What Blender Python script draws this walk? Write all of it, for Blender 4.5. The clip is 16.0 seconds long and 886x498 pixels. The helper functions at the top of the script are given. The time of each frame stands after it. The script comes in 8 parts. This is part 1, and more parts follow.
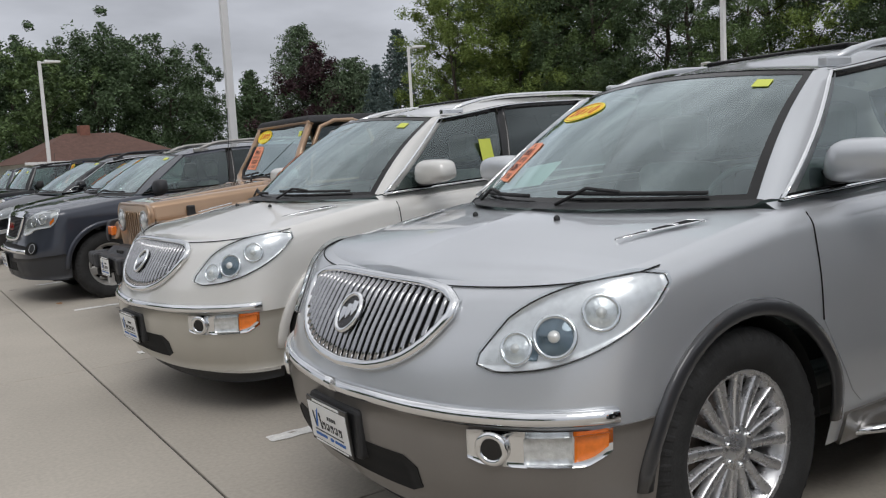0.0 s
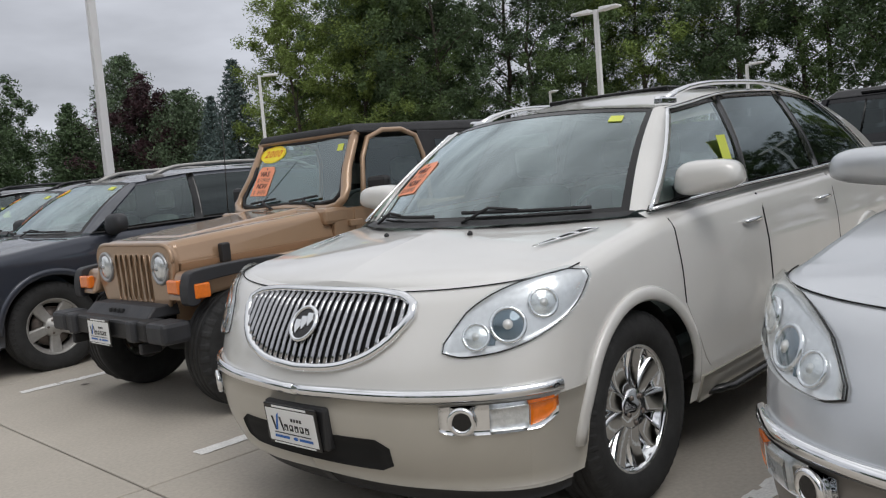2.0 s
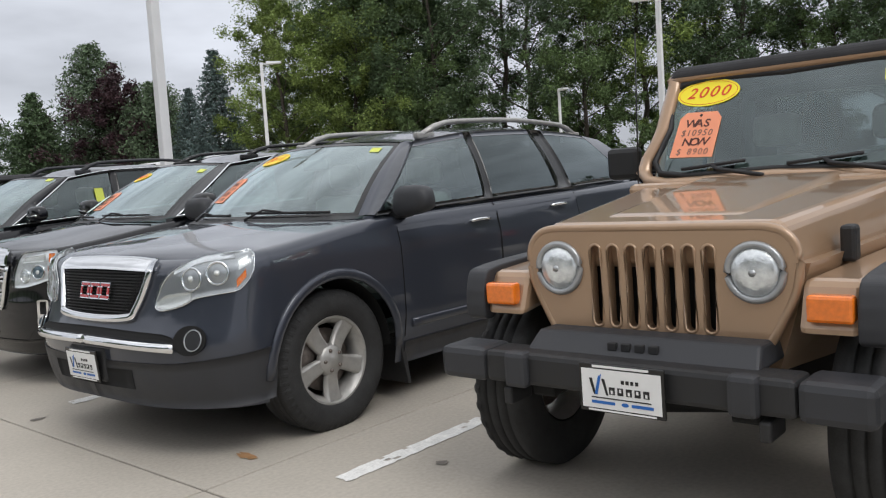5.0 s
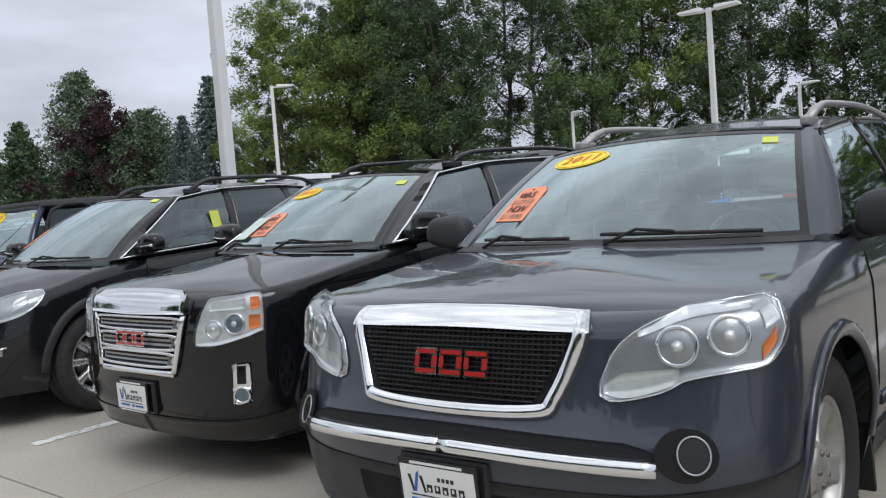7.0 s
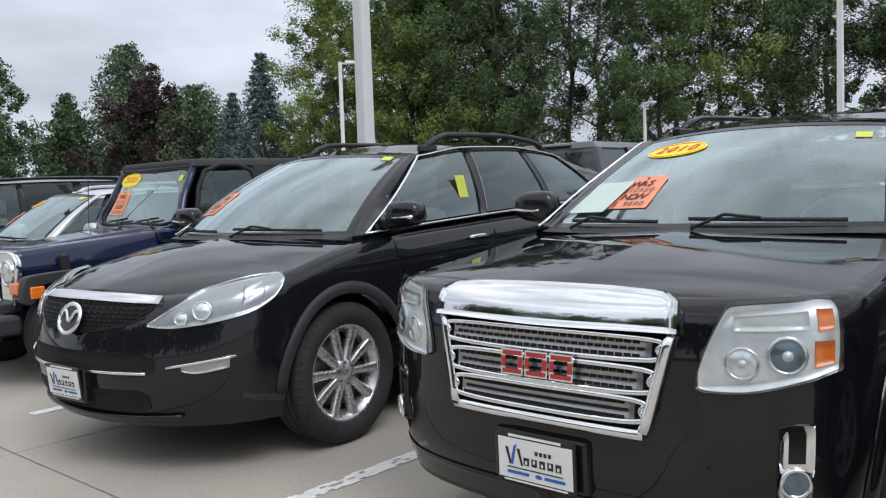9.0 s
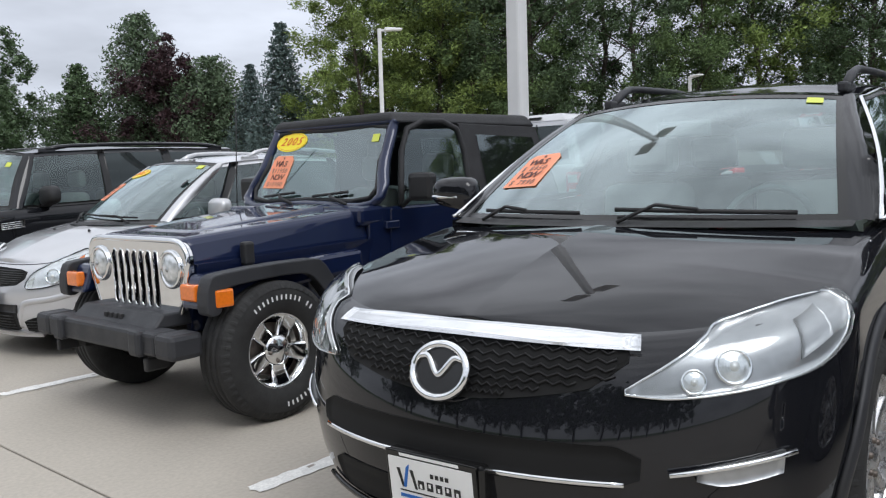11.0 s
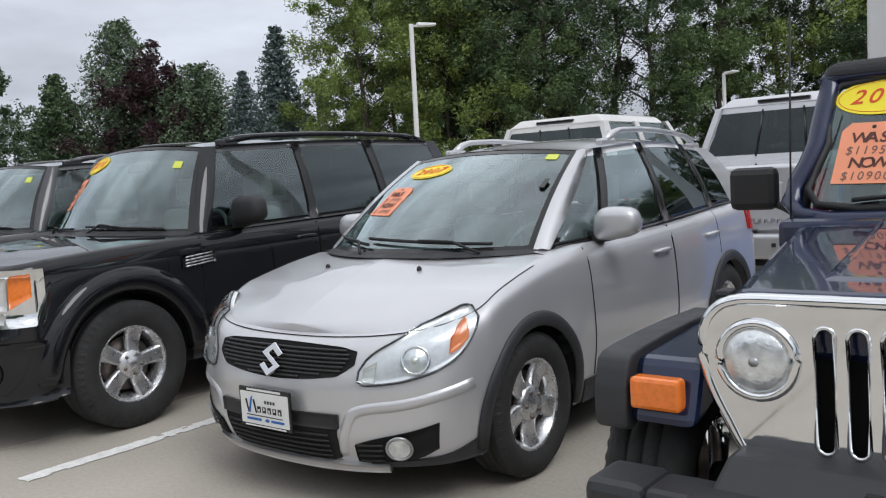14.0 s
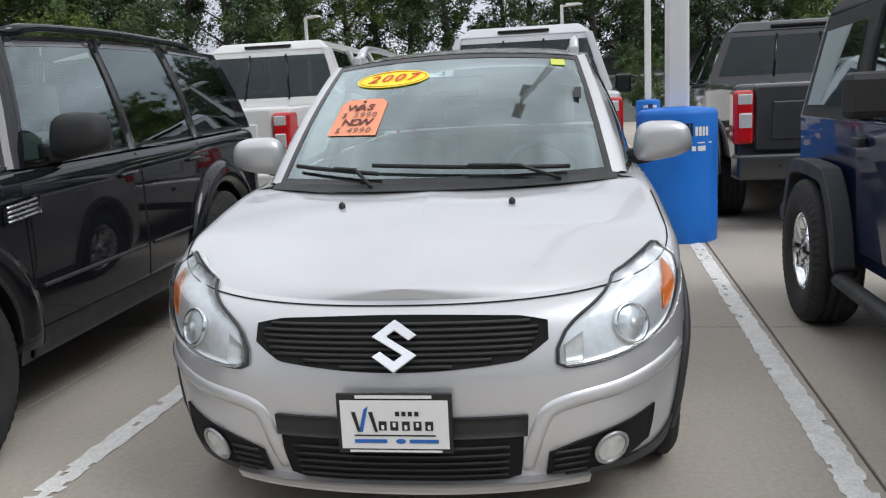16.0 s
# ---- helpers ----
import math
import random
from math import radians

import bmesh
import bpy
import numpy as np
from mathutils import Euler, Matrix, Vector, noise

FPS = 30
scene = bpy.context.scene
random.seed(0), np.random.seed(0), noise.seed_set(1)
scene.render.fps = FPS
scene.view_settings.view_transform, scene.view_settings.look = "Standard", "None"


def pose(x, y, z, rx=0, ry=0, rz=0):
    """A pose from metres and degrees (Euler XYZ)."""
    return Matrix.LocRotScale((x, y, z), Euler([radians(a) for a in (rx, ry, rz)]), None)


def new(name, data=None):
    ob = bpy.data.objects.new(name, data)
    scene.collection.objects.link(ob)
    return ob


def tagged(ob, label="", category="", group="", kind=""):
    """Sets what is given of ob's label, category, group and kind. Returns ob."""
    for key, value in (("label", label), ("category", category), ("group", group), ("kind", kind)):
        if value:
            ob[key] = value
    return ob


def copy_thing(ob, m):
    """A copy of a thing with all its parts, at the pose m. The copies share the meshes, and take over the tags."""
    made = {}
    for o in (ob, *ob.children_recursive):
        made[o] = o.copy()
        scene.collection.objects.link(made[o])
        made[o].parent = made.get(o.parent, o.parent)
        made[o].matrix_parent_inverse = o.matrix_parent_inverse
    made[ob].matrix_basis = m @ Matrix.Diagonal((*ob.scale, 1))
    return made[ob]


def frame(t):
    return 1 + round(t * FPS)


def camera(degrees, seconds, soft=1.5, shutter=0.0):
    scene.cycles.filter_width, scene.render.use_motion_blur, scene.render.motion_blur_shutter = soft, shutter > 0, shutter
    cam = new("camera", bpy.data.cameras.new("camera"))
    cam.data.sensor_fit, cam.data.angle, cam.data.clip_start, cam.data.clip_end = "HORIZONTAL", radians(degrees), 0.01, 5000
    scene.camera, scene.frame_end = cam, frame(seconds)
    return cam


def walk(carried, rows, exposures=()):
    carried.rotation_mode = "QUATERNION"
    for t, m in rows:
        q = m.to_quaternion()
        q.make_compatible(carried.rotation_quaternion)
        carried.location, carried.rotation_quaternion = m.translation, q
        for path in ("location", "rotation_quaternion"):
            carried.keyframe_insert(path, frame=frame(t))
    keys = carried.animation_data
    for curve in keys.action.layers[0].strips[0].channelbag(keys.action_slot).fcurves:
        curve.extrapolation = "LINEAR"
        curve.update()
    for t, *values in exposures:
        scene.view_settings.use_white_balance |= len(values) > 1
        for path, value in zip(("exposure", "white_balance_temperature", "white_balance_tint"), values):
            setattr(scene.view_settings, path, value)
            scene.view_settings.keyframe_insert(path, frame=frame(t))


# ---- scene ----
cam = camera(54.8, 16.0, 1.2)
METRES, EYE, TILT, LEAN, TURN = 21.5, 1.40, -6.15, 3.08, -33.0
ROWS = [
    (0.0, 0.0, 0.0, 0.0, 0.0, -0.0, 0.0),
    (0.5, -0.0265, 0.0142, 0.0004, -4.63, -0.11, 1.01),
    (1.0, -0.0516, 0.0355, 0.001, -5.97, 1.28, 1.79),
    (1.5, -0.0726, 0.0569, 0.0022, -10.02, 0.99, 2.79),
    (2.0, -0.0916, 0.0819, 0.0039, -11.68, 1.92, 2.86),
    (2.5, -0.1106, 0.1056, 0.0054, -12.62, 3.7, 1.91),
    (3.0, -0.1304, 0.1306, 0.0066, -13.28, 4.27, 3.72),
    (5.5, -0.2217, 0.2588, 0.0133, -15.89, 1.49, 1.95),
    (6.0, -0.2369, 0.285, 0.0161, -16.93, 1.18, 2.27),
    (6.5, -0.2544, 0.3126, 0.019, -15.23, 3.01, 2.61),
    (7.0, -0.2712, 0.3386, 0.0208, -16.47, 3.87, 3.09),
    (7.5, -0.2877, 0.3652, 0.0234, -15.24, 3.89, 2.7),
    (8.0, -0.3043, 0.3914, 0.0246, -15.67, 3.42, 1.9),
    (8.5, -0.318, 0.4202, 0.0262, -14.0, 3.79, 1.96),
    (9.0, -0.3333, 0.4476, 0.0274, -14.97, 3.31, 0.59),
    (9.5, -0.3476, 0.477, 0.0298, -16.35, 3.08, 0.84),
    (10.0, -0.3644, 0.5041, 0.0319, -15.43, 2.87, 0.58),
    (12.5, -0.4417, 0.6458, 0.0426, -14.99, 0.75, -0.02),
    (13.0, -0.4594, 0.6748, 0.045, -13.86, 1.61, 0.92),
    (13.5, -0.4765, 0.7012, 0.0467, -15.54, 1.05, 1.6),
    (14.0, -0.4917, 0.7306, 0.0502, -17.37, 2.44, 1.8),
    (14.5, -0.5085, 0.7554, 0.051, -21.04, 0.74, 1.95),
    (15.0, -0.5217, 0.781, 0.0521, -28.44, -1.25, 2.38),
    (15.5, -0.5363, 0.8036, 0.0534, -36.66, -2.03, 3.55),
    (16.0, -0.5485, 0.8242, 0.0539, -46.92, -2.79, 4.97),
]
walk(cam, [(t, pose(0, 0, EYE, TILT, LEAN, TURN) @ pose(METRES * x, METRES * y, METRES * z, 90 + pitch, roll, yaw)) for t, x, y, z, yaw, pitch, roll in ROWS],
     [(0, -0.08, 6250, 11), (2, -0.02, 6250, 11), (5.5, 0.33, 6200, 10.3), (7, 0.26, 5970, 10.2), (9, 0.34, 5970, 10.4), (10, 0.44, 6000, 10.4), (12.5, 0.31, 6020, 10.3), (13, 0.37, 6020, 10.3), (13.5, 0.24, 6020, 10.3), (14.5, 0.31, 6100, 10.3), (16, 0.36, 6100, 10.3)])

# ---- world and light: one overcast sky, a weak wide sun behind the cloud ----
SUN_ELEV, SUN_ROT = radians(52), radians(200)
world = bpy.data.worlds.new("overcast_sky")
scene.world = world
world.use_nodes = True
wn, wl = world.node_tree.nodes, world.node_tree.links
wn.clear()
sky = wn.new("ShaderNodeTexSky")
sky.sky_type, sky.sun_disc = 'NISHITA', False
sky.sun_elevation, sky.sun_rotation = SUN_ELEV, SUN_ROT
sky_bg = wn.new("ShaderNodeBackground")
sky_bg.inputs["Strength"].default_value = 0.05
wl.new(sky.outputs[0], sky_bg.inputs["Color"])
tc = wn.new("ShaderNodeTexCoord")
sep = wn.new("ShaderNodeSeparateXYZ")
wl.new(tc.outputs["Generated"], sep.inputs[0])
grad = wn.new("ShaderNodeValToRGB")
grad.color_ramp.elements[0].position, grad.color_ramp.elements[0].color = 0.0, (0.56, 0.57, 0.60, 1)
grad.color_ramp.elements[1].position, grad.color_ramp.elements[1].color = 0.75, (1.0, 0.99, 0.98, 1)
el = grad.color_ramp.elements.new(0.22)
el.color = (0.60, 0.61, 0.64, 1)
wl.new(sep.outputs["Z"], grad.inputs[0])
cmap = wn.new("ShaderNodeMapping")
cmap.inputs["Scale"].default_value = (1.0, 1.0, 3.2)
wl.new(tc.outputs["Generated"], cmap.inputs[0])
cloud = wn.new("ShaderNodeTexNoise")
cloud.inputs["Scale"].default_value, cloud.inputs["Detail"].default_value = 3.1, 5.0
wl.new(cmap.outputs[0], cloud.inputs["Vector"])
cr = wn.new("ShaderNodeMapRange")
cr.inputs["From Min"].default_value, cr.inputs["From Max"].default_value = 0.3, 0.72
cr.inputs["To Min"].default_value, cr.inputs["To Max"].default_value = 0.66, 1.28
wl.new(cloud.outputs["Fac"], cr.inputs["Value"])
cm = wn.new("ShaderNodeMixRGB")
cm.blend_type = 'MULTIPLY'
cm.inputs[0].default_value = 1.0
wl.new(grad.outputs[0], cm.inputs[1])
wl.new(cr.outputs[0], cm.inputs[2])
cloud_bg = wn.new("ShaderNodeBackground")
cloud_bg.inputs["Strength"].default_value = 1.0
wl.new(cm.outputs[0], cloud_bg.inputs["Color"])
wmix = wn.new("ShaderNodeMixShader")
wmix.inputs[0].default_value = 0.93
wl.new(sky_bg.outputs[0], wmix.inputs[1])
wl.new(cloud_bg.outputs[0], wmix.inputs[2])
wout = wn.new("ShaderNodeOutputWorld")
wl.new(wmix.outputs[0], wout.inputs[0])

sun_data = bpy.data.lights.new("sun", 'SUN')
sun_data.energy, sun_data.angle, sun_data.color = 0.9, radians(28), (1.0, 0.96, 0.9)
sun = new("sun", sun_data)
sun.rotation_euler = Euler((radians(38), 0, radians(-20)))


# ---- materials ----
def material(name, base, rough=0.5, metal=0.0, coat=0.0, var=0.12, scale=6.0, bump=0.0, bump_scale=120.0,
             fine=0.0, fine_scale=400.0, per_object=0.0, island=0.0, spec=0.5, rough_var=0.0, sheen=None):
    m = bpy.data.materials.new(name)
    m.use_nodes = True
    n, l = m.node_tree.nodes, m.node_tree.links
    b = n["Principled BSDF"]
    b.inputs["Roughness"].default_value = rough
    b.inputs["Metallic"].default_value = metal
    b.inputs["Specular IOR Level"].default_value = spec
    if coat:
        b.inputs["Coat Weight"].default_value = coat
        b.inputs["Coat Roughness"].default_value = 0.03
    t = n.new("ShaderNodeTexCoord")
    no = n.new("ShaderNodeTexNoise")
    no.inputs["Scale"].default_value, no.inputs["Detail"].default_value = scale, 6.0
    l.new(t.outputs["Object"], no.inputs["Vector"])
    mr = n.new("ShaderNodeMapRange")
    mr.inputs["From Min"].default_value, mr.inputs["From Max"].default_value = 0.25, 0.75
    mr.inputs["To Min"].default_value, mr.inputs["To Max"].default_value = 1 - var, 1 + var
    l.new(no.outputs["Fac"], mr.inputs["Value"])
    value = mr.outputs[0]

    def times(a, bsock):
        k = n.new("ShaderNodeMath")
        k.operation = 'MULTIPLY'
        l.new(a, k.inputs[0])
        l.new(bsock, k.inputs[1])
        return k.outputs[0]
    if fine:
        f = n.new("ShaderNodeTexNoise")
        f.inputs["Scale"].default_value, f.inputs["Detail"].default_value = fine_scale, 2.0
        l.new(t.outputs["Object"], f.inputs["Vector"])
        fr = n.new("ShaderNodeMapRange")
        fr.inputs["From Min"].default_value, fr.inputs["From Max"].default_value = 0.3, 0.7
        fr.inputs["To Min"].default_value, fr.inputs["To Max"].default_value = 1 - fine, 1 + fine
        l.new(f.outputs["Fac"], fr.inputs["Value"])
        value = times(value, fr.outputs[0])
    for amount, node, out in ((per_object, "ShaderNodeObjectInfo", "Random"), (island, "ShaderNodeNewGeometry", "Random Per Island")):
        if amount:
            o = n.new(node)
            orr = n.new("ShaderNodeMapRange")
            orr.inputs["To Min"].default_value, orr.inputs["To Max"].default_value = 1 - amount, 1 + amount
            l.new(o.outputs[out], orr.inputs["Value"])
            value = times(value, orr.outputs[0])
    mx = n.new("ShaderNodeMixRGB")
    mx.blend_type = 'MULTIPLY'
    mx.inputs[0].default_value = 1.0
    mx.inputs[1].default_value = (*base, 1)
    l.new(value, mx.inputs[2])
    l.new(mx.outputs[0], b.inputs["Base Color"])
    if rough_var:
        rr = n.new("ShaderNodeMapRange")
        rr.inputs["From Min"].default_value, rr.inputs["From Max"].default_value = 0.3, 0.7
        rr.inputs["To Min"].default_value, rr.inputs["To Max"].default_value = rough - rough_var, rough + rough_var
        l.new(no.outputs["Fac"], rr.inputs["Value"])
        l.new(rr.outputs[0], b.inputs["Roughness"])
    if bump:
        bn = n.new("ShaderNodeTexNoise")
        bn.inputs["Scale"].default_value, bn.inputs["Detail"].default_value = bump_scale, 4.0
        l.new(t.outputs["Object"], bn.inputs["Vector"])
        bp = n.new("ShaderNodeBump")
        bp.inputs["Strength"].default_value, bp.inputs["Distance"].default_value = bump, 0.004
        l.new(bn.outputs["Fac"], bp.inputs["Height"])
        l.new(bp.outputs[0], b.inputs["Normal"])
    return m


def glass(name, tint, gloss=1.0, ior=1.5):
    """Tinted sheet glass: coloured see-through under a clear mirror gloss."""
    m = bpy.data.materials.new(name)
    m.use_nodes = True
    n, l = m.node_tree.nodes, m.node_tree.links
    n.clear()
    tr, gl = n.new("ShaderNodeBsdfTransparent"), n.new("ShaderNodeBsdfGlossy")
    tr.inputs["Color"].default_value = (*tint, 1)
    gl.inputs["Color"].default_value = (gloss * 0.86, gloss * 0.98, gloss, 1) if ior > 1.4 else (0.9, 0.9, 0.88, 1)
    gl.inputs["Roughness"].default_value = 0.02
    lw = n.new("ShaderNodeLayerWeight")
    lw.inputs["Blend"].default_value = 0.5
    pw, ad = n.new("ShaderNodeMath"), n.new("ShaderNodeMath")
    pw.operation, ad.operation = 'POWER', 'MULTIPLY_ADD'
    pw.inputs[1].default_value = 2.4
    f0 = ((ior - 1) / (ior + 1))**2 * 1.9
    ad.inputs[1].default_value, ad.inputs[2].default_value = 1 - f0, f0
    mixer, out = n.new("ShaderNodeMixShader"), n.new("ShaderNodeOutputMaterial")
    l.new(lw.outputs["Facing"], pw.inputs[0])
    l.new(pw.outputs[0], ad.inputs[0])
    l.new(ad.outputs[0], mixer.inputs[0])
    l.new(tr.outputs[0], mixer.inputs[1])
    l.new(gl.outputs[0], mixer.inputs[2])
    l.new(mixer.outputs[0], out.inputs[0])
    return m


def paint(name, base, metal=0.55, rough=0.32):
    return material(name, base, rough, metal, coat=1.0, spec=0.2 if metal else 0.0, var=0.05, scale=2.5, fine=0.05, fine_scale=900, rough_var=0.03)


SILVER = paint("silver_paint", (0.58, 0.60, 0.625), 0.6, 0.38)
PEARL = paint("pearl_white_paint", (0.72, 0.71, 0.68), 0.15, 0.35)
TAN = paint("tan_paint", (0.40, 0.265, 0.165), 0.35, 0.36)
SLATE = paint("slate_blue_paint", (0.046, 0.052, 0.069), 0.42, 0.40)
BLACK = paint("black_paint", (0.0060, 0.0064, 0.0080), 0.0, 0.45)
CHARCOAL = paint("charcoal_black_paint", (0.0095, 0.0100, 0.0125), 0.0, 0.45)
NAVY = paint("navy_blue_paint", (0.006, 0.013, 0.050), 0.2, 0.4)
LIGHT_SILVER = paint("light_silver_paint", (0.60, 0.60, 0.615), 0.55, 0.40)
GREY = paint("gunmetal_paint", (0.055, 0.056, 0.06), 0.4, 0.4)
TRUCK_WHITE = paint("white_paint", (0.72, 0.71, 0.69), 0.0, 0.35)
TAUPE = material("taupe_plastic", (0.20, 0.185, 0.17), 0.45, 0.3, coat=0.4, var=0.06, scale=4, fine=0.04)
SANDY = material("sand_paint_lower", (0.46, 0.435, 0.38), 0.4, 0.25, coat=0.6, var=0.05, scale=4)
PLASTIC = material("black_plastic", (0.018, 0.018, 0.019), 0.55, 0, var=0.2, scale=9, bump=0.15, bump_scale=500, rough_var=0.1)
GREYPLAST = material("dark_grey_plastic", (0.030, 0.031, 0.035), 0.55, 0, var=0.15, scale=9, bump=0.12, bump_scale=500, rough_var=0.1)
GLOSSBLACK = material("gloss_black_trim", (0.01, 0.01, 0.01), 0.18, 0, var=0.1)
RUBBER = material("tyre_rubber", (0.022, 0.022, 0.022), 0.8, 0, var=0.35, scale=14, fine=0.2, fine_scale=160, bump=0.4, bump_scale=260)
CHROME = material("chrome", (0.82, 0.83, 0.84), 0.06, 1.0, var=0.03, scale=20, rough_var=0.03)
DULLCHROME = material("dull_chrome_bar", (0.45, 0.45, 0.46), 0.16, 1.0, var=0.08, scale=30, rough_var=0.05)
LAMPGLASS = material("lamp_glass", (0.74, 0.77, 0.78), 0.14, 0.55, coat=1.0, var=0.3, scale=28, bump=0.5, bump_scale=90)
ALLOY = material("alloy_wheel", (0.62, 0.62, 0.63), 0.28, 0.85, var=0.1, scale=25, rough_var=0.08)
ALLOY_MATT = material("matt_alloy_wheel", (0.42, 0.41, 0.39), 0.42, 0.6, var=0.15, scale=25, rough_var=0.1)
STEEL = material("brake_steel", (0.20, 0.17, 0.15), 0.5, 0.8, var=0.3, scale=30)
CABIN = material("cabin_trim", (0.10, 0.105, 0.105), 0.8, 0, var=0.15, scale=12)
CABIN_DARK = material("dark_cabin_trim", (0.09, 0.10, 0.10), 0.8, 0, var=0.2, scale=12)
SEAT = material("seat_cloth", (0.20, 0.20, 0.19), 0.9, 0, var=0.15, scale=18, bump=0.2, bump_scale=300)
UNDER = material("underbody", (0.012, 0.012, 0.012), 0.9, 0, var=0.4, scale=5)
SOFTTOP = material("soft_top_vinyl", (0.028, 0.028, 0.030), 0.75, 0, var=0.25, scale=6, bump=0.5, bump_scale=160, fine=0.15)
REFLECTOR = material("lamp_reflector", (0.84, 0.85, 0.86), 0.30, 0.55, var=0.10, scale=40)
BEZEL = material("lamp_bezel_grey", (0.40, 0.41, 0.42), 0.3, 0.6, var=0.1, scale=30)
AMBER = material("amber_lens", (0.85, 0.20, 0.015), 0.15, 0, coat=0.7, var=0.12, scale=60)
REDLENS = material("red_lens", (0.55, 0.012, 0.015), 0.12, 0, coat=0.8, var=0.12, scale=50)
LENSBLUE = material("projector_lens", (0.11, 0.16, 0.20), 0.05, 0.4, coat=1.0, var=0.3, scale=40)
FROST = material("frosted_lens", (0.72, 0.73, 0.71), 0.22, 0.3, coat=0.8, var=0.1, scale=50)
CLEAR = glass("clear_lens", (0.93, 0.95, 0.96), 1.0, 1.38)
WINDSHIELD = glass("windscreen_glass", (0.68, 0.85, 0.82), 1.0, 1.75)
SIDEGLASS = glass("side_glass", (0.62, 0.74, 0.70), 1.0, 1.55)
PRIVACY = glass("privacy_glass", (0.05, 0.055, 0.06), 0.65, 1.5)
VINYLWIN = glass("clear_vinyl_window", (0.45, 0.46, 0.47), 0.9, 1.6)
YELLOW = material("yellow_sticker", (1.0, 0.84, 0.03), 0.45, 0, var=0.05)
# lime and orange are paled: the windscreen's reflection is put into their colour
LIME = material("lime_sticker", (0.66, 0.72, 0.10), 0.45, 0, var=0.06)
ORANGE = material("orange_tag", (0.95, 0.36, 0.20), 0.6, 0, var=0.06)
# black tag words lightened, the veil of glass reflection painted into the ink
TAGINK = material("glare_tag_ink", (0.11, 0.035, 0.025), 0.6, 0, var=0.2)
REDINK = material("red_ink", (0.72, 0.07, 0.012), 0.5, 0, var=0.05)
BLACKINK = material("black_ink", (0.012, 0.012, 0.012), 0.5, 0, var=0.05)
GREYINK = material("grey_price_ink", (0.22, 0.12, 0.09), 0.5, 0, var=0.1)
BLUEINK = material("blue_ink", (0.02, 0.13, 0.45), 0.5, 0, var=0.05)
WHITECARD = material("white_plate", (0.80, 0.80, 0.79), 0.4, 0, var=0.04)
PAPER = material("pale_paper", (0.62, 0.72, 0.66), 0.6, 0, var=0.05)
REDBADGE = material("red_badge", (0.42, 0.02, 0.02), 0.25, 0.2, coat=0.8, var=0.1)
BARREL = material("blue_wrap", (0.008, 0.16, 0.62), 0.5, 0, var=0.08, scale=5, bump=0.15, bump_scale=8)
WHITEINK = material("white_ink", (0.8, 0.8, 0.8), 0.5, 0, var=0.05)
POLE = material("white_pole_paint", (0.72, 0.72, 0.72), 0.4, 0, var=0.05, scale=3)
# near-black for openings and joints: the shade inside is put into the colour
SLOTSHADE = material("slot_shade_black", (0.004, 0.004, 0.004), 0.9, 0, var=0.1)
MESHDARK = material("grille_mesh_dark", (0.012, 0.012, 0.013), 0.5, 0.2, var=0.2, scale=60)
MESHSILVER = material("grille_mesh_silver", (0.34, 0.34, 0.35), 0.3, 0.8, var=0.15, scale=60)


# ---- mesh helpers ----
def curve(tab):
    """A smooth, never overshooting line through (x, value) pairs."""
    xs, ys = np.array([p[0] for p in tab], float), np.array([p[1] for p in tab], float)
    if len(xs) == 1:
        return lambda v: float(ys[0])
    d = np.diff(ys) / np.diff(xs)
    m = np.zeros(len(xs))
    m[0], m[-1] = d[0], d[-1]
    for i in range(1, len(xs) - 1):
        m[i] = 0.0 if d[i - 1] * d[i] <= 0 else 2 * d[i - 1] * d[i] / (d[i - 1] + d[i])

    def value(v):
        v = min(max(v, xs[0]), xs[-1])
        i = min(int(np.searchsorted(xs, v, side="right")) - 1, len(xs) - 2)
        h = xs[i + 1] - xs[i]
        t = (v - xs[i]) / h
        return float((2 * t**3 - 3 * t**2 + 1) * ys[i] + (t**3 - 2 * t**2 + t) * h * m[i]
                     + (-2 * t**3 + 3 * t**2) * ys[i + 1] + (t**3 - t**2) * h * m[i + 1])
    return value


def mesh(name, verts, faces, mat, smooth=True):
    me = bpy.data.meshes.new(name)
    me.from_pydata([tuple(v) for v in verts], [], faces)
    me.validate()
    if mat:
        me.materials.append(mat)
    if smooth:
        me.polygons.foreach_set("use_smooth", [True] * len(me.polygons))
    me.update()
    return me


def put(name, me, parent=None, label="", m=None):
    ob = new(name, me)
    if parent:
        ob.parent = parent
    if m is not None:
        ob.matrix_basis = m
    if label:
        ob["label"] = label
    return ob


def part(name, bm, mat, parent=None, label="", smooth=False, m=None):
    me = bpy.data.meshes.new(name)
    bmesh.ops.recalc_face_normals(bm, faces=bm.faces)
    bm.to_mesh(me)
    bm.free()
    me.materials.append(mat)
    if smooth:
        me.polygons.foreach_set("use_smooth", [True] * len(me.polygons))
    return put(name, me, parent, label, m)


def thing(name, m, label, category, group=""):
    return tagged(put(name, None, None, "", m), label, category, group)


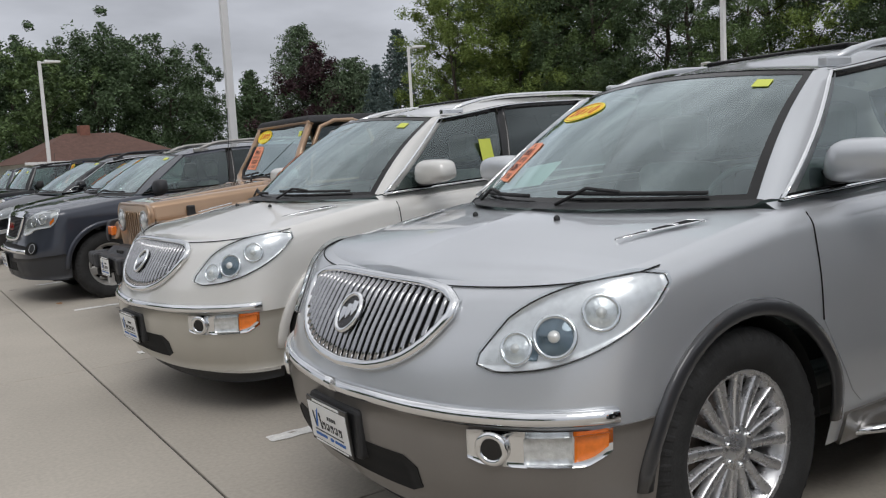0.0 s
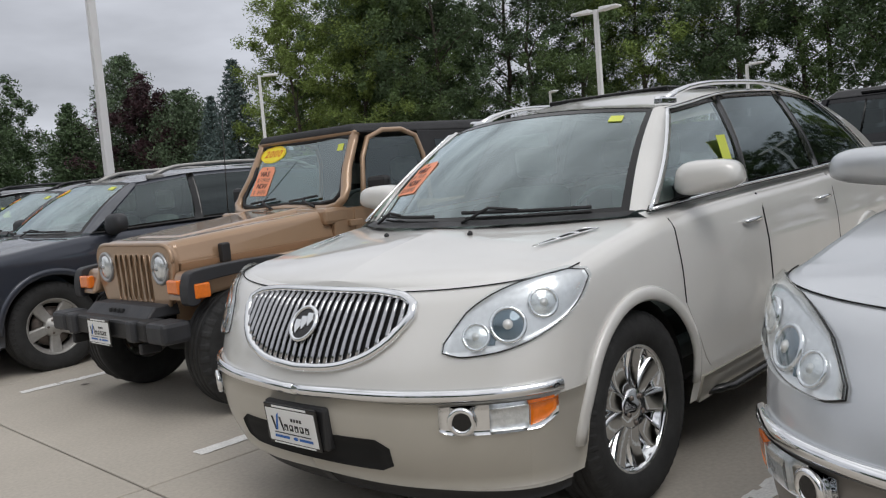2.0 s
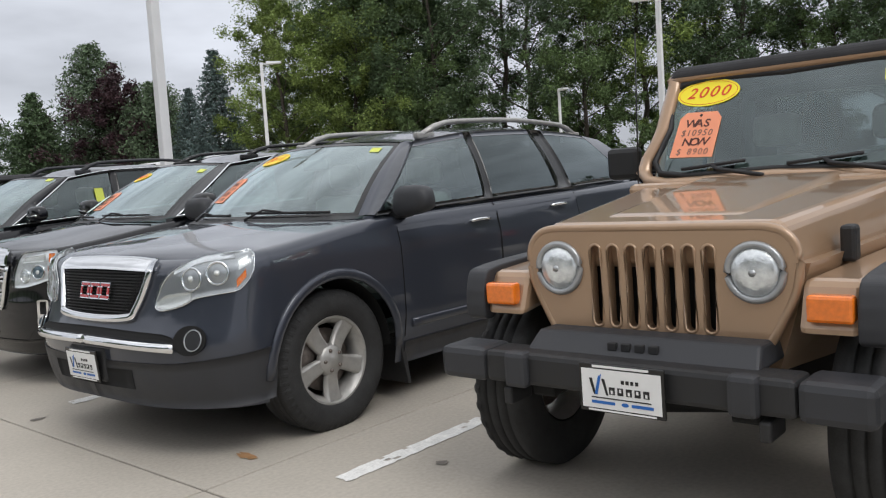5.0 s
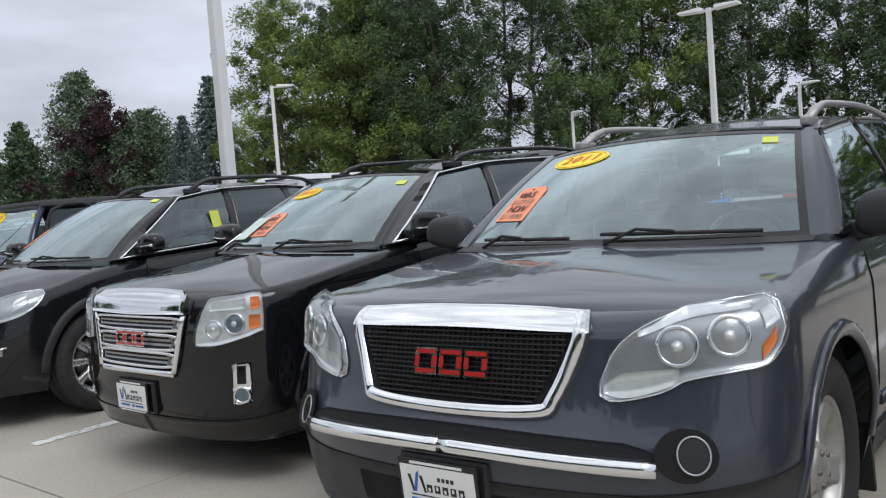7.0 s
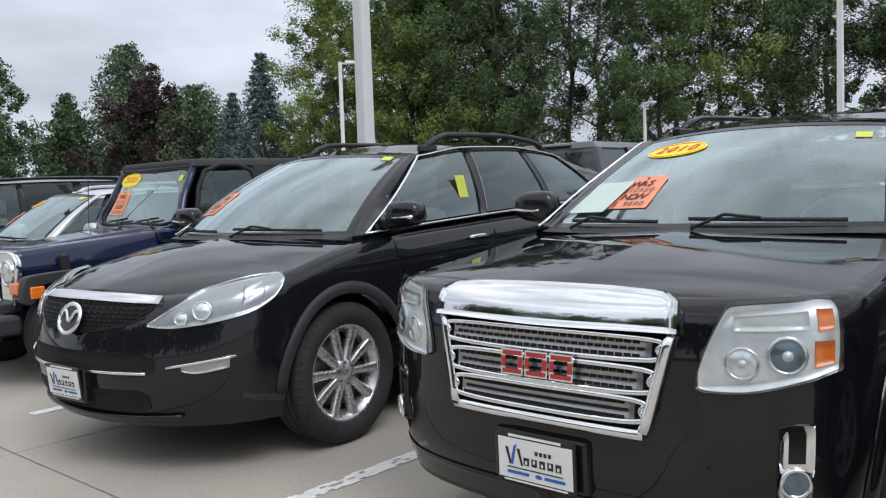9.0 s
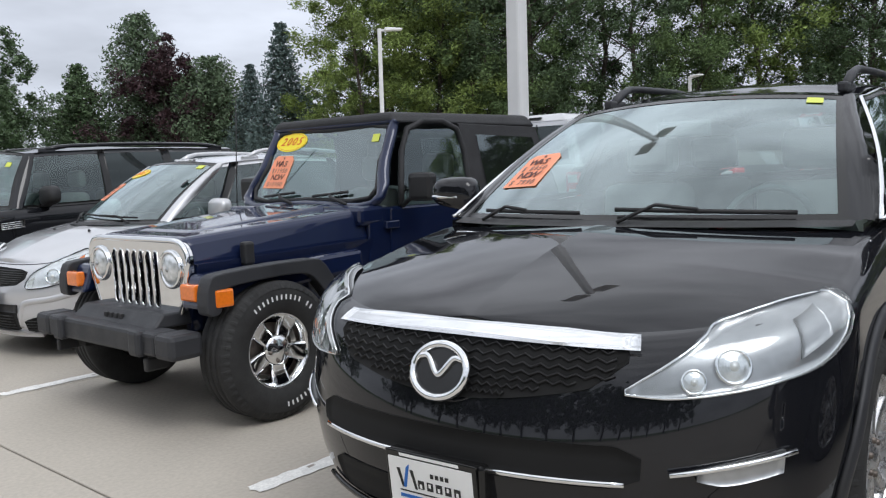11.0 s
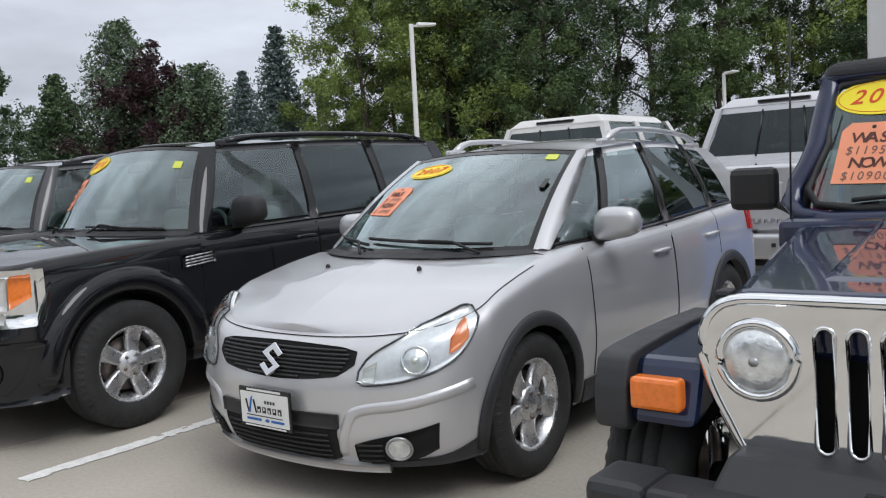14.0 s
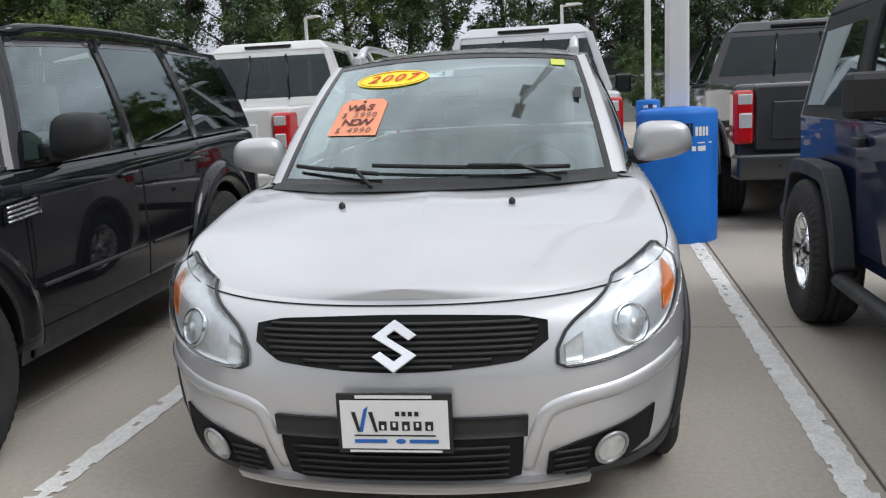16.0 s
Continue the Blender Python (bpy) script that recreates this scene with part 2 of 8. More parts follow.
def grid_mesh(name, rows, mat, smooth=True, back=0.0):
    """A sheet from rows of points; back: (dx, dy, dz) or a list of rows that closes it into a slab."""
    h, w = len(rows), len(rows[0])
    verts = [p for r in rows for p in r]
    faces = [(i * w + j, i * w + j + 1, (i + 1) * w + j + 1, (i + 1) * w + j) for i in range(h - 1) for j in range(w - 1)]
    if back:
        o = len(verts)
        verts += [p for r in back for p in r]
        rim = ([j for j in range(w)] + [i * w + w - 1 for i in range(1, h)] + [(h - 1) * w + j for j in range(w - 2, -1, -1)]
               + [i * w for i in range(h - 2, 0, -1)])
        faces += [(rim[k], rim[(k + 1) % len(rim)], o + rim[(k + 1) % len(rim)], o + rim[k]) for k in range(len(rim))]
    return mesh(name, verts, faces, mat, smooth)


def box(bm, x0, x1, y0, y1, z0, z1, bevel=0.0, seg=2):
    r = bmesh.ops.create_cube(bm, size=1.0, matrix=Matrix.Translation(((x0 + x1) / 2, (y0 + y1) / 2, (z0 + z1) / 2))
                              @ Matrix.Diagonal((x1 - x0, y1 - y0, z1 - z0, 1)))
    if bevel:
        vs = set(r["verts"])
        es = [e for e in bm.edges if e.verts[0] in vs and e.verts[1] in vs]
        bmesh.ops.bevel(bm, geom=es, offset=bevel, segments=seg, profile=0.5, affect='EDGES')
    return bm


def box_part(name, dims, mat, parent, bevel=0.01, label="", m=None):
    bm = bmesh.new()
    box(bm, *dims, bevel=bevel)
    return part(name, bm, mat, parent, label, m=m)


def hexa(name, bottom, top, mat, parent, bevel=0.0, label="", seg=2):
    """A slab with four bottom and four top corners, edges rounded."""
    bm = bmesh.new()
    v = [bm.verts.new(p) for p in (*bottom, *top)]
    for f in ((0, 1, 2, 3), (7, 6, 5, 4), (0, 4, 5, 1), (1, 5, 6, 2), (2, 6, 7, 3), (3, 7, 4, 0)):
        bm.faces.new([v[i] for i in f])
    bmesh.ops.recalc_face_normals(bm, faces=bm.faces)
    if bevel:
        bmesh.ops.bevel(bm, geom=list(bm.edges), offset=bevel, segments=seg, profile=0.5, affect='EDGES')
    return part(name, bm, mat, parent, label)


def tube(name, pts, r, mat, closed=False, flat=1.0, sides=8, normals=None):
    """A round bar along points; flat squashes it along the given normals."""
    pts = [Vector(p) for p in pts]
    n, verts, faces = len(pts), [], []
    last = Vector((0, 0, 1))
    for i, p in enumerate(pts):
        a = pts[(i - 1) % n] if closed or i else p
        b = pts[(i + 1) % n] if closed or i < n - 1 else p
        t = (b - a).normalized()
        nn = Vector(normals[i]) if normals else last
        side = t.cross(nn)
        if side.length < 1e-4:
            side = t.cross(Vector((0.3, 1, 0.2)))
        side.normalize()
        up = side.cross(t).normalized()
        rr = r[i] if isinstance(r, (list, tuple)) else r
        for k in range(sides):
            ang = 2 * math.pi * k / sides
            verts.append(p + side * rr * math.cos(ang) + up * rr * flat * math.sin(ang))
    for i in range(n if closed else n - 1):
        for k in range(sides):
            a, b = i * sides + k, i * sides + (k + 1) % sides
            c, d = ((i + 1) % n) * sides + (k + 1) % sides, ((i + 1) % n) * sides + k
            faces.append((a, b, c, d))
    if not closed:
        faces += [tuple(range(sides - 1, -1, -1)), tuple((n - 1) * sides + k for k in range(sides))]
    return mesh(name, verts, faces, mat)


def lathe(name, profile, mat, steps=48, axis="y", smooth=True):
    """Turns (radius, height) pairs round an axis."""
    verts, faces, n = [], [], len(profile)
    for s in range(steps):
        a = 2 * math.pi * s / steps
        for r, h in profile:
            c, d = r * math.cos(a), r * math.sin(a)
            verts.append((c, h, d) if axis == "y" else (c, d, h) if axis == "z" else (h, c, d))
    for s in range(steps):
        for k in range(n - 1):
            faces.append((s * n + k, s * n + k + 1, ((s + 1) % steps) * n + k + 1, ((s + 1) % steps) * n + k))
    return mesh(name, verts, faces, mat, smooth)


def extrude_outline(name, pts, depth, mat, frame_m=None, smooth=False, bevel=0.0):
    """A flat outline (x, y) thickened along its z by depth, set by a matrix."""
    bm = bmesh.new()
    f = bm.faces.new([bm.verts.new((p[0], p[1], 0)) for p in pts])
    bm.normal_update()
    if f.normal.z < 0:
        f.normal_flip()
    r = bmesh.ops.extrude_face_region(bm, geom=[f])
    bmesh.ops.translate(bm, verts=[v for v in r["geom"] if isinstance(v, bmesh.types.BMVert)], vec=(0, 0, depth))
    if bevel:
        bmesh.ops.bevel(bm, geom=list(bm.edges), offset=bevel, segments=2, profile=0.5, affect='EDGES')
    if frame_m is not None:
        bm.transform(frame_m)
    bmesh.ops.recalc_face_normals(bm, faces=bm.faces)
    me = bpy.data.meshes.new(name)
    bm.to_mesh(me)
    bm.free()
    me.materials.append(mat)
    return me


def oval(rx, ry, n=32):
    return [(rx * math.cos(2 * math.pi * k / n), ry * math.sin(2 * math.pi * k / n)) for k in range(n)]


def rect(w, h, dx=0.0, dy=0.0):
    return [(dx - w / 2, dy - h / 2), (dx + w / 2, dy - h / 2), (dx + w / 2, dy + h / 2), (dx - w / 2, dy + h / 2)]


LETTERS = {}


def lettering(text, size, mat, m, shear=0.0, bold=0.0, width=1.0):
    """A word or letter in the built-in font as a thin mesh, centred, on the plane of m."""
    key = (text, round(shear, 3), round(bold / size, 4))
    if key not in LETTERS:
        cu = bpy.data.curves.new("words", 'FONT')
        cu.body, cu.size, cu.align_x, cu.align_y, cu.extrude, cu.shear, cu.offset = text, 1.0, 'CENTER', 'CENTER', 0.008, shear, bold / size
        cu.resolution_u = 3
        ob = bpy.data.objects.new("words", cu)
        LETTERS[key] = bpy.data.meshes.new_from_object(ob)
        bpy.data.objects.remove(ob)
        bpy.data.curves.remove(cu)
    me = LETTERS[key].copy()
    me.transform(m @ Matrix.Diagonal((width * size, size, size, 1)))
    me.materials.clear()
    me.materials.append(mat)
    return me


def frame_at(o, right, up, off=0.0):
    """A matrix whose x runs along right and y along up, at o lifted by off."""
    r = Vector(right).normalized()
    n = r.cross(Vector(up)).normalized()
    u = n.cross(r)
    m = Matrix((r, u, n)).transposed().to_4x4()
    m.translation = Vector(o) + n * off
    return m


# ---- the skin of a car: plan outline, front, side and rear profiles ----
class Skin:
    """Nose at x = 0, tail at x = length, centred on y = 0. A place on it is (u, z): metres round the outline from the
    middle of the nose, positive towards the driver's side (-y)."""

    def __init__(self, length, half, front_depth, front_power, rear_depth, front, side, rear, top, bottom, axles, arch, axle_z, roll=0.05):
        self.length, self.half, self.front_depth = length, half, front_depth
        self.front, self.side, self.rear = curve(front), curve(side), curve(rear)
        self.top, self.bottom_line = curve(top), curve(bottom)
        self.axles, self.arch, self.axle_z, self.roll = axles, arch, axle_z, roll
        pts = []
        for k in range(61):
            th = math.pi / 2 * k / 60
            c, s = math.cos(th), math.sin(th)
            pts.append((front_depth * (1 - max(c, 0)**(2 / front_power)), half * s**(2 / front_power), max(c, 0)**0.9, 0.0))
        for k in range(1, 80):
            pts.append((front_depth + (length - front_depth - rear_depth) * k / 80, half, 0.0, 0.0))
        for k in range(41):
            th = math.pi / 2 * k / 40
            c, s = math.cos(th), math.sin(th)
            pts.append((length - rear_depth * (1 - max(s, 0)**(2 / 3.0)), half * max(c, 0)**(2 / 3.0), 0.0, s**0.9))
        a = np.array(pts)
        step = np.hypot(np.diff(a[:, 0]), np.diff(a[:, 1]))
        self.s = np.concatenate([[0], np.cumsum(step)])
        self.a, self.end = a, float(self.s[-1])

    def u_side(self, x):
        """The u of the driver's flank at x."""
        side = (self.a[:, 3] == 0)
        return float(np.interp(x, self.a[side, 0], self.s[side]))

    def raw(self, u, z):
        k = abs(u)
        x, y, wf, wr = (float(np.interp(k, self.s, self.a[:, i])) for i in range(4))
        zt = self.top(x)
        inset = self.side(z)
        r = self.roll
        back = 0.0
        if z > zt - r:
            q = min((z - zt + r) / r, 1.0)
            back = r * (1 - math.sqrt(max(1 - q * q, 0)))
        px = x + wf * (self.front(z) + back * 0.9) - wr * (self.rear(z) + back * 0.5)
        py = y - (inset + back * 0.9) * (y / self.half)
        return Vector((px, -py if u >= 0 else py, z))

    def normal(self, u, z):
        d = 0.012
        a = self.raw(u + d, z) - self.raw(u - d, z)
        b = self.raw(u, z + d) - self.raw(u, z - d)
        n = a.cross(b)
        if n.length < 1e-9:
            n = Vector((-1, 0, 0))
        n.normalize()
        out = Vector((-1, 0, 0)) if abs(u) < 0.3 else Vector((0, -1 if u > 0 else 1, 0))
        p = self.raw(u, z)
        mid = Vector((self.length / 2, 0, p.z))
        if n.dot(p - mid) < 0:
            n = -n
        return n

    def at(self, u, z, off=0.0):
        p = self.raw(u, z)
        return p + self.normal(u, z) * off if off else p

    def bottom(self, u):
        x = float(np.interp(abs(u), self.s, self.a[:, 0]))
        z = self.bottom_line(x)
        if float(np.interp(abs(u), self.s, self.a[:, 2])) < 0.55 and float(np.interp(abs(u), self.s, self.a[:, 3])) < 0.55:
            for ax in self.axles:
                d = abs(x - ax)
                if d < self.arch:
                    z = max(z, self.axle_z + math.sqrt(self.arch**2 - d * d))
        return z

    def stations(self):
        us = list(np.linspace(0, self.u_side(self.front_depth * 0.98), 26))
        xs = list(np.linspace(self.front_depth, self.length - 0.3, 36))
        for ax in self.axles:
            xs += [ax + self.arch * math.cos(math.pi * k / 18) for k in range(19)] + [ax - self.arch - 0.004, ax + self.arch + 0.004]
        us += [self.u_side(x) for x in xs if x > self.front_depth * 0.97]
        us += list(np.linspace(self.u_side(self.length - 0.3), self.end, 20))
        us = sorted(set(round(v, 4) for v in us))
        return [-v for v in reversed(us) if v > 0] + us

    def shell(self, mat, parent):
        us = self.stations()
        rows = []
        for k in range(19):
            v = k / 18
            v = 1 - (1 - v)**1.5
            rows.append([self.raw(u, self.bottom(u) + (self.top(float(np.interp(abs(u), self.s, self.a[:, 0]))) - self.bottom(u)) * v) for u in us])
        me = grid_mesh("body_shell", rows, mat)
        return put("body_shell", me, parent)

    def hood_point(self, u, k, cowl_c, cowl_s, hood):
        x = float(np.interp(abs(u), self.s, self.a[:, 0]))
        ring = self.raw(u, self.top(x))
        x0 = self.raw(0, self.top(0)).x
        xs = x0 + (cowl_c - x0) * max(min((ring.x - x0) / (cowl_s - x0), 1), 0)
        zc = hood(xs)
        w = 1 - (1 - k)**2.2
        return Vector((ring.x + (xs - ring.x) * k, ring.y * (1 - k), ring.z + (zc - ring.z) * w))

    def hood(self, mat, parent, cowl_c, cowl_s, line, name="hood", lift=0.0):
        hood = curve(line)
        self.hood_line, self.cowl = hood, (cowl_c, cowl_s)
        us = [u for u in self.stations() if u >= 0 and float(np.interp(u, self.s, self.a[:, 0])) <= cowl_s - 0.002]
        us.append(self.u_side(cowl_s))
        full = [-v for v in reversed(us) if v > 0] + us
        rows = []
        for k in range(13):
            rows.append([self.hood_point(u, k / 12, cowl_c, cowl_s, hood) + Vector((0, 0, lift)) for u in full])
        return put(name, grid_mesh(name, rows, mat), parent)

    def strip(self, name, tab, mat, parent, off=0.006, depth=0.012, mirror=0, n=14, m=5, label="", straight=False):
        """A panel lying on the skin: tab holds (u, low z, high z)."""
        f = (lambda t: (lambda v: float(np.interp(v, [p[0] for p in t], [p[1] for p in t])))) if straight else curve
        lo, hi = f([(t[0], t[1]) for t in tab]), f([(t[0], t[2]) for t in tab])
        us = sorted(set(list(np.linspace(tab[0][0], tab[-1][0], n)) + [t[0] for t in tab]))
        sign = -1 if mirror else 1
        front = [[self.at(sign * u, lo(u) + (hi(u) - lo(u)) * k / m, off) for u in us] for k in range(m + 1)]
        rear = [[self.at(sign * u, lo(u) + (hi(u) - lo(u)) * k / m, off - depth) for u in us] for k in range(m + 1)]
        me = grid_mesh(name, front, mat, True, rear)
        if name == "door":
            me.set_sharp_from_angle(angle=math.radians(30))
        return put(name, me, parent, label)

    def bar(self, name, path, r, mat, parent, off=0.0, closed=False, flat=1.0, mirror=0, label="", sides=8, fine=0):
        if fine:
            path = smooth_path(path, fine, closed)
        sign = -1 if mirror else 1
        return put(name, tube(name, [self.at(sign * u, z, off) for u, z in path], r, mat, closed, flat, sides,
                              [self.normal(sign * u, z) for u, z in path]), parent, label)

    def plane(self, u, z, off=0.0):
        """A flat frame that touches the skin."""
        n = self.normal(u, z)
        right = Vector((0, 0, 1)).cross(n)
        return frame_at(self.at(u, z, off), right, n.cross(right))


def smooth_path(path, per, closed=False):
    """Catmull-Rom points through a path."""
    p = [Vector((*q, 0)) if len(q) == 2 else Vector(q) for q in path]
    n, out = len(p), []
    for i in range(n if closed else n - 1):
        a = p[(i - 1) % n] if closed or i > 0 else p[0]
        b, c = p[i], p[(i + 1) % n]
        d = p[(i + 2) % n] if closed or i + 2 < n else p[-1]
        for k in range(per):
            t = k / per
            out.append(0.5 * (2 * b + (c - a) * t + (2 * a - 5 * b + 4 * c - d) * t * t + (3 * b - a - 3 * c + d) * t**3))
    if not closed:
        out.append(p[-1])
    return [tuple(q)[:len(path[0])] for q in out]


# ---- wheels ----
def wheel(parent, x, y, z, r, width, rim, spokes, style, rim_mat, outward, turn=0.0, white=False):
    """A wheel part with tyre, rim, spokes and nuts; outward -1: the face looks to -y."""
    w = width / 2
    base = pose(x, y, z, 0, 0, 0 if outward < 0 else 180)
    barrel = lathe("wheel", [(rim * 0.97, w * 0.75), (rim * 0.86, w * 0.4), (rim * 0.84, -w * 0.35), (rim * 0.95, -w * 0.70), (rim, -w * 0.80),
                             (rim * 1.02, -w * 0.80), (rim * 1.02, -w * 0.72)], rim_mat, 48)
    hub = put("wheel", barrel, parent, "", base)
    sh = r - rim
    prof = [(rim * 0.99, -w * 0.74), (rim + sh * 0.10, -w * 0.90), (rim + sh * 0.42, -w * 1.03), (rim + sh * 0.72, -w * 1.0), (r - 0.022, -w * 0.90), (r - 0.006, -w * 0.80),
            (r, -w * 0.70), (r - 0.0005, -w * 0.42), (r - 0.010, -w * 0.40), (r - 0.010, -w * 0.34), (r, -w * 0.32), (r, -w * 0.05), (r - 0.010, -w * 0.03),
            (r - 0.010, w * 0.03), (r, w * 0.05), (r, w * 0.32), (r - 0.010, w * 0.34), (r - 0.010, w * 0.40), (r, w * 0.42), (r, w * 0.7),
            (r - 0.02, w * 0.9), (rim + sh * 0.5, w), (rim, w * 0.75)]
    put("tyre", lathe("tyre", prof, RUBBER, 64), hub)
    # shoulder tread: one ribbed band
    count = 30 if style == "chunky" else 52
    depth = 0.012 if style == "chunky" else 0.005
    verts, faces = [], []
    ring = [(-w * 1.0, 0.040), (-w * 0.90, 0.022), (-w * 0.76, 0.004), (-w * 0.62, 0.001)]
    steps = count * 4
    for q in range(steps):
        a = 2 * math.pi * q / steps
        proud = depth if q % 4 < 2 else -0.003
        for yy, drop in ring:
            rr = r - drop + (proud if drop < 0.03 else proud * 0.3) * 0.5
            verts.append((rr * math.cos(a), yy - (proud if drop > 0.01 else 0) * 0.4, rr * math.sin(a)))
    for q in range(steps):
        for k in range(3):
            faces.append((q * 4 + k, q * 4 + k + 1, ((q + 1) % steps) * 4 + k + 1, ((q + 1) % steps) * 4 + k))
    put("tread_shoulder", mesh("tread_shoulder", verts, faces, RUBBER, False), hub)
    put("brake_disc", lathe("brake_disc", [(0.06, -w * 0.1), (rim * 0.72, -w * 0.1), (rim * 0.72, 0.0), (0.06, 0.0)], STEEL, 32), hub)
    face = -w * 0.66
    # hub cap
    cap = {"chunky": 0.085, "six": 0.085, "five": 0.075}.get(style, 0.07)
    put("hub_cap", lathe("hub_cap", [(0.0, face - 0.022), (0.03, face - 0.020), (0.042, face - 0.008), (cap, face - 0.004), (cap + 0.02, face + 0.02), (cap, face + 0.05)], rim_mat, 24), hub)
    # one spoke, shared by all
    r0, r1 = cap * 0.6, rim * 0.985
    wide = {"thin": (0.016, 0.021), "mid": (0.020, 0.030), "five": (0.040, 0.058), "six": (0.046, 0.062), "chunky": (0.05, 0.075), "twin": (0.017, 0.024)}[style]
    rows_top = []
    for j in range(7):
        q = j / 6
        rr = r0 + (r1 - r0) * q
        ww = wide[0] + (wide[1] - wide[0]) * q**1.5
        dip = face - 0.004 + 0.018 * math.sin(math.pi * q) * (0.4 if style in ("thin", "mid", "twin") else 1.0) - 0.004 * q
        rows_top.append([(rr, dip + 0.03, -ww), (rr, dip + 0.004, -ww * 0.92), (rr, dip, -ww * 0.6), (rr, dip - (0.003 if style != "five" else -0.004), 0),
                         (rr, dip, ww * 0.6), (rr, dip + 0.004, ww * 0.92), (rr, dip + 0.03, ww)])
    sp = grid_mesh("spoke", rows_top, rim_mat)
    for k in range(spokes):
        a = 360 / spokes * k + turn
        if style == "twin":
            for e in (-8.5, 8.5):
                put("spoke", sp, hub, "", pose(0, 0, 0, 0, a + e, 0))
        else:
            put("spoke", sp, hub, "", pose(0, 0, 0, 0, a, 0))
    nut = lathe("wheel_nut", [(0.0, face - 0.016), (0.009, face - 0.015), (0.011, face - 0.004), (0.013, face + 0.02)], STEEL if style != "thin" else CHROME, 10)
    nuts = 6 if style in ("six", "thin", "mid") else 5
    for k in range(nuts):
        put("wheel_nut", nut, hub, "", pose(0, 0, 0, 0, 360 / nuts * k + turn + 18, 0) @ Matrix.Translation((0.058, 0, 0)))
    # rim lip
    put("rim_lip", lathe("rim_lip", [(rim * 0.955, face + 0.01), (rim * 0.955, -w * 0.74), (rim * 0.985, -w * 0.79), (rim * 1.015, -w * 0.78)], rim_mat, 48), hub)
    if white:
        bar_mesh = extrude_outline("letter_bar", rect(0.010, 0.027), 0.0012, WHITEINK)
        for count, a0 in ((14, 125), (9, -40)):
            for i in range(count):
                if count == 14 and i == 11:
                    continue
                a = radians(a0 - i * 6.0)
                rr = rim + sh * 0.52
                o = Vector((rr * math.cos(a), -w * 1.035, rr * math.sin(a)))
                up = Vector((math.cos(a), 0, math.sin(a)))
                rt = Vector((math.sin(a), 0, -math.cos(a)))
                put("letter_bar", bar_mesh, hub, "", frame_at(o, rt, up, 0.002))
    return hub


# ---- small sales things ----
def windscreen_stickers(parent, at, year, seed, tag_at=(0.72, 0.46), oval_at=(0.56, 0.80), lime_at=(-0.70, 0.88), tag=True, price=("$ 7950", "$ 6990"), show=True):
    """at(e, f): the windscreen from -1 to 1 across and 0 to 1 up. The stickers bend with the glass."""
    rng = random.Random(seed)

    def wrap(me, e0, f0, turn=0.0, lift=0.003):
        de = (Vector(at(e0 + 0.05, f0)) - Vector(at(e0 - 0.05, f0))).length / 0.1
        df = (Vector(at(e0, f0 + 0.05)) - Vector(at(e0, f0 - 0.05))).length / 0.1
        c, s = math.cos(turn), math.sin(turn)
        for v in me.vertices:
            x, y = v.co.x * c - v.co.y * s, v.co.x * s + v.co.y * c
            e, f = e0 - x / de, f0 + y / df
            p = Vector(at(e, f))
            n = (Vector(at(e - 0.02, f)) - Vector(at(e + 0.02, f))).cross(Vector(at(e, f + 0.02)) - Vector(at(e, f - 0.02))).normalized()
            v.co = p + n * (v.co.z + lift)
        me.update()
        return me

    def flat(name, outline, depth, mat, z=0.0):
        return extrude_outline(name, outline, depth, mat, Matrix.Translation((0, 0, z)))

    def words(parent_part, name, text, size, mat, dx, dy, where, turn, shear, bold, width):
        for i, ch in enumerate(text):
            if ch == " ":
                continue
            x = dx + (i - (len(text) - 1) / 2) * size * 0.62 * width
            me = lettering(ch, size, mat, Matrix.Translation((x, dy, 0.0035)), shear, bold, width)
            put(name, wrap(me, *where, turn), parent_part)
    if show:
        st = put("year_sticker", wrap(flat("year_sticker", oval(0.17, 0.078, 40), 0.002, YELLOW), *oval_at), parent, "oval yellow year sticker with red figures")
        ring = tube("red_ring", [(0.158 * math.cos(a), 0.067 * math.sin(a), 0.002) for a in np.linspace(0, 2 * math.pi, 40, endpoint=False)], 0.0014, REDINK, True, 1.0, 5)
        put("red_ring", wrap(ring, *oval_at), st)
        words(st, "year_figure", year, 0.088, REDINK, 0, 0, oval_at, 0.0, 0.3, 0.0005, 1.1)
    if tag:
        turn = radians(rng.uniform(-4, 4))
        out = [(-0.115, -0.13), (0, -0.13), (0.115, -0.13), (0.115, 0.095), (0.085, 0.13), (0, 0.13), (-0.085, 0.13), (-0.115, 0.095)]
        st = put("price_tag", wrap(flat("price_tag", out, 0.002, ORANGE), *tag_at, turn), parent, "orange price tag with black words")
        for word, size, dy, mat, bold in (("WAS", 0.062, 0.062, TAGINK, 0.001), (price[0], 0.05, 0.008, GREYINK, 0.0), ("NOW", 0.062, -0.045, TAGINK, 0.001), (price[1], 0.05, -0.10, GREYINK, 0.0)):
            words(st, "tag_letter", word, size, mat, 0, dy, tag_at, turn, 0.1, bold, 1.1 if bold else 0.95)
        put("tag_hole", wrap(flat("tag_hole", [(x, y + 0.11) for x, y in oval(0.008, 0.008, 12)], 0.001, BLACKINK, 0.0025), *tag_at, turn), st)
    put("inspection_sticker", wrap(flat("inspection_sticker", rect(0.065, 0.058), 0.0015, LIME), *lime_at), parent, "small lime yellow sticker")


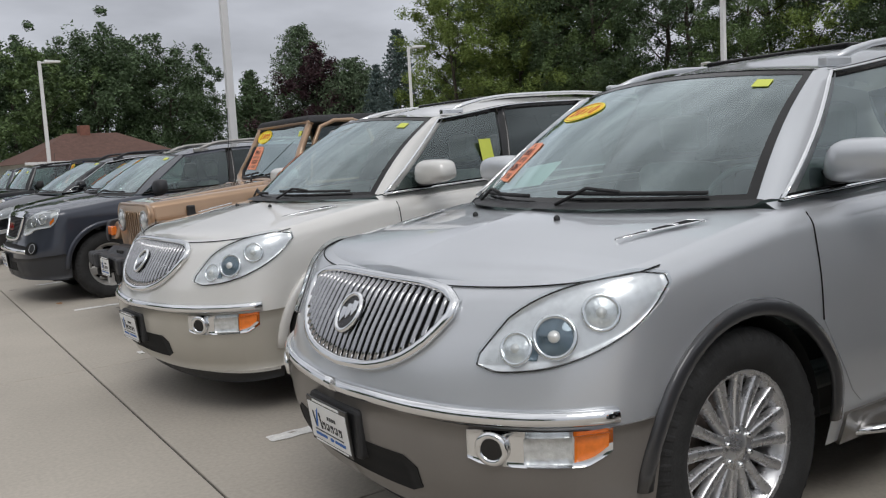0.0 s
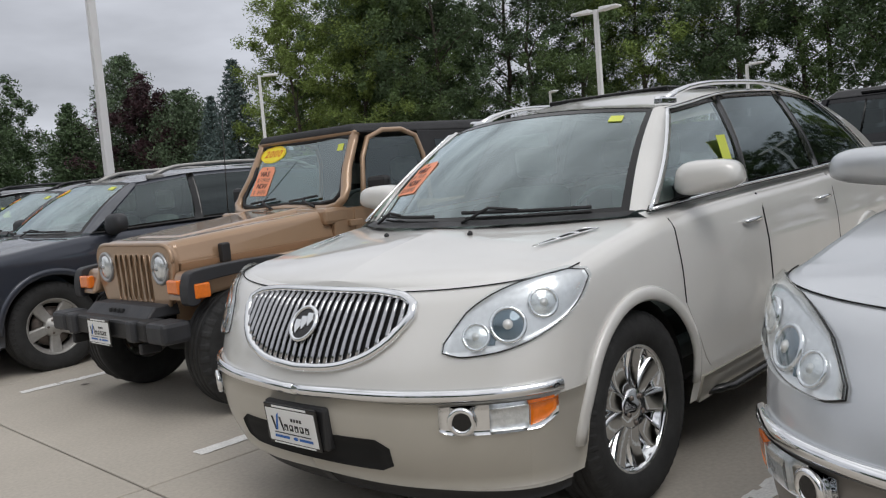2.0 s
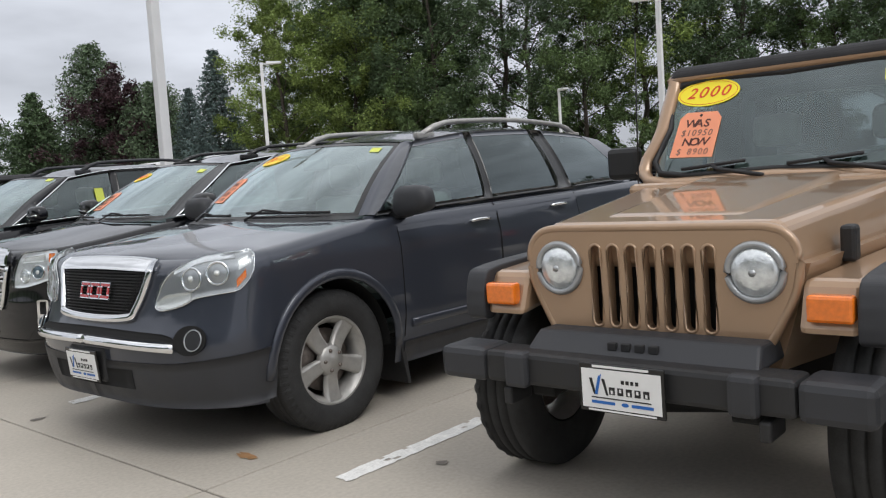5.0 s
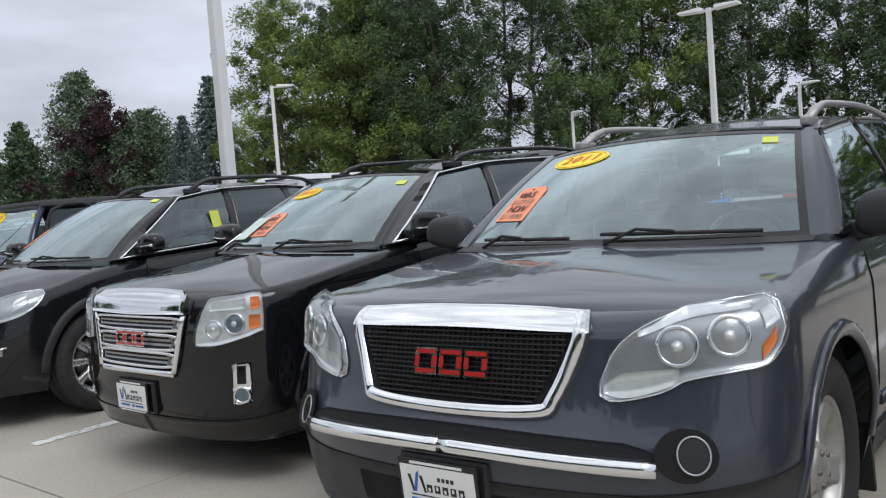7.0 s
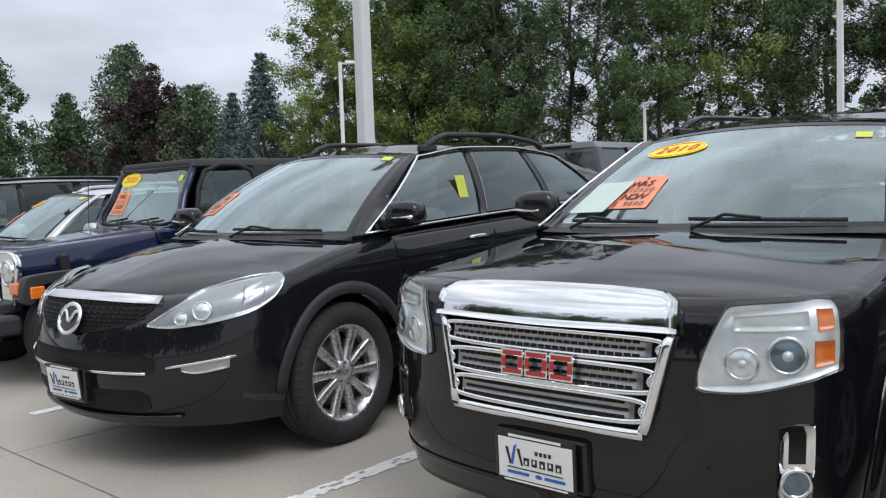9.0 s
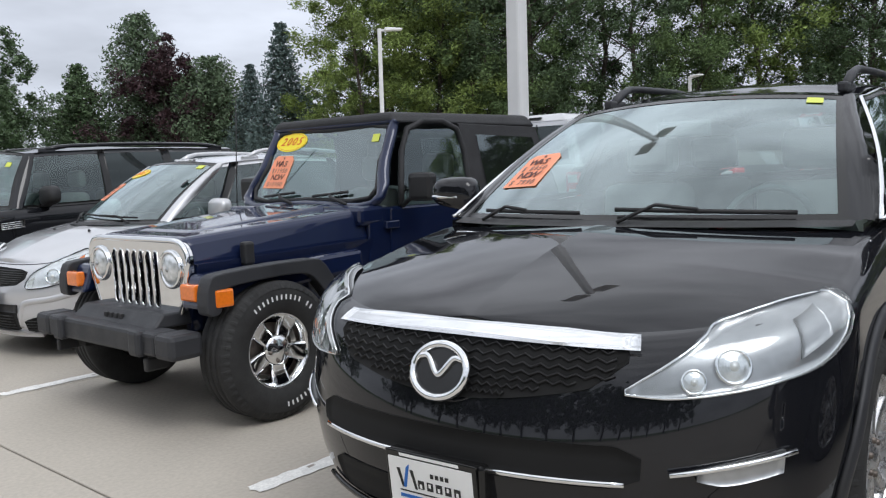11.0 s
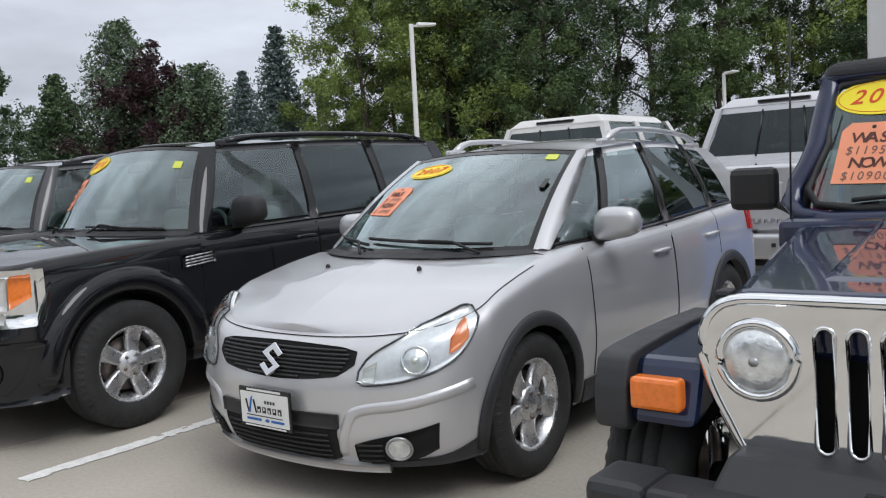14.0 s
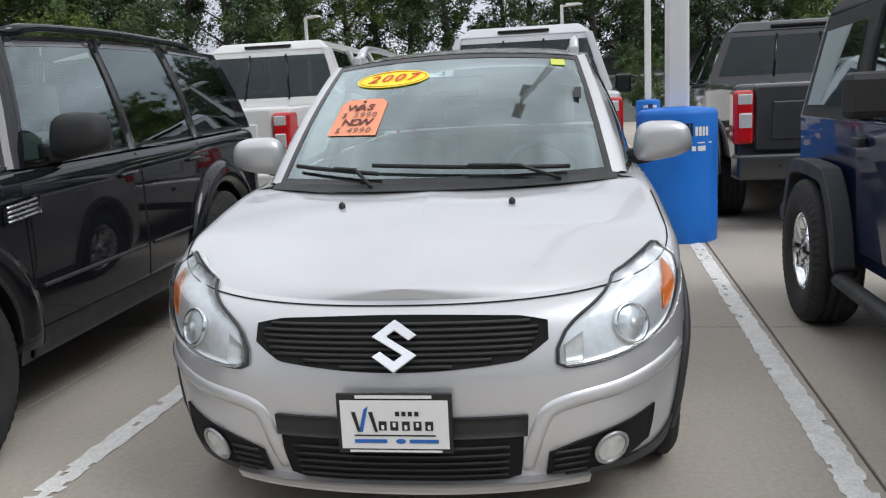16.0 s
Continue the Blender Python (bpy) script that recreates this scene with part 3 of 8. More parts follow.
def dealer_plate(parent, m, w=0.32, h=0.17):
    """A show plate in a black frame; its wording is only bars and a blue stroke."""
    fr = put("dealer_plate", extrude_outline("dealer_plate", rect(w, h), 0.012, GLOSSBLACK, m, bevel=0.004), parent, "white show plate in a black frame")
    put("plate_card", extrude_outline("plate_card", rect(w * 0.93, h * 0.80), 0.003, WHITECARD, m @ Matrix.Translation((0, -0.002, 0.011))), fr)

    def bar(name, bw, bh, dx, dy, mat, z=0.0145):
        put(name, extrude_outline(name, rect(bw * w, bh * h, dx * w, dy * h), 0.0012, mat, m @ Matrix.Translation((0, 0, z))), fr)
    # slanting strokes of the big initial
    for x0, mat in ((-0.37, BLACKINK), (-0.29, BLUEINK), (-0.22, BLACKINK)):
        k = [(x0 * w, 0.20 * h), ((x0 + 0.035) * w, 0.20 * h), ((x0 + 0.075) * w, -0.13 * h), ((x0 + 0.05) * w, -0.13 * h)]
        if mat == BLUEINK:
            k = [((x0 - 0.02) * w, -0.13 * h), ((x0 + 0.015) * w, -0.13 * h), ((x0 + 0.07) * w, 0.30 * h), ((x0 + 0.03) * w, 0.24 * h)]
        put("initial_stroke", extrude_outline("initial_stroke", k, 0.0012, mat, m @ Matrix.Translation((0, 0, 0.0145))), fr)
    for i in range(5):
        bar("letter_bar", 0.068, 0.15, -0.10 + 0.10 * i, -0.03, BLACKINK)
        bar("letter_gap", 0.024, 0.07, -0.10 + 0.10 * i, -0.03 + (0.02 if i % 2 else -0.02), WHITECARD, 0.0155)
    for i in range(4):
        bar("small_letter_bar", 0.035, 0.075, 0.03 + 0.055 * i, 0.17, BLACKINK)
    bar("text_line", 0.70, 0.022, 0.0, -0.19, BLACKINK)
    bar("blue_text_line", 0.28, 0.06, -0.21, -0.285, BLUEINK)
    bar("blue_text_line", 0.25, 0.06, 0.25, -0.285, BLUEINK)
    put("blue_oval", extrude_outline("blue_oval", [(x + 0.05 * w, y - 0.285 * h) for x, y in oval(0.014, 0.007, 16)], 0.0012, BLUEINK, m @ Matrix.Translation((0, 0, 0.0145))), fr)
    bar("frame_text", 0.66, 0.05, 0, 0.445, WHITECARD, 0.0125)
    bar("frame_text", 0.80, 0.035, 0, -0.455, WHITECARD, 0.0125)
    return fr


# ---- the upper half of a closed car ----
class Cabin:
    """Windscreen, side glass, pillars and roof. d holds the plan of the sill line and of the roof edge."""

    def __init__(self, d):
        self.d = d
        self.belt = curve(d["belt"])          # z along x
        self.rail = curve(d["rail"])          # z of the roof edge along x
        self.half_low, self.half_top = curve(d["half_low"]), curve(d["half_top"])
        self.bulge = d.get("bulge", 0.02)

    def screen(self, e, f, off=0.0):
        d = self.d
        s = 1 if e >= 0 else -1
        k = abs(e)
        xa, xt = d["a_low"], d["a_top"]
        hl, ht = d.get("screen_half", (self.half_low(xa), self.half_top(xt)))
        low = Vector((d["cowl"] + (xa - d["cowl"]) * k**2.2, s * hl * k, d["cowl_z"] + (self.belt(xa) - d["cowl_z"]) * k**2))
        top = Vector((d["head"] + (xt - d["head"]) * k**2.2, s * ht * k, d["head_z"] + (self.rail(xt) - d["head_z"]) * k**2))
        p = low.lerp(top, f)
        n = Vector((-(top.z - low.z), 0, top.x - low.x)).normalized()
        return p + n * (self.bulge * 1.2 * math.sin(math.pi * f) + off)

    def flank(self, xl, xt, f, sign=-1, off=0.0):
        low = Vector((xl, sign * self.half_low(xl), self.belt(xl)))
        top = Vector((xt, sign * self.half_top(xt), self.rail(xt)))
        p = low.lerp(top, f)
        return p + Vector((0, sign * (self.bulge * math.sin(math.pi * f) + off), 0))

    def pane(self, name, l0, l1, t0, t1, f0, f1, mat, parent, sign=-1, n=10, m=6, off=0.0, thick=0.0, label=""):
        rows = []
        for j in range(m + 1):
            f = f0 + (f1 - f0) * j / m
            rows.append([self.flank(l0 + (l1 - l0) * i / n, t0 + (t1 - t0) * i / n, f, sign, off) for i in range(n + 1)])
        back = [[p - Vector((0, sign * thick, 0)) for p in r] for r in rows] if thick else 0.0
        return put(name, grid_mesh(name, rows, mat, True, back), parent, label)

    def build(self, car, paintm, black, windows, trim=None, roof_mat=None, screen_mat=None, rear_half=None, band=0.03):
        d = self.d
        # windscreen with its black border and header
        def sheet(e0, e1, f0, f1, off, n=22, m=8):
            return [[self.screen(e0 + (e1 - e0) * i / n, f0 + (f1 - f0) * j / m, off) for i in range(n + 1)] for j in range(m + 1)]
        ws = put("windscreen", grid_mesh("windscreen", sheet(-0.945, 0.945, 0.02, 0.97, 0.0), screen_mat or WINDSHIELD), car)
        for nm, s in (("screen_border", sheet(-0.945, 0.945, 0.0, 0.045, 0.002, 22, 2)), ("screen_border", sheet(-0.945, 0.945, 0.945, 0.985, 0.002, 22, 2)),
                      ("screen_border", sheet(-0.95, -0.915, 0.0, 0.985, 0.002, 2, 8)), ("screen_border", sheet(0.915, 0.95, 0.0, 0.985, 0.002, 2, 8))):
            put(nm, grid_mesh(nm, s, black), ws)
        # pillars between windscreen and front side window
        first = windows[0]
        for sign in (-1, 1):
            rows = []
            for j in range(9):
                f = j / 8
                a = self.screen(sign * 0.945, f, 0.0)
                b = self.screen(sign * 1.0, f, 0.012)
                c = self.flank(d["a_low"] + 0.03, d["a_top"] + 0.04, f, sign, 0.004)
                e = self.flank(first[0], first[2], f, sign, 0.0)
                rows.append([a, b, c, e])
            put("windscreen_pillar", grid_mesh("windscreen_pillar", rows, paintm), car)
            # glass and the pillars between
            last = None
            for i, (l0, l1, t0, t1, kind) in enumerate(windows):
                if last:
                    self.pane("side_pillar", last[0], l0, last[1], t0, 0.0, 1.0, black if i < len(windows) - 0 and not d.get("body_pillars") else paintm, car, sign, 3, 6, 0.003, 0.02)
                g = self.pane("side_window", l0, l1, t0, t1, 0.05, 0.93, PRIVACY if kind == "p" else SIDEGLASS, car, sign)
                self.pane("window_seal", l0, l1, t0, t1, 0.0, 0.055, black, g, sign, 10, 1, 0.004, 0.015)
                self.pane("window_header", l0, l1, t0, t1, 0.92, 1.0, black if trim else paintm, g, sign, 10, 1, 0.003, 0.015)
                last = (l1, t1)
            # last pillar to the tail
            tl, tt = d["tail_low"], d["tail_top"]
            self.pane("rear_pillar", last[0], tl, last[1], tt, 0.0, 1.0, paintm if d.get("rear_paint", True) else PRIVACY, car, sign, 6, 6, 0.002, 0.0)
            if trim:
                pts = [self.flank(l, l, 0, sign, 0.012) + Vector((0, 0, 0.012)) for l in np.linspace(windows[0][0], windows[-1][1], 24)]
                put("window_trim", tube("window_trim", pts, 0.011, trim, False, 0.6, 6), car, "bright window trim")
                tops = [self.flank(windows[0][0] - 0.015, windows[0][2] - 0.015, f, sign, 0.014) for f in np.linspace(0.02, 0.985, 10)]
                tops += [self.flank(t, t, 0.985, sign, 0.014) for t in np.linspace(windows[0][2] + 0.04, windows[-1][3] - 0.03, 18)]
                tops += [self.flank(windows[-1][1] + 0.01, windows[-1][3] + 0.01, f, sign, 0.014) for f in np.linspace(0.95, 0.05, 8)]
                put("window_trim", tube("window_trim", tops, 0.010, trim, False, 0.6, 6), car, "bright window trim")
        # rear glass
        rows = []
        for j in range(7):
            f = j / 6
            rows.append([Vector((d["tail_low"] + 0.10 * (1 - abs(e)**2.2) + (d["tail_top"] - d["tail_low"]) * f,
                                 e * (self.half_low(d["tail_low"]) * (1 - f) + self.half_top(d["tail_top"]) * f),
                                 self.belt(d["tail_low"]) * (1 - f) + self.rail(d["tail_top"]) * f)) for e in np.linspace(-1, 1, 17)])
        put("rear_window", grid_mesh("rear_window", rows, PRIVACY), car)
        # roof
        crown = d.get("crown", 0.05)
        x0, x1 = d["a_top"], d["tail_top"]
        rows = []
        for k in range(15):
            e = -1 + 2 * k / 14
            row = []
            for i in range(21):
                q = i / 20
                fx = d["head"] + (x0 - d["head"]) * abs(e)**2.2
                bx = x1 + 0.10 * (1 - abs(e)**2.2)
                x = fx + (bx - fx) * q
                zr = self.rail(min(max(x, x0), x1))
                if x < x0:
                    zr = d["head_z"] + (self.rail(x0) - d["head_z"]) * max(0, (x - d["head"]) / max(x0 - d["head"], 0.01)) if abs(e) < 0.99 else zr
                lift = crown * (1 - abs(e)**2.4)
                front = d["head_z"] + (self.rail(x0) - d["head_z"]) * abs(e)**2
                mid = self.rail(min(max(x, x0), x1)) + lift
                w = min(q / 0.18, 1.0)
                w = w * w * (3 - 2 * w)
                row.append(Vector((x, e * self.half_top(min(max(x, x0), x1)), front * (1 - w) + mid * w)))
            rows.append(row)
        put("roof", grid_mesh("roof", rows, roof_mat or paintm), car)

    def roof_rails(self, car, x0, x1, mat, y_in=0.10, h=0.055, r=0.016):
        for sign in (-1, 1):
            pts = []
            for i in range(17):
                q = i / 16
                x = x0 + (x1 - x0) * q
                lift = h * min(1, math.sin(math.pi * q) * 3.0)**0.7
                pts.append((x, sign * (self.half_top(x) - y_in), self.rail(x) + 0.012 + lift + self.d.get("crown", 0.05) * 0.25))
            put("roof_rail", tube("roof_rail", pts, [r * (1.3 if i in (0, 1, 15, 16) else 1.0) for i in range(17)], mat, False, 1.0, 8, [(0, 0, 1)] * 17), car)
            for x in (x0 + 0.02, x1 - 0.02):
                z = self.rail(x) + self.d.get("crown", 0.05) * 0.25
                y = sign * (self.half_top(x) - y_in)
                box_part("rail_foot", (x - 0.09, x + 0.09, y - 0.022, y + 0.022, z - 0.02, z + 0.028), mat, car, 0.012)

    def wipers(self, car, sweeps):
        for e0, e1, f0, f1 in sweeps:
            pts = [self.screen(e0 + (e1 - e0) * q, f0 + (f1 - f0) * q, 0.022) for q in np.linspace(0, 1, 12)]
            w = put("wiper", tube("wiper", pts, 0.0065, PLASTIC, False, 1.4, 6), car)
            arm = [self.screen(e0 + (e1 - e0) * 0.05, -0.02, 0.02), self.screen(e0 + (e1 - e0) * 0.25, f0 + 0.01, 0.035), self.screen(e0 + (e1 - e0) * 0.5, (f0 + f1) / 2, 0.03)]
            put("wiper_arm", tube("wiper_arm", [tuple(p) for p in arm], 0.0075, PLASTIC, False, 1.0, 6), w)


def seats(car, xs, y, z, back_z, mat=None):
    for x in xs:
        for s in (-1, 1):
            bm = bmesh.new()
            box(bm, x - 0.25, x + 0.25, s * y - 0.24, s * y + 0.24, z - 0.2, z, 0.06)
            box(bm, x + 0.18, x + 0.34, s * y - 0.24, s * y + 0.24, z - 0.05, back_z, 0.06)
            st = part("seat", bm, mat or SEAT, car, smooth=True)
            box_part("headrest", (x + 0.26, x + 0.36, s * y - 0.14, s * y + 0.14, back_z + 0.05, back_z + 0.24), mat or SEAT, st, 0.045)


def dashboard(car, x0, x1, half, z, wheel_y=-0.38):
    box_part("dashboard", (x0, x1, -half, half, z - 0.35, z), CABIN_DARK, car, 0.06)
    ring = [(x1 + 0.12 + 0.07 * math.sin(a), wheel_y + 0.185 * math.cos(a), z - 0.06 + 0.17 * math.sin(a)) for a in np.linspace(0, 2 * math.pi, 28, endpoint=False)]
    st = put("steering_wheel", tube("steering_wheel", ring, 0.015, CABIN_DARK, True, 1, 6), car)
    box_part("steering_hub", (x1 + 0.03, x1 + 0.12, wheel_y - 0.17, wheel_y + 0.17, z - 0.10, z - 0.03), CABIN_DARK, st, 0.02)


def under_car(car, length, half, z0, axles, arch, axle_z, floor_top):
    box_part("underbody", (0.35, length - 0.35, -half * 0.70, half * 0.70, z0, floor_top), UNDER, car, 0.05)
    for ax in axles:
        for s in (-1, 1):
            rows = []
            for k in range(17):
                a = math.pi * k / 16
                rr = arch * 0.985
                rows.append([(ax + rr * math.cos(a), s * yy, axle_z + rr * math.sin(a)) for yy in (half * 0.55, half * 0.93)])
            put("wheel_liner", grid_mesh("wheel_liner", rows, UNDER), car)


def arch_lip(skin, car, mat, r=0.016, wide=1.0, off=0.0, pad=0.0, low=None, flat=0.6, label=""):
    for ax in skin.axles:
        for mir in (0, 1):
            path = []
            for k in range(25):
                a = math.pi * k / 24
                x, z = ax - (skin.arch + pad) * math.cos(a), skin.axle_z + (skin.arch + pad) * math.sin(a)
                if low is not None and k in (0, 24):
                    path.append((skin.u_side(x), low)) if k == 0 else None
                path.append((skin.u_side(x), z))
                if low is not None and k == 24:
                    path.append((skin.u_side(x), low))
            skin.bar("wheel_arch_lip", path, r, mat, car, off, False, flat, mir, label, 8)


def mirror(car, x, y, z, mat, size=(0.14, 0.24, 0.17), chrome=False, base_mat=None):
    """Door mirrors on both sides."""
    for s in (-1, 1):
        bm = bmesh.new()
        bmesh.ops.create_uvsphere(bm, u_segments=20, v_segments=12, radius=0.5)
        for v in bm.verts:
            q = Vector((abs(v.co.x)**0.7 * (1 if v.co.x > 0 else -1), abs(v.co.y)**0.62 * (1 if v.co.y > 0 else -1), abs(v.co.z)**0.62 * (1 if v.co.z > 0 else -1)))
            v.co = Vector((q.x * size[0], q.y * size[1] * (1 - 0.15 * q.z) * (1.0 if q.x < 0 else 0.95), q.z * size[2] * (0.88 - 0.20 * s * q.y) + 0.10 * size[2] * s * q.y)) * 0.80
            if v.co.x > size[0] * 0.30:
                v.co.x = size[0] * 0.30
        bm.transform(Matrix.Translation((x, s * (y + size[1] * 0.55), z)))
        mr = part("door_mirror", bm, mat, car, smooth=True)
        b = base_mat or PLASTIC
        hexa("mirror_foot", [(x - 0.04, s * (y - 0.05), z - size[2] * 0.62), (x + 0.07, s * (y - 0.05), z - size[2] * 0.62), (x + 0.05, s * (y + 0.10), z - size[2] * 0.5), (x - 0.03, s * (y + 0.10), z - size[2] * 0.5)],
             [(x - 0.04, s * (y - 0.05), z - size[2] * 0.15), (x + 0.07, s * (y - 0.05), z - size[2] * 0.15), (x + 0.05, s * (y + 0.10), z - size[2] * 0.25), (x - 0.03, s * (y + 0.10), z - size[2] * 0.25)], b, mr, 0.01)
        if chrome:
            put("mirror_strip", tube("mirror_strip", [(x - size[0] * 0.42, s * (y + size[1] * k), z - size[2] * 0.12 + 0.004 * k) for k in (0.35, 0.55, 0.75, 0.95)], 0.012, CHROME, False, 1.0, 6, [(0, 0, 1)] * 4), mr)


def handles(car, skin, spots, mat):
    for x, z in spots:
        for mir in (0, 1):
            u = skin.u_side(x)
            s = -1 if mir else 1
            pts = [skin.at(s * skin.u_side(x + dx), z + 0.004 * math.cos(dx * 14), o) for dx, o in ((-0.10, 0.0), (-0.085, 0.022), (-0.03, 0.032), (0.03, 0.032), (0.085, 0.022), (0.10, 0.0))]
            put("door_handle", tube("door_handle", [tuple(p) for p in pts], 0.014, mat, False, 0.8, 8), car)


def doors(car, skin, mat, spans, low, gap=0.008):
    """Door skins that stand a little proud, with dark joints round them."""
    for x0, x1, kind in spans:
        for mir in (0, 1):
            tab = []
            for x in np.linspace(x0 + gap / 2, x1 - gap / 2, 9):
                zb = low
                for ax in skin.axles:
                    dd = abs(x - ax)
                    if dd < skin.arch + 0.07:
                        zb = max(zb, skin.axle_z + math.sqrt((skin.arch + 0.07)**2 - dd * dd))
                tab.append((skin.u_side(x), zb, skin.top(x) - 0.012))
            skin.strip("door", tab, mat, car, 0.0025, 0.006, mir, 12, 12)
        for x in (x0, x1):
            zb = low
            for ax in skin.axles:
                dd = abs(x - ax)
                if dd < skin.arch + 0.07:
                    zb = max(zb, skin.axle_z + math.sqrt((skin.arch + 0.07)**2 - dd * dd))
            for mir in (0, 1):
                skin.bar("door_joint", [(skin.u_side(x), zb + (skin.top(x) - 0.02 - zb) * q) for q in np.linspace(0, 1, 10)], 0.0026, SLOTSHADE, car, 0.002, False, 1, mir, "", 5)


def headlamp(car, skin, tab, lens=None, back=None, pods=(), extra=(), rim=None, rim_r=0.003):
    """tab: (u, low, high). pods: (u, z, radius, kind) round lamps behind the lens; extra: coloured panels."""
    for mir in (0, 1):
        s = -1 if mir else 1
        hl = skin.strip("headlamp", tab, back or REFLECTOR, car, 0.004, 0.02, mir, 20, 8)
        for u, z, r, kind in pods:
            m = skin.plane(s * u, z, 0.004)
            dm = {"ring": CHROME, "blue": LENSBLUE, "dark": GLOSSBLACK, "clear": LAMPGLASS, "grey": BEZEL, "amber": AMBER}[kind]
            put("lamp_ring", tube("lamp_ring", [m @ Vector((r * math.cos(a), r * math.sin(a), 0.004)) for a in np.linspace(0, 2 * math.pi, 26, endpoint=False)], r * 0.14, CHROME, True, 1, 6), hl)
            dome = [[m @ Vector((r * 0.92 * q * math.cos(a), r * 0.92 * q * math.sin(a), 0.004 + 0.22 * r * (1 - q * q))) for a in np.linspace(0, 2 * math.pi, 21)] for q in (0.001, 0.35, 0.7, 1.0)]
            put("lamp_bulb_lens", grid_mesh("lamp_bulb_lens", dome, dm), hl)
            put("lamp_bulb", lathe("lamp_bulb", [(0.0, 0.006 + 0.25 * r), (r * 0.3, 0.005 + 0.2 * r), (r * 0.38, 0.0)], FROST, 16, "z"), hl, "", m)
        for tab2, mat in extra:
            skin.strip("lamp_segment", tab2, mat, hl, 0.008, 0.006, mir, 10, 3)
        skin.strip("lamp_lens", [(u, lo + 0.0, hi) for u, lo, hi in tab], lens or CLEAR, hl, 0.022, 0.018, mir, 20, 6)
        lo, hi = curve([(t[0], t[1]) for t in tab]), curve([(t[0], t[2]) for t in tab])
        us = np.linspace(tab[0][0], tab[-1][0], 22)
        loop = [(u, lo(u)) for u in us] + [(u, hi(u)) for u in us[::-1]]
        skin.bar("lamp_edge", loop, rim_r, rim or GLOSSBLACK, hl, 0.006, True, 0.8, mir, "", 6)




# ---- ground, stall lines, far setting ----
RISE, FOOT, CREST = 1.05, 1.08, 14.52       # degrees, and the x between which the lot climbs
STEP = math.tan(radians(RISE)) * (CREST - FOOT)


def lift(x):
    """Height of the concrete at x."""
    return math.tan(radians(RISE)) * min(max(x - FOOT, 0.0), CREST - FOOT)


def tilted(x):
    """The pose that lays a flat piece at x onto the concrete."""
    if x < FOOT:
        return Matrix.Identity(4)
    if x > CREST:
        return Matrix.Translation((0, 0, STEP))
    return Matrix.Translation((FOOT, 0, 0)) @ Matrix.Rotation(radians(-RISE), 4, 'Y') @ Matrix.Translation((-FOOT, 0, 0))


CONCRETE = material("concrete", (0.43, 0.392, 0.336), 0.85, 0, var=0.13, scale=0.7, fine=0.07, fine_scale=45, bump=0.25, bump_scale=220, per_object=0.035)
JOINT = material("joint_sealant", (0.06, 0.055, 0.05), 0.9, 0, var=0.3, scale=8)
LINEPAINT = material("worn_line_paint", (0.78, 0.77, 0.74), 0.7, 0, var=0.12, scale=14, fine=0.12, fine_scale=90)
STAIN = material("rust_stain", (0.36, 0.20, 0.09), 0.85, 0, var=0.25, scale=20)
GRASS = material("grass", (0.07, 0.11, 0.035), 0.95, 0, var=0.3, scale=0.6, fine=0.3, fine_scale=14)
OIL = material("oil_spot", (0.17, 0.15, 0.13), 0.6, 0, var=0.3, scale=30)


def slab(name, x0, x1, y0, y1, z0, z1, mat, kind="structure", label="", parent=None):
    bm = bmesh.new()
    box(bm, x0, x1, y0, y1, z0, z1)
    ob = part(name, bm, mat, parent, label)
    if kind:
        tagged(ob, "", "", "", kind)
    return ob


ground = slab("ground", -900, 900, -900, 900, -0.6, -0.16, GRASS, "structure", "grass reaching the horizon round the car lot")
lot = slab("pavement", -40, 45.5, -60, 70, -0.155, -0.014, JOINT, "structure", "pale concrete car lot in large slabs with dark joints")


# ---- trees ----
BARK = material("bark", (0.075, 0.062, 0.05), 0.95, 0, var=0.35, scale=9, bump=0.5, bump_scale=30)


def foliage(name, base, spread=0.45):
    m = material(name, base, 0.6, 0, var=0.28, scale=0.22, island=spread, spec=0.25)
    b = m.node_tree.nodes["Principled BSDF"]
    b.inputs["Subsurface Weight"].default_value = 0.0
    return m


LEAF_DARK = foliage("dark_leaves", (0.085, 0.128, 0.062))
LEAF_MID = foliage("green_leaves", (0.108, 0.16, 0.060))
LEAF_LIGHT = foliage("yellow_green_leaves", (0.175, 0.235, 0.062))
LEAF_MAROON = foliage("maroon_leaves", (0.050, 0.026, 0.030))
LEAF_BLUE = foliage("blue_green_needles", (0.12, 0.165, 0.155))
LEAF_PINE = foliage("pine_needles", (0.125, 0.175, 0.10))


def limb_mesh(segs, mat, sides=6):
    verts, faces = [], []
    for a, b, ra, rb in segs:
        a, b = Vector(a), Vector(b)
        t = (b - a).normalized()
        s = t.cross(Vector((0.31, 0.87, 0.2))).normalized()
        w = t.cross(s)
        o = len(verts)
        for p, r in ((a, ra), (b, rb)):
            for k in range(sides):
                an = 2 * math.pi * k / sides
                verts.append(p + s * r * math.cos(an) + w * r * math.sin(an))
        faces += [(o + k, o + (k + 1) % sides, o + sides + (k + 1) % sides, o + sides + k) for k in range(sides)]
    return mesh("trunk", verts, faces, mat)


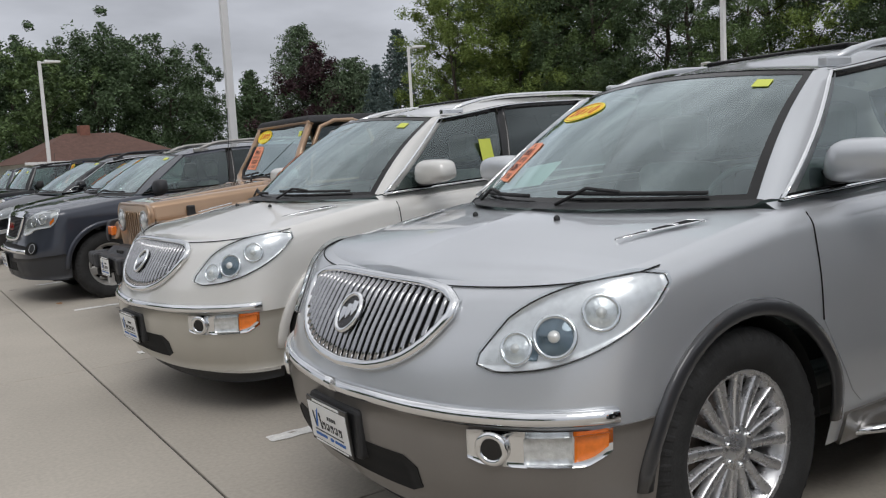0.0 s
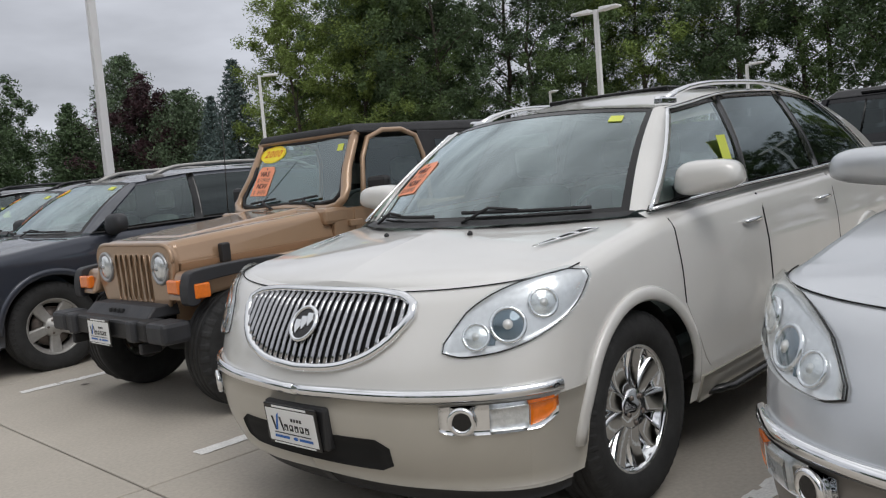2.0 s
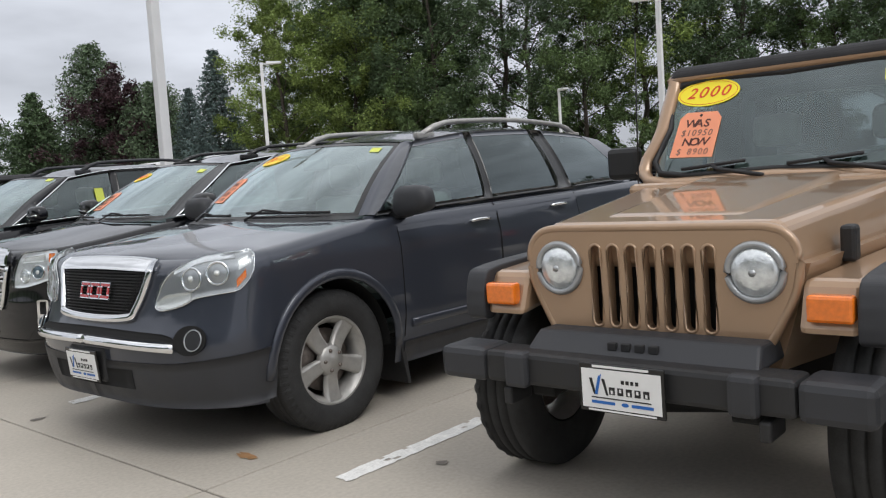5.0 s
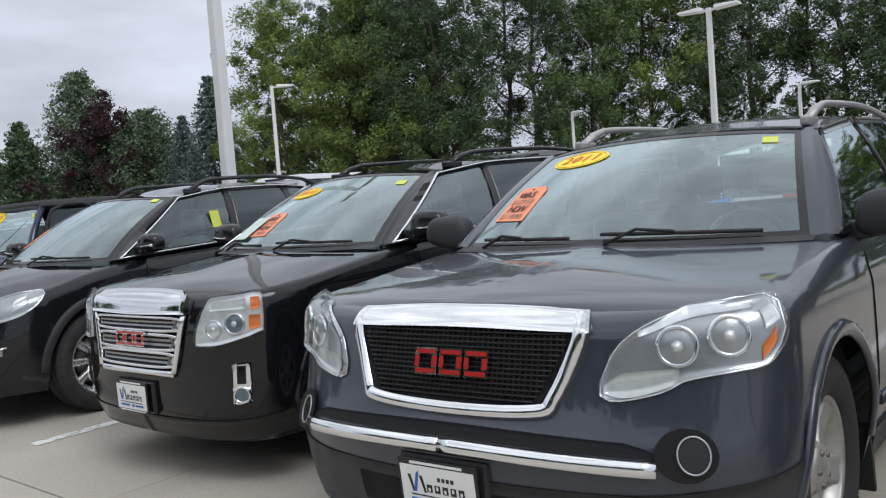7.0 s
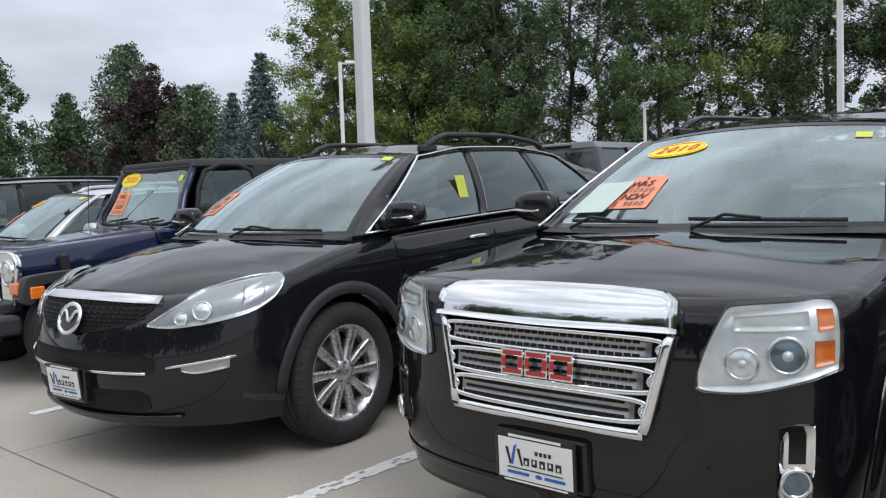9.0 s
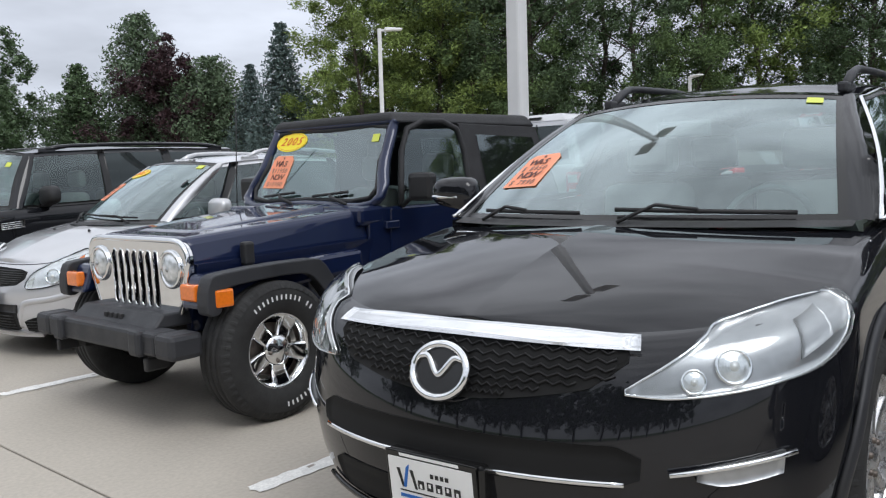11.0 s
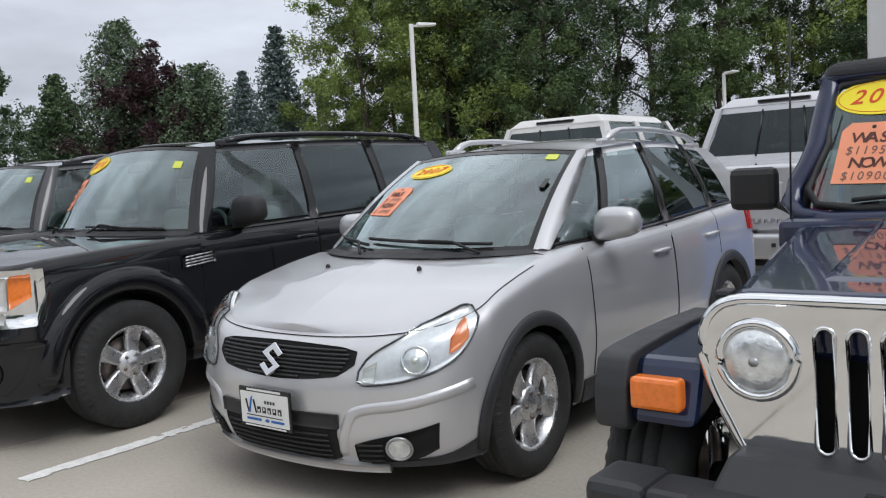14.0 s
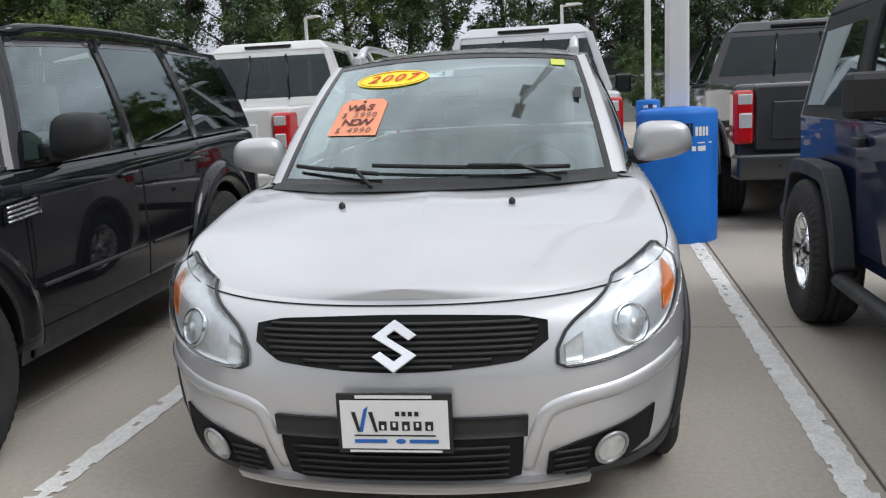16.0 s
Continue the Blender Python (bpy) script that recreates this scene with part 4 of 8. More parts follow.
def leaf_mesh(name, centres, sizes, mat, rng, droop=0.0):
    """Many small leaf sprays, each its own island."""
    n = len(centres)
    c = np.asarray(centres)
    d = rng.normal(size=(n, 3))
    d[:, 2] = d[:, 2] * 0.6 - droop
    d /= np.linalg.norm(d, axis=1)[:, None]
    e = np.cross(d, rng.normal(size=(n, 3)))
    e /= np.linalg.norm(e, axis=1)[:, None]
    s = np.asarray(sizes)[:, None]
    v = np.stack([c - d * s, c + e * s * 0.8 + d * s * rng.uniform(-0.4, 0.4, size=(n, 1)), c + d * s], axis=1).reshape(-1, 3)
    me = bpy.data.meshes.new(name)
    me.vertices.add(n * 3)
    me.vertices.foreach_set("co", v.ravel())
    me.loops.add(n * 3)
    me.loops.foreach_set("vertex_index", np.arange(n * 3))
    me.polygons.add(n)
    me.polygons.foreach_set("loop_start", np.arange(n) * 3)
    me.update(calc_edges=True)
    me.materials.append(mat)
    return me


def broadleaf(name, seed, height, crown_w, crown_base, mat, leaves, leaf=0.3, clumps=46, label="", at=(0, 0), lean=0.0, trunk_r=0.22):
    rng = np.random.default_rng(seed)
    t = thing(name, pose(*at, -0.16, 0, 0, rng.uniform(0, 360)), label, "tree")
    segs, tips = [], []
    top = Vector((rng.normal() * 0.5 + lean, rng.normal() * 0.5, height * 0.93))
    pts = [Vector((0, 0, 0))]
    for k in range(1, 8):
        q = k / 7
        pts.append(Vector((top.x * q + rng.normal() * 0.15, top.y * q + rng.normal() * 0.15, top.z * q)))
    for k in range(7):
        segs.append((pts[k], pts[k + 1], trunk_r * (1 - k / 7.6), trunk_r * (1 - (k + 1) / 7.6)))
    for k in range(22):
        q = crown_base / height + (0.93 - crown_base / height) * (k + 0.5) / 22
        i = min(int(q * 7), 6)
        p = pts[i].lerp(pts[i + 1], q * 7 - i)
        a = k * 2.4 + rng.uniform(-0.4, 0.4)
        ln = crown_w * 0.5 * math.sin(math.pi * min(0.25 + 0.70 * (q - crown_base / height) / (1 - crown_base / height), 1.0))**0.8 * rng.uniform(0.7, 1.1)
        tip = p + Vector((math.cos(a) * ln, math.sin(a) * ln, ln * rng.uniform(0.25, 0.7)))
        mid = p.lerp(tip, 0.5) + Vector((0, 0, ln * 0.08))
        segs += [(p, mid, trunk_r * 0.30 * (1.15 - q), trunk_r * 0.2 * (1.15 - q)), (mid, tip, trunk_r * 0.2 * (1.15 - q), 0.015)]
        tips += [tip, mid.lerp(tip, 0.5), mid]
    put("trunk", limb_mesh(segs, BARK), t)
    tips += [pts[-1], pts[-1] + Vector((0.3, 0.2, 0.5)), pts[-1] + Vector((-0.5, 0.3, 0.1)), pts[-2] + Vector((0.6, -0.4, 0.4))]
    clumps = max(clumps, len(tips))
    cs, ss = [], []
    for k in range(clumps):
        c = np.array(tips[k % len(tips)]) + rng.normal(size=3) * crown_w * np.array([0.085, 0.085, 0.075])
        rad = rng.uniform(0.35, 1.1) * crown_w * 0.085
        m = int(leaves / clumps)
        d = rng.normal(size=(m, 3))
        d /= np.linalg.norm(d, axis=1)[:, None]
        r = rad * rng.uniform(0.1, 1.25, size=(m, 1))**0.8
        cs.append(c + d * r * np.array([1.05, 1.05, 0.95]))
        ss.append(rng.uniform(0.55, 1.15, size=m) * leaf)
    put("crown", leaf_mesh("crown", np.concatenate(cs), np.concatenate(ss), mat, rng, 0.3), t)
    return t


def conifer(name, seed, height, width, mat, leaves, leaf=0.3, label="", at=(0, 0), base=0.6, droop=0.35, full=0.85):
    rng = np.random.default_rng(seed)
    t = thing(name, pose(*at, -0.16, 0, 0, rng.uniform(0, 360)), label, "tree")
    segs = [((0, 0, 0), (0, 0, height * 0.5), 0.2, 0.11), ((0, 0, height * 0.5), (0, 0, height), 0.11, 0.015)]
    cs, ss = [], []
    whorls = 24
    for w in range(whorls):
        q = (w + 0.5) / whorls
        z = base + (height - base) * q
        reach = width / 2 * (1 - q)**full + 0.12
        for b in range(7):
            a = 2 * math.pi * (b + rng.uniform(-0.3, 0.3)) / 7 + w * 0.9
            ln = reach * rng.uniform(0.72, 1.12)
            end = np.array([math.cos(a) * ln, math.sin(a) * ln, z - ln * droop + rng.normal() * 0.1 + 0.2 * ln])
            start = np.array([0, 0, z])
            segs.append((tuple(start), tuple(end), 0.03, 0.008))
            m = max(int(leaves / whorls / 7 * (0.35 + 1.3 * (1 - q))), 4)
            f = rng.uniform(0.15, 1.05, size=(m, 1))**0.75
            cs.append(start + (end - start) * f + rng.normal(size=(m, 3)) * np.array([0.22, 0.22, 0.15]) * (0.5 + reach * 0.35))
            ss.append(rng.uniform(0.6, 1.1, size=m) * leaf)
    put("trunk", limb_mesh(segs, BARK, 5), t)
    put("crown", leaf_mesh("crown", np.concatenate(cs), np.concatenate(ss), mat, rng, 0.5), t)
    return t


rt = random.Random(4)
protos = [
    broadleaf("broadleaf_tree", 11, 19, 9.0, 3.0, LEAF_DARK, 34000, 0.125, 250, "tall dark green broadleaf tree behind the lot", (50, 52), trunk_r=0.26),
    broadleaf("broadleaf_tree", 12, 17, 8.5, 2.0, LEAF_MID, 40000, 0.12, 240, "tall leafy green tree behind the lot", (45.5, 55)),
    broadleaf("broadleaf_tree", 13, 21, 9.5, 6.5, LEAF_DARK, 20000, 0.12, 150, "tall thin-crowned tree with sky showing through", (56, 40), trunk_r=0.24),
    broadleaf("broadleaf_tree", 14, 17.5, 9.0, 0.8, LEAF_LIGHT, 56000, 0.12, 300, "yellow-green leafy tree at the lot's edge", (38.9, 57.2)),
    broadleaf("broadleaf_tree", 15, 8.5, 6.5, 0.5, LEAF_MID, 15000, 0.12, 120, "small bushy green tree at the lot's edge", (46.5, 48)),
]
wall = [(3, 42.0, 53.4, 1.0), (2, 43.2, 50.6, 1.0), (1, 44.5, 60.0, 1.1)]
for i in range(1, 29):
    q = i / 28
    x = 43 + 23 * math.sin(min(q * 1.5, 1.0) * math.pi / 2) + rt.uniform(-2.5, 2.5)
    y = 53 - 85 * q**1.08 + rt.uniform(-0.9, 0.9)
    k = (0, 1, 0, 2, 0, 1, 3, 0, 2, 1, 2)[i % 11]
    wall.append((k, x, y, rt.uniform(0.95, 1.25)))
for i in range(5):
    q = i / 4
    x = 54 + 24 * math.sin(min(q * 1.4, 1.0) * math.pi / 2) + rt.uniform(-3, 3)
    wall.append(((0, 2, 0, 1)[i % 4], x, 62 - 96 * q, rt.uniform(1.1, 1.3)))
for i in range(15):
    q = i / 14
    x = 46 + 12 * math.sin(min(q * 1.6, 1.0) * math.pi / 2) + rt.uniform(-2, 2)
    wall.append((4, x, 51 - 77 * q, rt.uniform(0.5, 0.95)))
for k, x, y, s in wall:
    copy_thing(protos[k], pose(x, y, -0.16, 0, 0, rt.uniform(0, 360)) @ Matrix.Diagonal((s, s, s * rt.uniform(0.92, 1.08), 1)))
# the group down the row
oak = broadleaf("oak_tree", 21, 14.5, 13, 1.6, LEAF_DARK, 29000, 0.205, 210, "broad dark green oak, far down the row and added behind the walker", (18, 88), trunk_r=0.35)
for x, y, s in ((24, 86, 0.92), (11, 92, 0.95), (29.5, 96, 0.72), (3, 96, 0.95), (-6, 98, 1.05), (-16, 100, 1.0), (20, 98, 1.0), (38, 99, 0.66), (-28, 96, 1.1), (9, 101, 1.05), (47, 92, 0.8)):
    copy_thing(oak, pose(x, y, -0.16, 0, 0, rt.uniform(0, 360)) @ Matrix.Scale(s, 4))
# unseen oaks added behind the walker to darken what the car paint reflects
for i in range(16):
    copy_thing(oak, pose(-48 + rt.uniform(-4, 4), -30 + 6.5 * i + rt.uniform(-2, 2), -0.16, 0, 0, rt.uniform(0, 360)) @ Matrix.Diagonal((1, 1, rt.uniform(1.15, 1.4), 1)))
light = broadleaf("broadleaf_tree", 23, 12.5, 8, 1.0, LEAF_MID, 15000, 0.19, 120, "mid green leafy tree far down the row", (11.5, 79))
for x, y, s in ((0, 82, 0.9), (6, 74, 0.55), (-8, 80, 1.0), (44, 70, 0.6), (50, 74, 0.95), (42, 80, 0.7)):
    copy_thing(light, pose(x, y, -0.16, 0, 0, rt.uniform(0, 360)) @ Matrix.Scale(s, 4))
conifer("white_pine_tree", 31, 15.2, 9.6, LEAF_PINE, 20000, 0.2, "tall pale green pine with feathery top", (36.0, 80.8), 1.0, -0.3, 0.55)
broadleaf("maroon_tree", 32, 11.8, 9.6, 0.5, LEAF_MAROON, 20000, 0.19, 150, "dark maroon-leaved ornamental tree", (35.6, 76.4))
pine2 = conifer("white_pine_tree", 33, 11.2, 9.8, LEAF_PINE, 18000, 0.19, "bushy green pine beside the maroon tree", (38.0, 73.9), 0.4, -0.15, 0.5)
conifer("pine_tree", 34, 10.8, 6.2, LEAF_DARK, 10000, 0.2, "dark green pine far behind the cars", (30.4, 80.3), 0.6, -0.05, 0.65)
spruce = conifer("blue_spruce_tree", 35, 12.5, 7.0, LEAF_BLUE, 15000, 0.17, "blue-green spruce with a pointed top", (37.4, 63.9), 0.5, 0.15)
copy_thing(spruce, pose(37.2, 67.4, -0.16, 0, 0, 70) @ Matrix.Scale(0.80, 4))

# ---- lamp posts ----
def lamp_post(x, y, h, r, heads, label, az=0.0):
    p = thing("lamp_post", pose(x, y, lift(x), 0, 0, az), label, "lamp post", "white lamp posts of the lot")
    bm = bmesh.new()
    bmesh.ops.create_cone(bm, cap_ends=True, segments=4, radius1=r * 1.30, radius2=r * 1.05, depth=h, matrix=Matrix.Translation((0, 0, h / 2)) @ Matrix.Rotation(radians(45), 4, 'Z'))
    bmesh.ops.bevel(bm, geom=[e for e in bm.edges if abs((e.verts[0].co - e.verts[1].co).z) > 1], offset=r * 0.25, segments=2, profile=0.5, affect='EDGES')
    part("post", bm, POLE, p)
    box_part("base_plate", (-r * 2.2, r * 2.2, -r * 2.2, r * 2.2, 0, 0.03), POLE, p, 0.006)
    for s in heads:
        box_part("arm", (min(0, s * 0.25), max(0, s * 0.25), -0.035, 0.035, h - 0.10, h - 0.03), POLE, p, 0.008)
        hexa("lamp_head", [(s * 0.22, -0.19, h - 0.09), (s * 0.95, -0.19, h - 0.05), (s * 0.95, 0.19, h - 0.05), (s * 0.22, 0.19, h - 0.09)],
             [(s * 0.22, -0.16, h + 0.05), (s * 0.93, -0.17, h + 0.02), (s * 0.93, 0.17, h + 0.02), (s * 0.22, 0.16, h + 0.05)], POLE, p, 0.02)
    return p


lamp_post(7.27, 20.62, 8.6, 0.105, (-1, 1), "white square lamp post rising out of a blue drum")
lamp_post(24.6, 19.8, 6.5, 0.10, (-1, 1), "white square lamp post with two flat lamp heads", 90)
lamp_post(24.5, 40.6, 7.2, 0.10, (1,), "white square lamp post with one flat lamp head", -35)
lamp_post(6.7, 45.4, 6.9, 0.10, (1,), "white lamp post far down the row", 0)
lamp_post(42, 35.4, 5.9, 0.09, (-1,), "white lamp post near the trees", 60)
lamp_post(42, 22.7, 5.7, 0.09, (-1,), "white lamp post near the trees", 80)
lamp_post(24.6, -1.0, 6.5, 0.10, (-1, 1), "white square lamp post with two flat lamp heads", 90)


def drum(x, y, r=0.33, h=1.06):
    b = thing("pole_drum", pose(x, y, lift(x) - 0.005), "bright blue drum wrapped round a lamp post foot", "drum", "blue drums round the posts")
    body = put("drum_body", lathe("drum_body", [(r * 0.985, 0.0), (r, 0.02), (r * 1.005, h * 0.3), (r * 0.995, h * 0.31), (r, h * 0.7), (r * 1.0, h - 0.05), (r * 0.98, h - 0.015), (r * 0.90, h), (0.11, h + 0.02)], BARREL, 48, "z"), b)
    # printed bars where the wording stands
    for z0, hh, spans, mat in ((h * 0.80, 0.075, ((200, 222), (245, 268)), WHITEINK), (h * 0.80, 0.105, ((222, 243),), BLACKINK), (h * 0.745, 0.010, ((195, 275),), WHITEINK), (h * 0.69, 0.04, ((202, 212), (216, 230), (240, 246), (249, 262)), WHITEINK)):
        for a0, a1 in spans:
            cells = max(1, int((a1 - a0) / 5)) if hh > 0.05 else 1
            for c in range(cells):
                b0, b1 = a0 + (a1 - a0) * c / cells, a0 + (a1 - a0) * (c + (0.72 if cells > 1 else 1)) / cells
                rows = [[((r * 1.006 + 0.002) * math.cos(radians(a - 45)), (r * 1.006 + 0.002) * math.sin(radians(a - 45)), z) for a in np.linspace(b0, b1, 5)] for z in (z0, z0 + hh)]
                put("print_bar", grid_mesh("print_bar", rows, mat), body)
    return b


drum(7.27, 20.62, 0.33, 1.10)
d2 = drum(24.6, 19.8, 0.33, 1.06)


# ---- houses beyond ----
def house(x, y, az, w, d, h, ridge, roof_col, wall_col, label):
    hs = thing("house", pose(x, y, -0.16, 0, 0, az), label, "house")
    wm = material("house_siding", wall_col, 0.8, 0, var=0.08, scale=2)
    rm = material("roof_shingles", roof_col, 0.9, 0, var=0.2, scale=3, fine=0.2, fine_scale=30)
    bm = bmesh.new()
    box(bm, -w / 2, w / 2, -d / 2, d / 2, 0, h)
    part("wall", bm, wm, hs)
    o = 0.5
    hexa("roof", [(-w / 2 - o, -d / 2 - o, h), (w / 2 + o, -d / 2 - o, h), (w / 2 + o, d / 2 + o, h), (-w / 2 - o, d / 2 + o, h)],
         [(-w / 2 + d * 0.45, -0.05, ridge), (w / 2 - d * 0.45, -0.05, ridge), (w / 2 - d * 0.45, 0.05, ridge), (-w / 2 + d * 0.45, 0.05, ridge)], rm, hs)
    box_part("fascia", (-w / 2 - o, w / 2 + o, -d / 2 - o - 0.03, -d / 2 - o, h - 0.12, h + 0.06), POLE, hs, 0.01)
    box_part("chimney", (-0.9, -0.2, -0.4, 0.3, ridge - 0.8, ridge + 0.55), material("chimney_brick", (0.24, 0.11, 0.08), 0.9, 0, var=0.2, scale=8), hs, 0.02)
    for wx in (-w * 0.3, 0.1 * w, w * 0.34):
        wd = box_part("window", (wx - 0.6, wx + 0.6, -d / 2 - 0.05, -d / 2 + 0.02, 1.0, 2.1), POLE, hs, 0.01)
        box_part("pane", (wx - 0.52, wx + 0.52, -d / 2 - 0.06, -d / 2 - 0.03, 1.08, 2.02), PRIVACY, wd, 0.0)


house(13.0, 67.5, 8, 11.0, 8.0, 2.6, 4.7, (0.12, 0.065, 0.05), (0.55, 0.54, 0.50), "low house with a brown hipped roof and a chimney")
house(70, 13, -80, 20.0, 10.0, 3.3, 6.2, (0.16, 0.16, 0.165), (0.50, 0.50, 0.48), "grey-roofed low building beyond the lot")


# ---- cars of the near row: nose towards -x, driver's side towards -y ----
def begin_car(name, x, y, yaw, label, category="car", group="cars parked in the front row"):
    # yaw turns about the nose, noses to -x
    return thing(name, tilted(x + 0.01) @ pose(x, y, 0, 0, 0, yaw), label, category, group)


def suv(car, s, paintm, lower=None):
    """The common body of a closed car from its numbers; returns skin and cabin."""
    sk = Skin(s["length"], s["half"], s["fd"], s["fp"], s.get("rd", 0.5), s["front"], s["side"], s["rear"], s["top"], s["bottom"], s["axles"], s["arch"], s["r"], s.get("roll", 0.06))
    sk.shell(paintm, car)
    sk.hood(paintm, car, s["cabin"]["cowl"] - 0.02, s["cabin"]["a_low"] - 0.04, s["hood"])
    cb = Cabin(s["cabin"])
    cb.build(car, paintm, GLOSSBLACK, s["windows"], s.get("trim"), s.get("roof_mat"), s.get("screen"))
    # sill shelf between body and glass
    for sign in (-1, 1):
        xs = np.linspace(s["cabin"]["a_low"] - 0.06, s["length"] - 0.25, 30)
        rows = []
        for x in xs:
            p = sk.raw((1 if sign < 0 else -1) * sk.u_side(x), sk.top(x))
            xx = min(max(x, s["cabin"]["a_low"]), s["cabin"]["tail_low"])
            q = Vector((x, sign * (cb.half_low(xx) - 0.03), max(cb.belt(xx), p.z)))
            rows.append([p, q])
        put("shoulder", grid_mesh("shoulder", rows, paintm), car)
    rows = []
    for u in np.linspace(sk.u_side(s["length"] - 0.3), sk.end, 10):
        a, b = sk.raw(u, sk.top(s["length"])), sk.raw(-u, sk.top(s["length"]))
        rows.append([a, Vector((s["cabin"]["tail_low"], 0, a.z + 0.01)), b])
    put("tailgate_ledge", grid_mesh("tailgate_ledge", rows, paintm), car)
    c = s["cabin"]
    rows = []
    for e in np.linspace(-0.98, 0.98, 15):
        a = cb.screen(e, 0.03, -0.004)
        rows.append([a, a + Vector((-0.09, 0, -0.022))])
    put("cowl_panel", grid_mesh("cowl_panel", rows, PLASTIC), car)
    under_car(car, s["length"], s["half"], s.get("floor", 0.24), s["axles"], s["arch"], s["r"], 0.62)
    dashboard(car, c["cowl"] + 0.25, c["cowl"] + 0.62, s["half"] * 0.8, c["cowl_z"] - 0.02)
    seats(car, s.get("seats", (2.35, 3.3)), 0.40, 0.68, c["cowl_z"] + 0.10)
    box_part("cabin_floor", (c["cowl"] + 0.1, s["length"] - 0.35, -s["half"] * 0.8, s["half"] * 0.8, 0.42, 0.50), CABIN_DARK, car, 0.02)
    rv = cb.screen(0, 0.84, -0.06)
    box_part("rear_view_mirror", (rv.x + 0.02, rv.x + 0.05, -0.12, 0.12, rv.z - 0.06, rv.z + 0.01), CABIN_DARK, car, 0.012)
    for ax in s["axles"]:
        for o in (-1, 1):
            wheel(car, ax, o * (s["half"] - s.get("tuck", 0.135)), s["r"], s["r"], s.get("tyre", 0.25), s["rim"], s["spokes"], s["style"], s.get("rim_mat", ALLOY), o, s.get("turn", 10.0))
    return sk, cb


def grille_bars(sk, car, us, lo, hi, r, mat, off=0.014, name="grille_bar", lean=0.0, flat=1.0):
    for u in us:
        zs = np.linspace(lo(abs(u)), hi(abs(u)), 9)
        sk.bar(name, [(u, z) for z in zs], r, mat, car, off, False, flat, 0, "", 6)


def hood_spot(sk, x, y):
    """The place on the hood above (x, y)."""
    end = sk.u_side(sk.cowl[1])
    u, k, du, dk = end / 2, 0.5, end / 2, 0.5
    for _ in range(9):
        best = None
        for a in np.linspace(max(u - du, 0), min(u + du, end), 9):
            for b in np.linspace(max(k - dk, 0), min(k + dk, 1), 9):
                p = sk.hood_point(a if y <= 0 else -a, b, *sk.cowl, sk.hood_line)
                d = (p.x - x)**2 + (p.y - y)**2
                if best is None or d < best[0]:
                    best = (d, p, a, b)
        u, k, du, dk = best[2], best[3], du * 0.4, dk * 0.4
    return best[1]


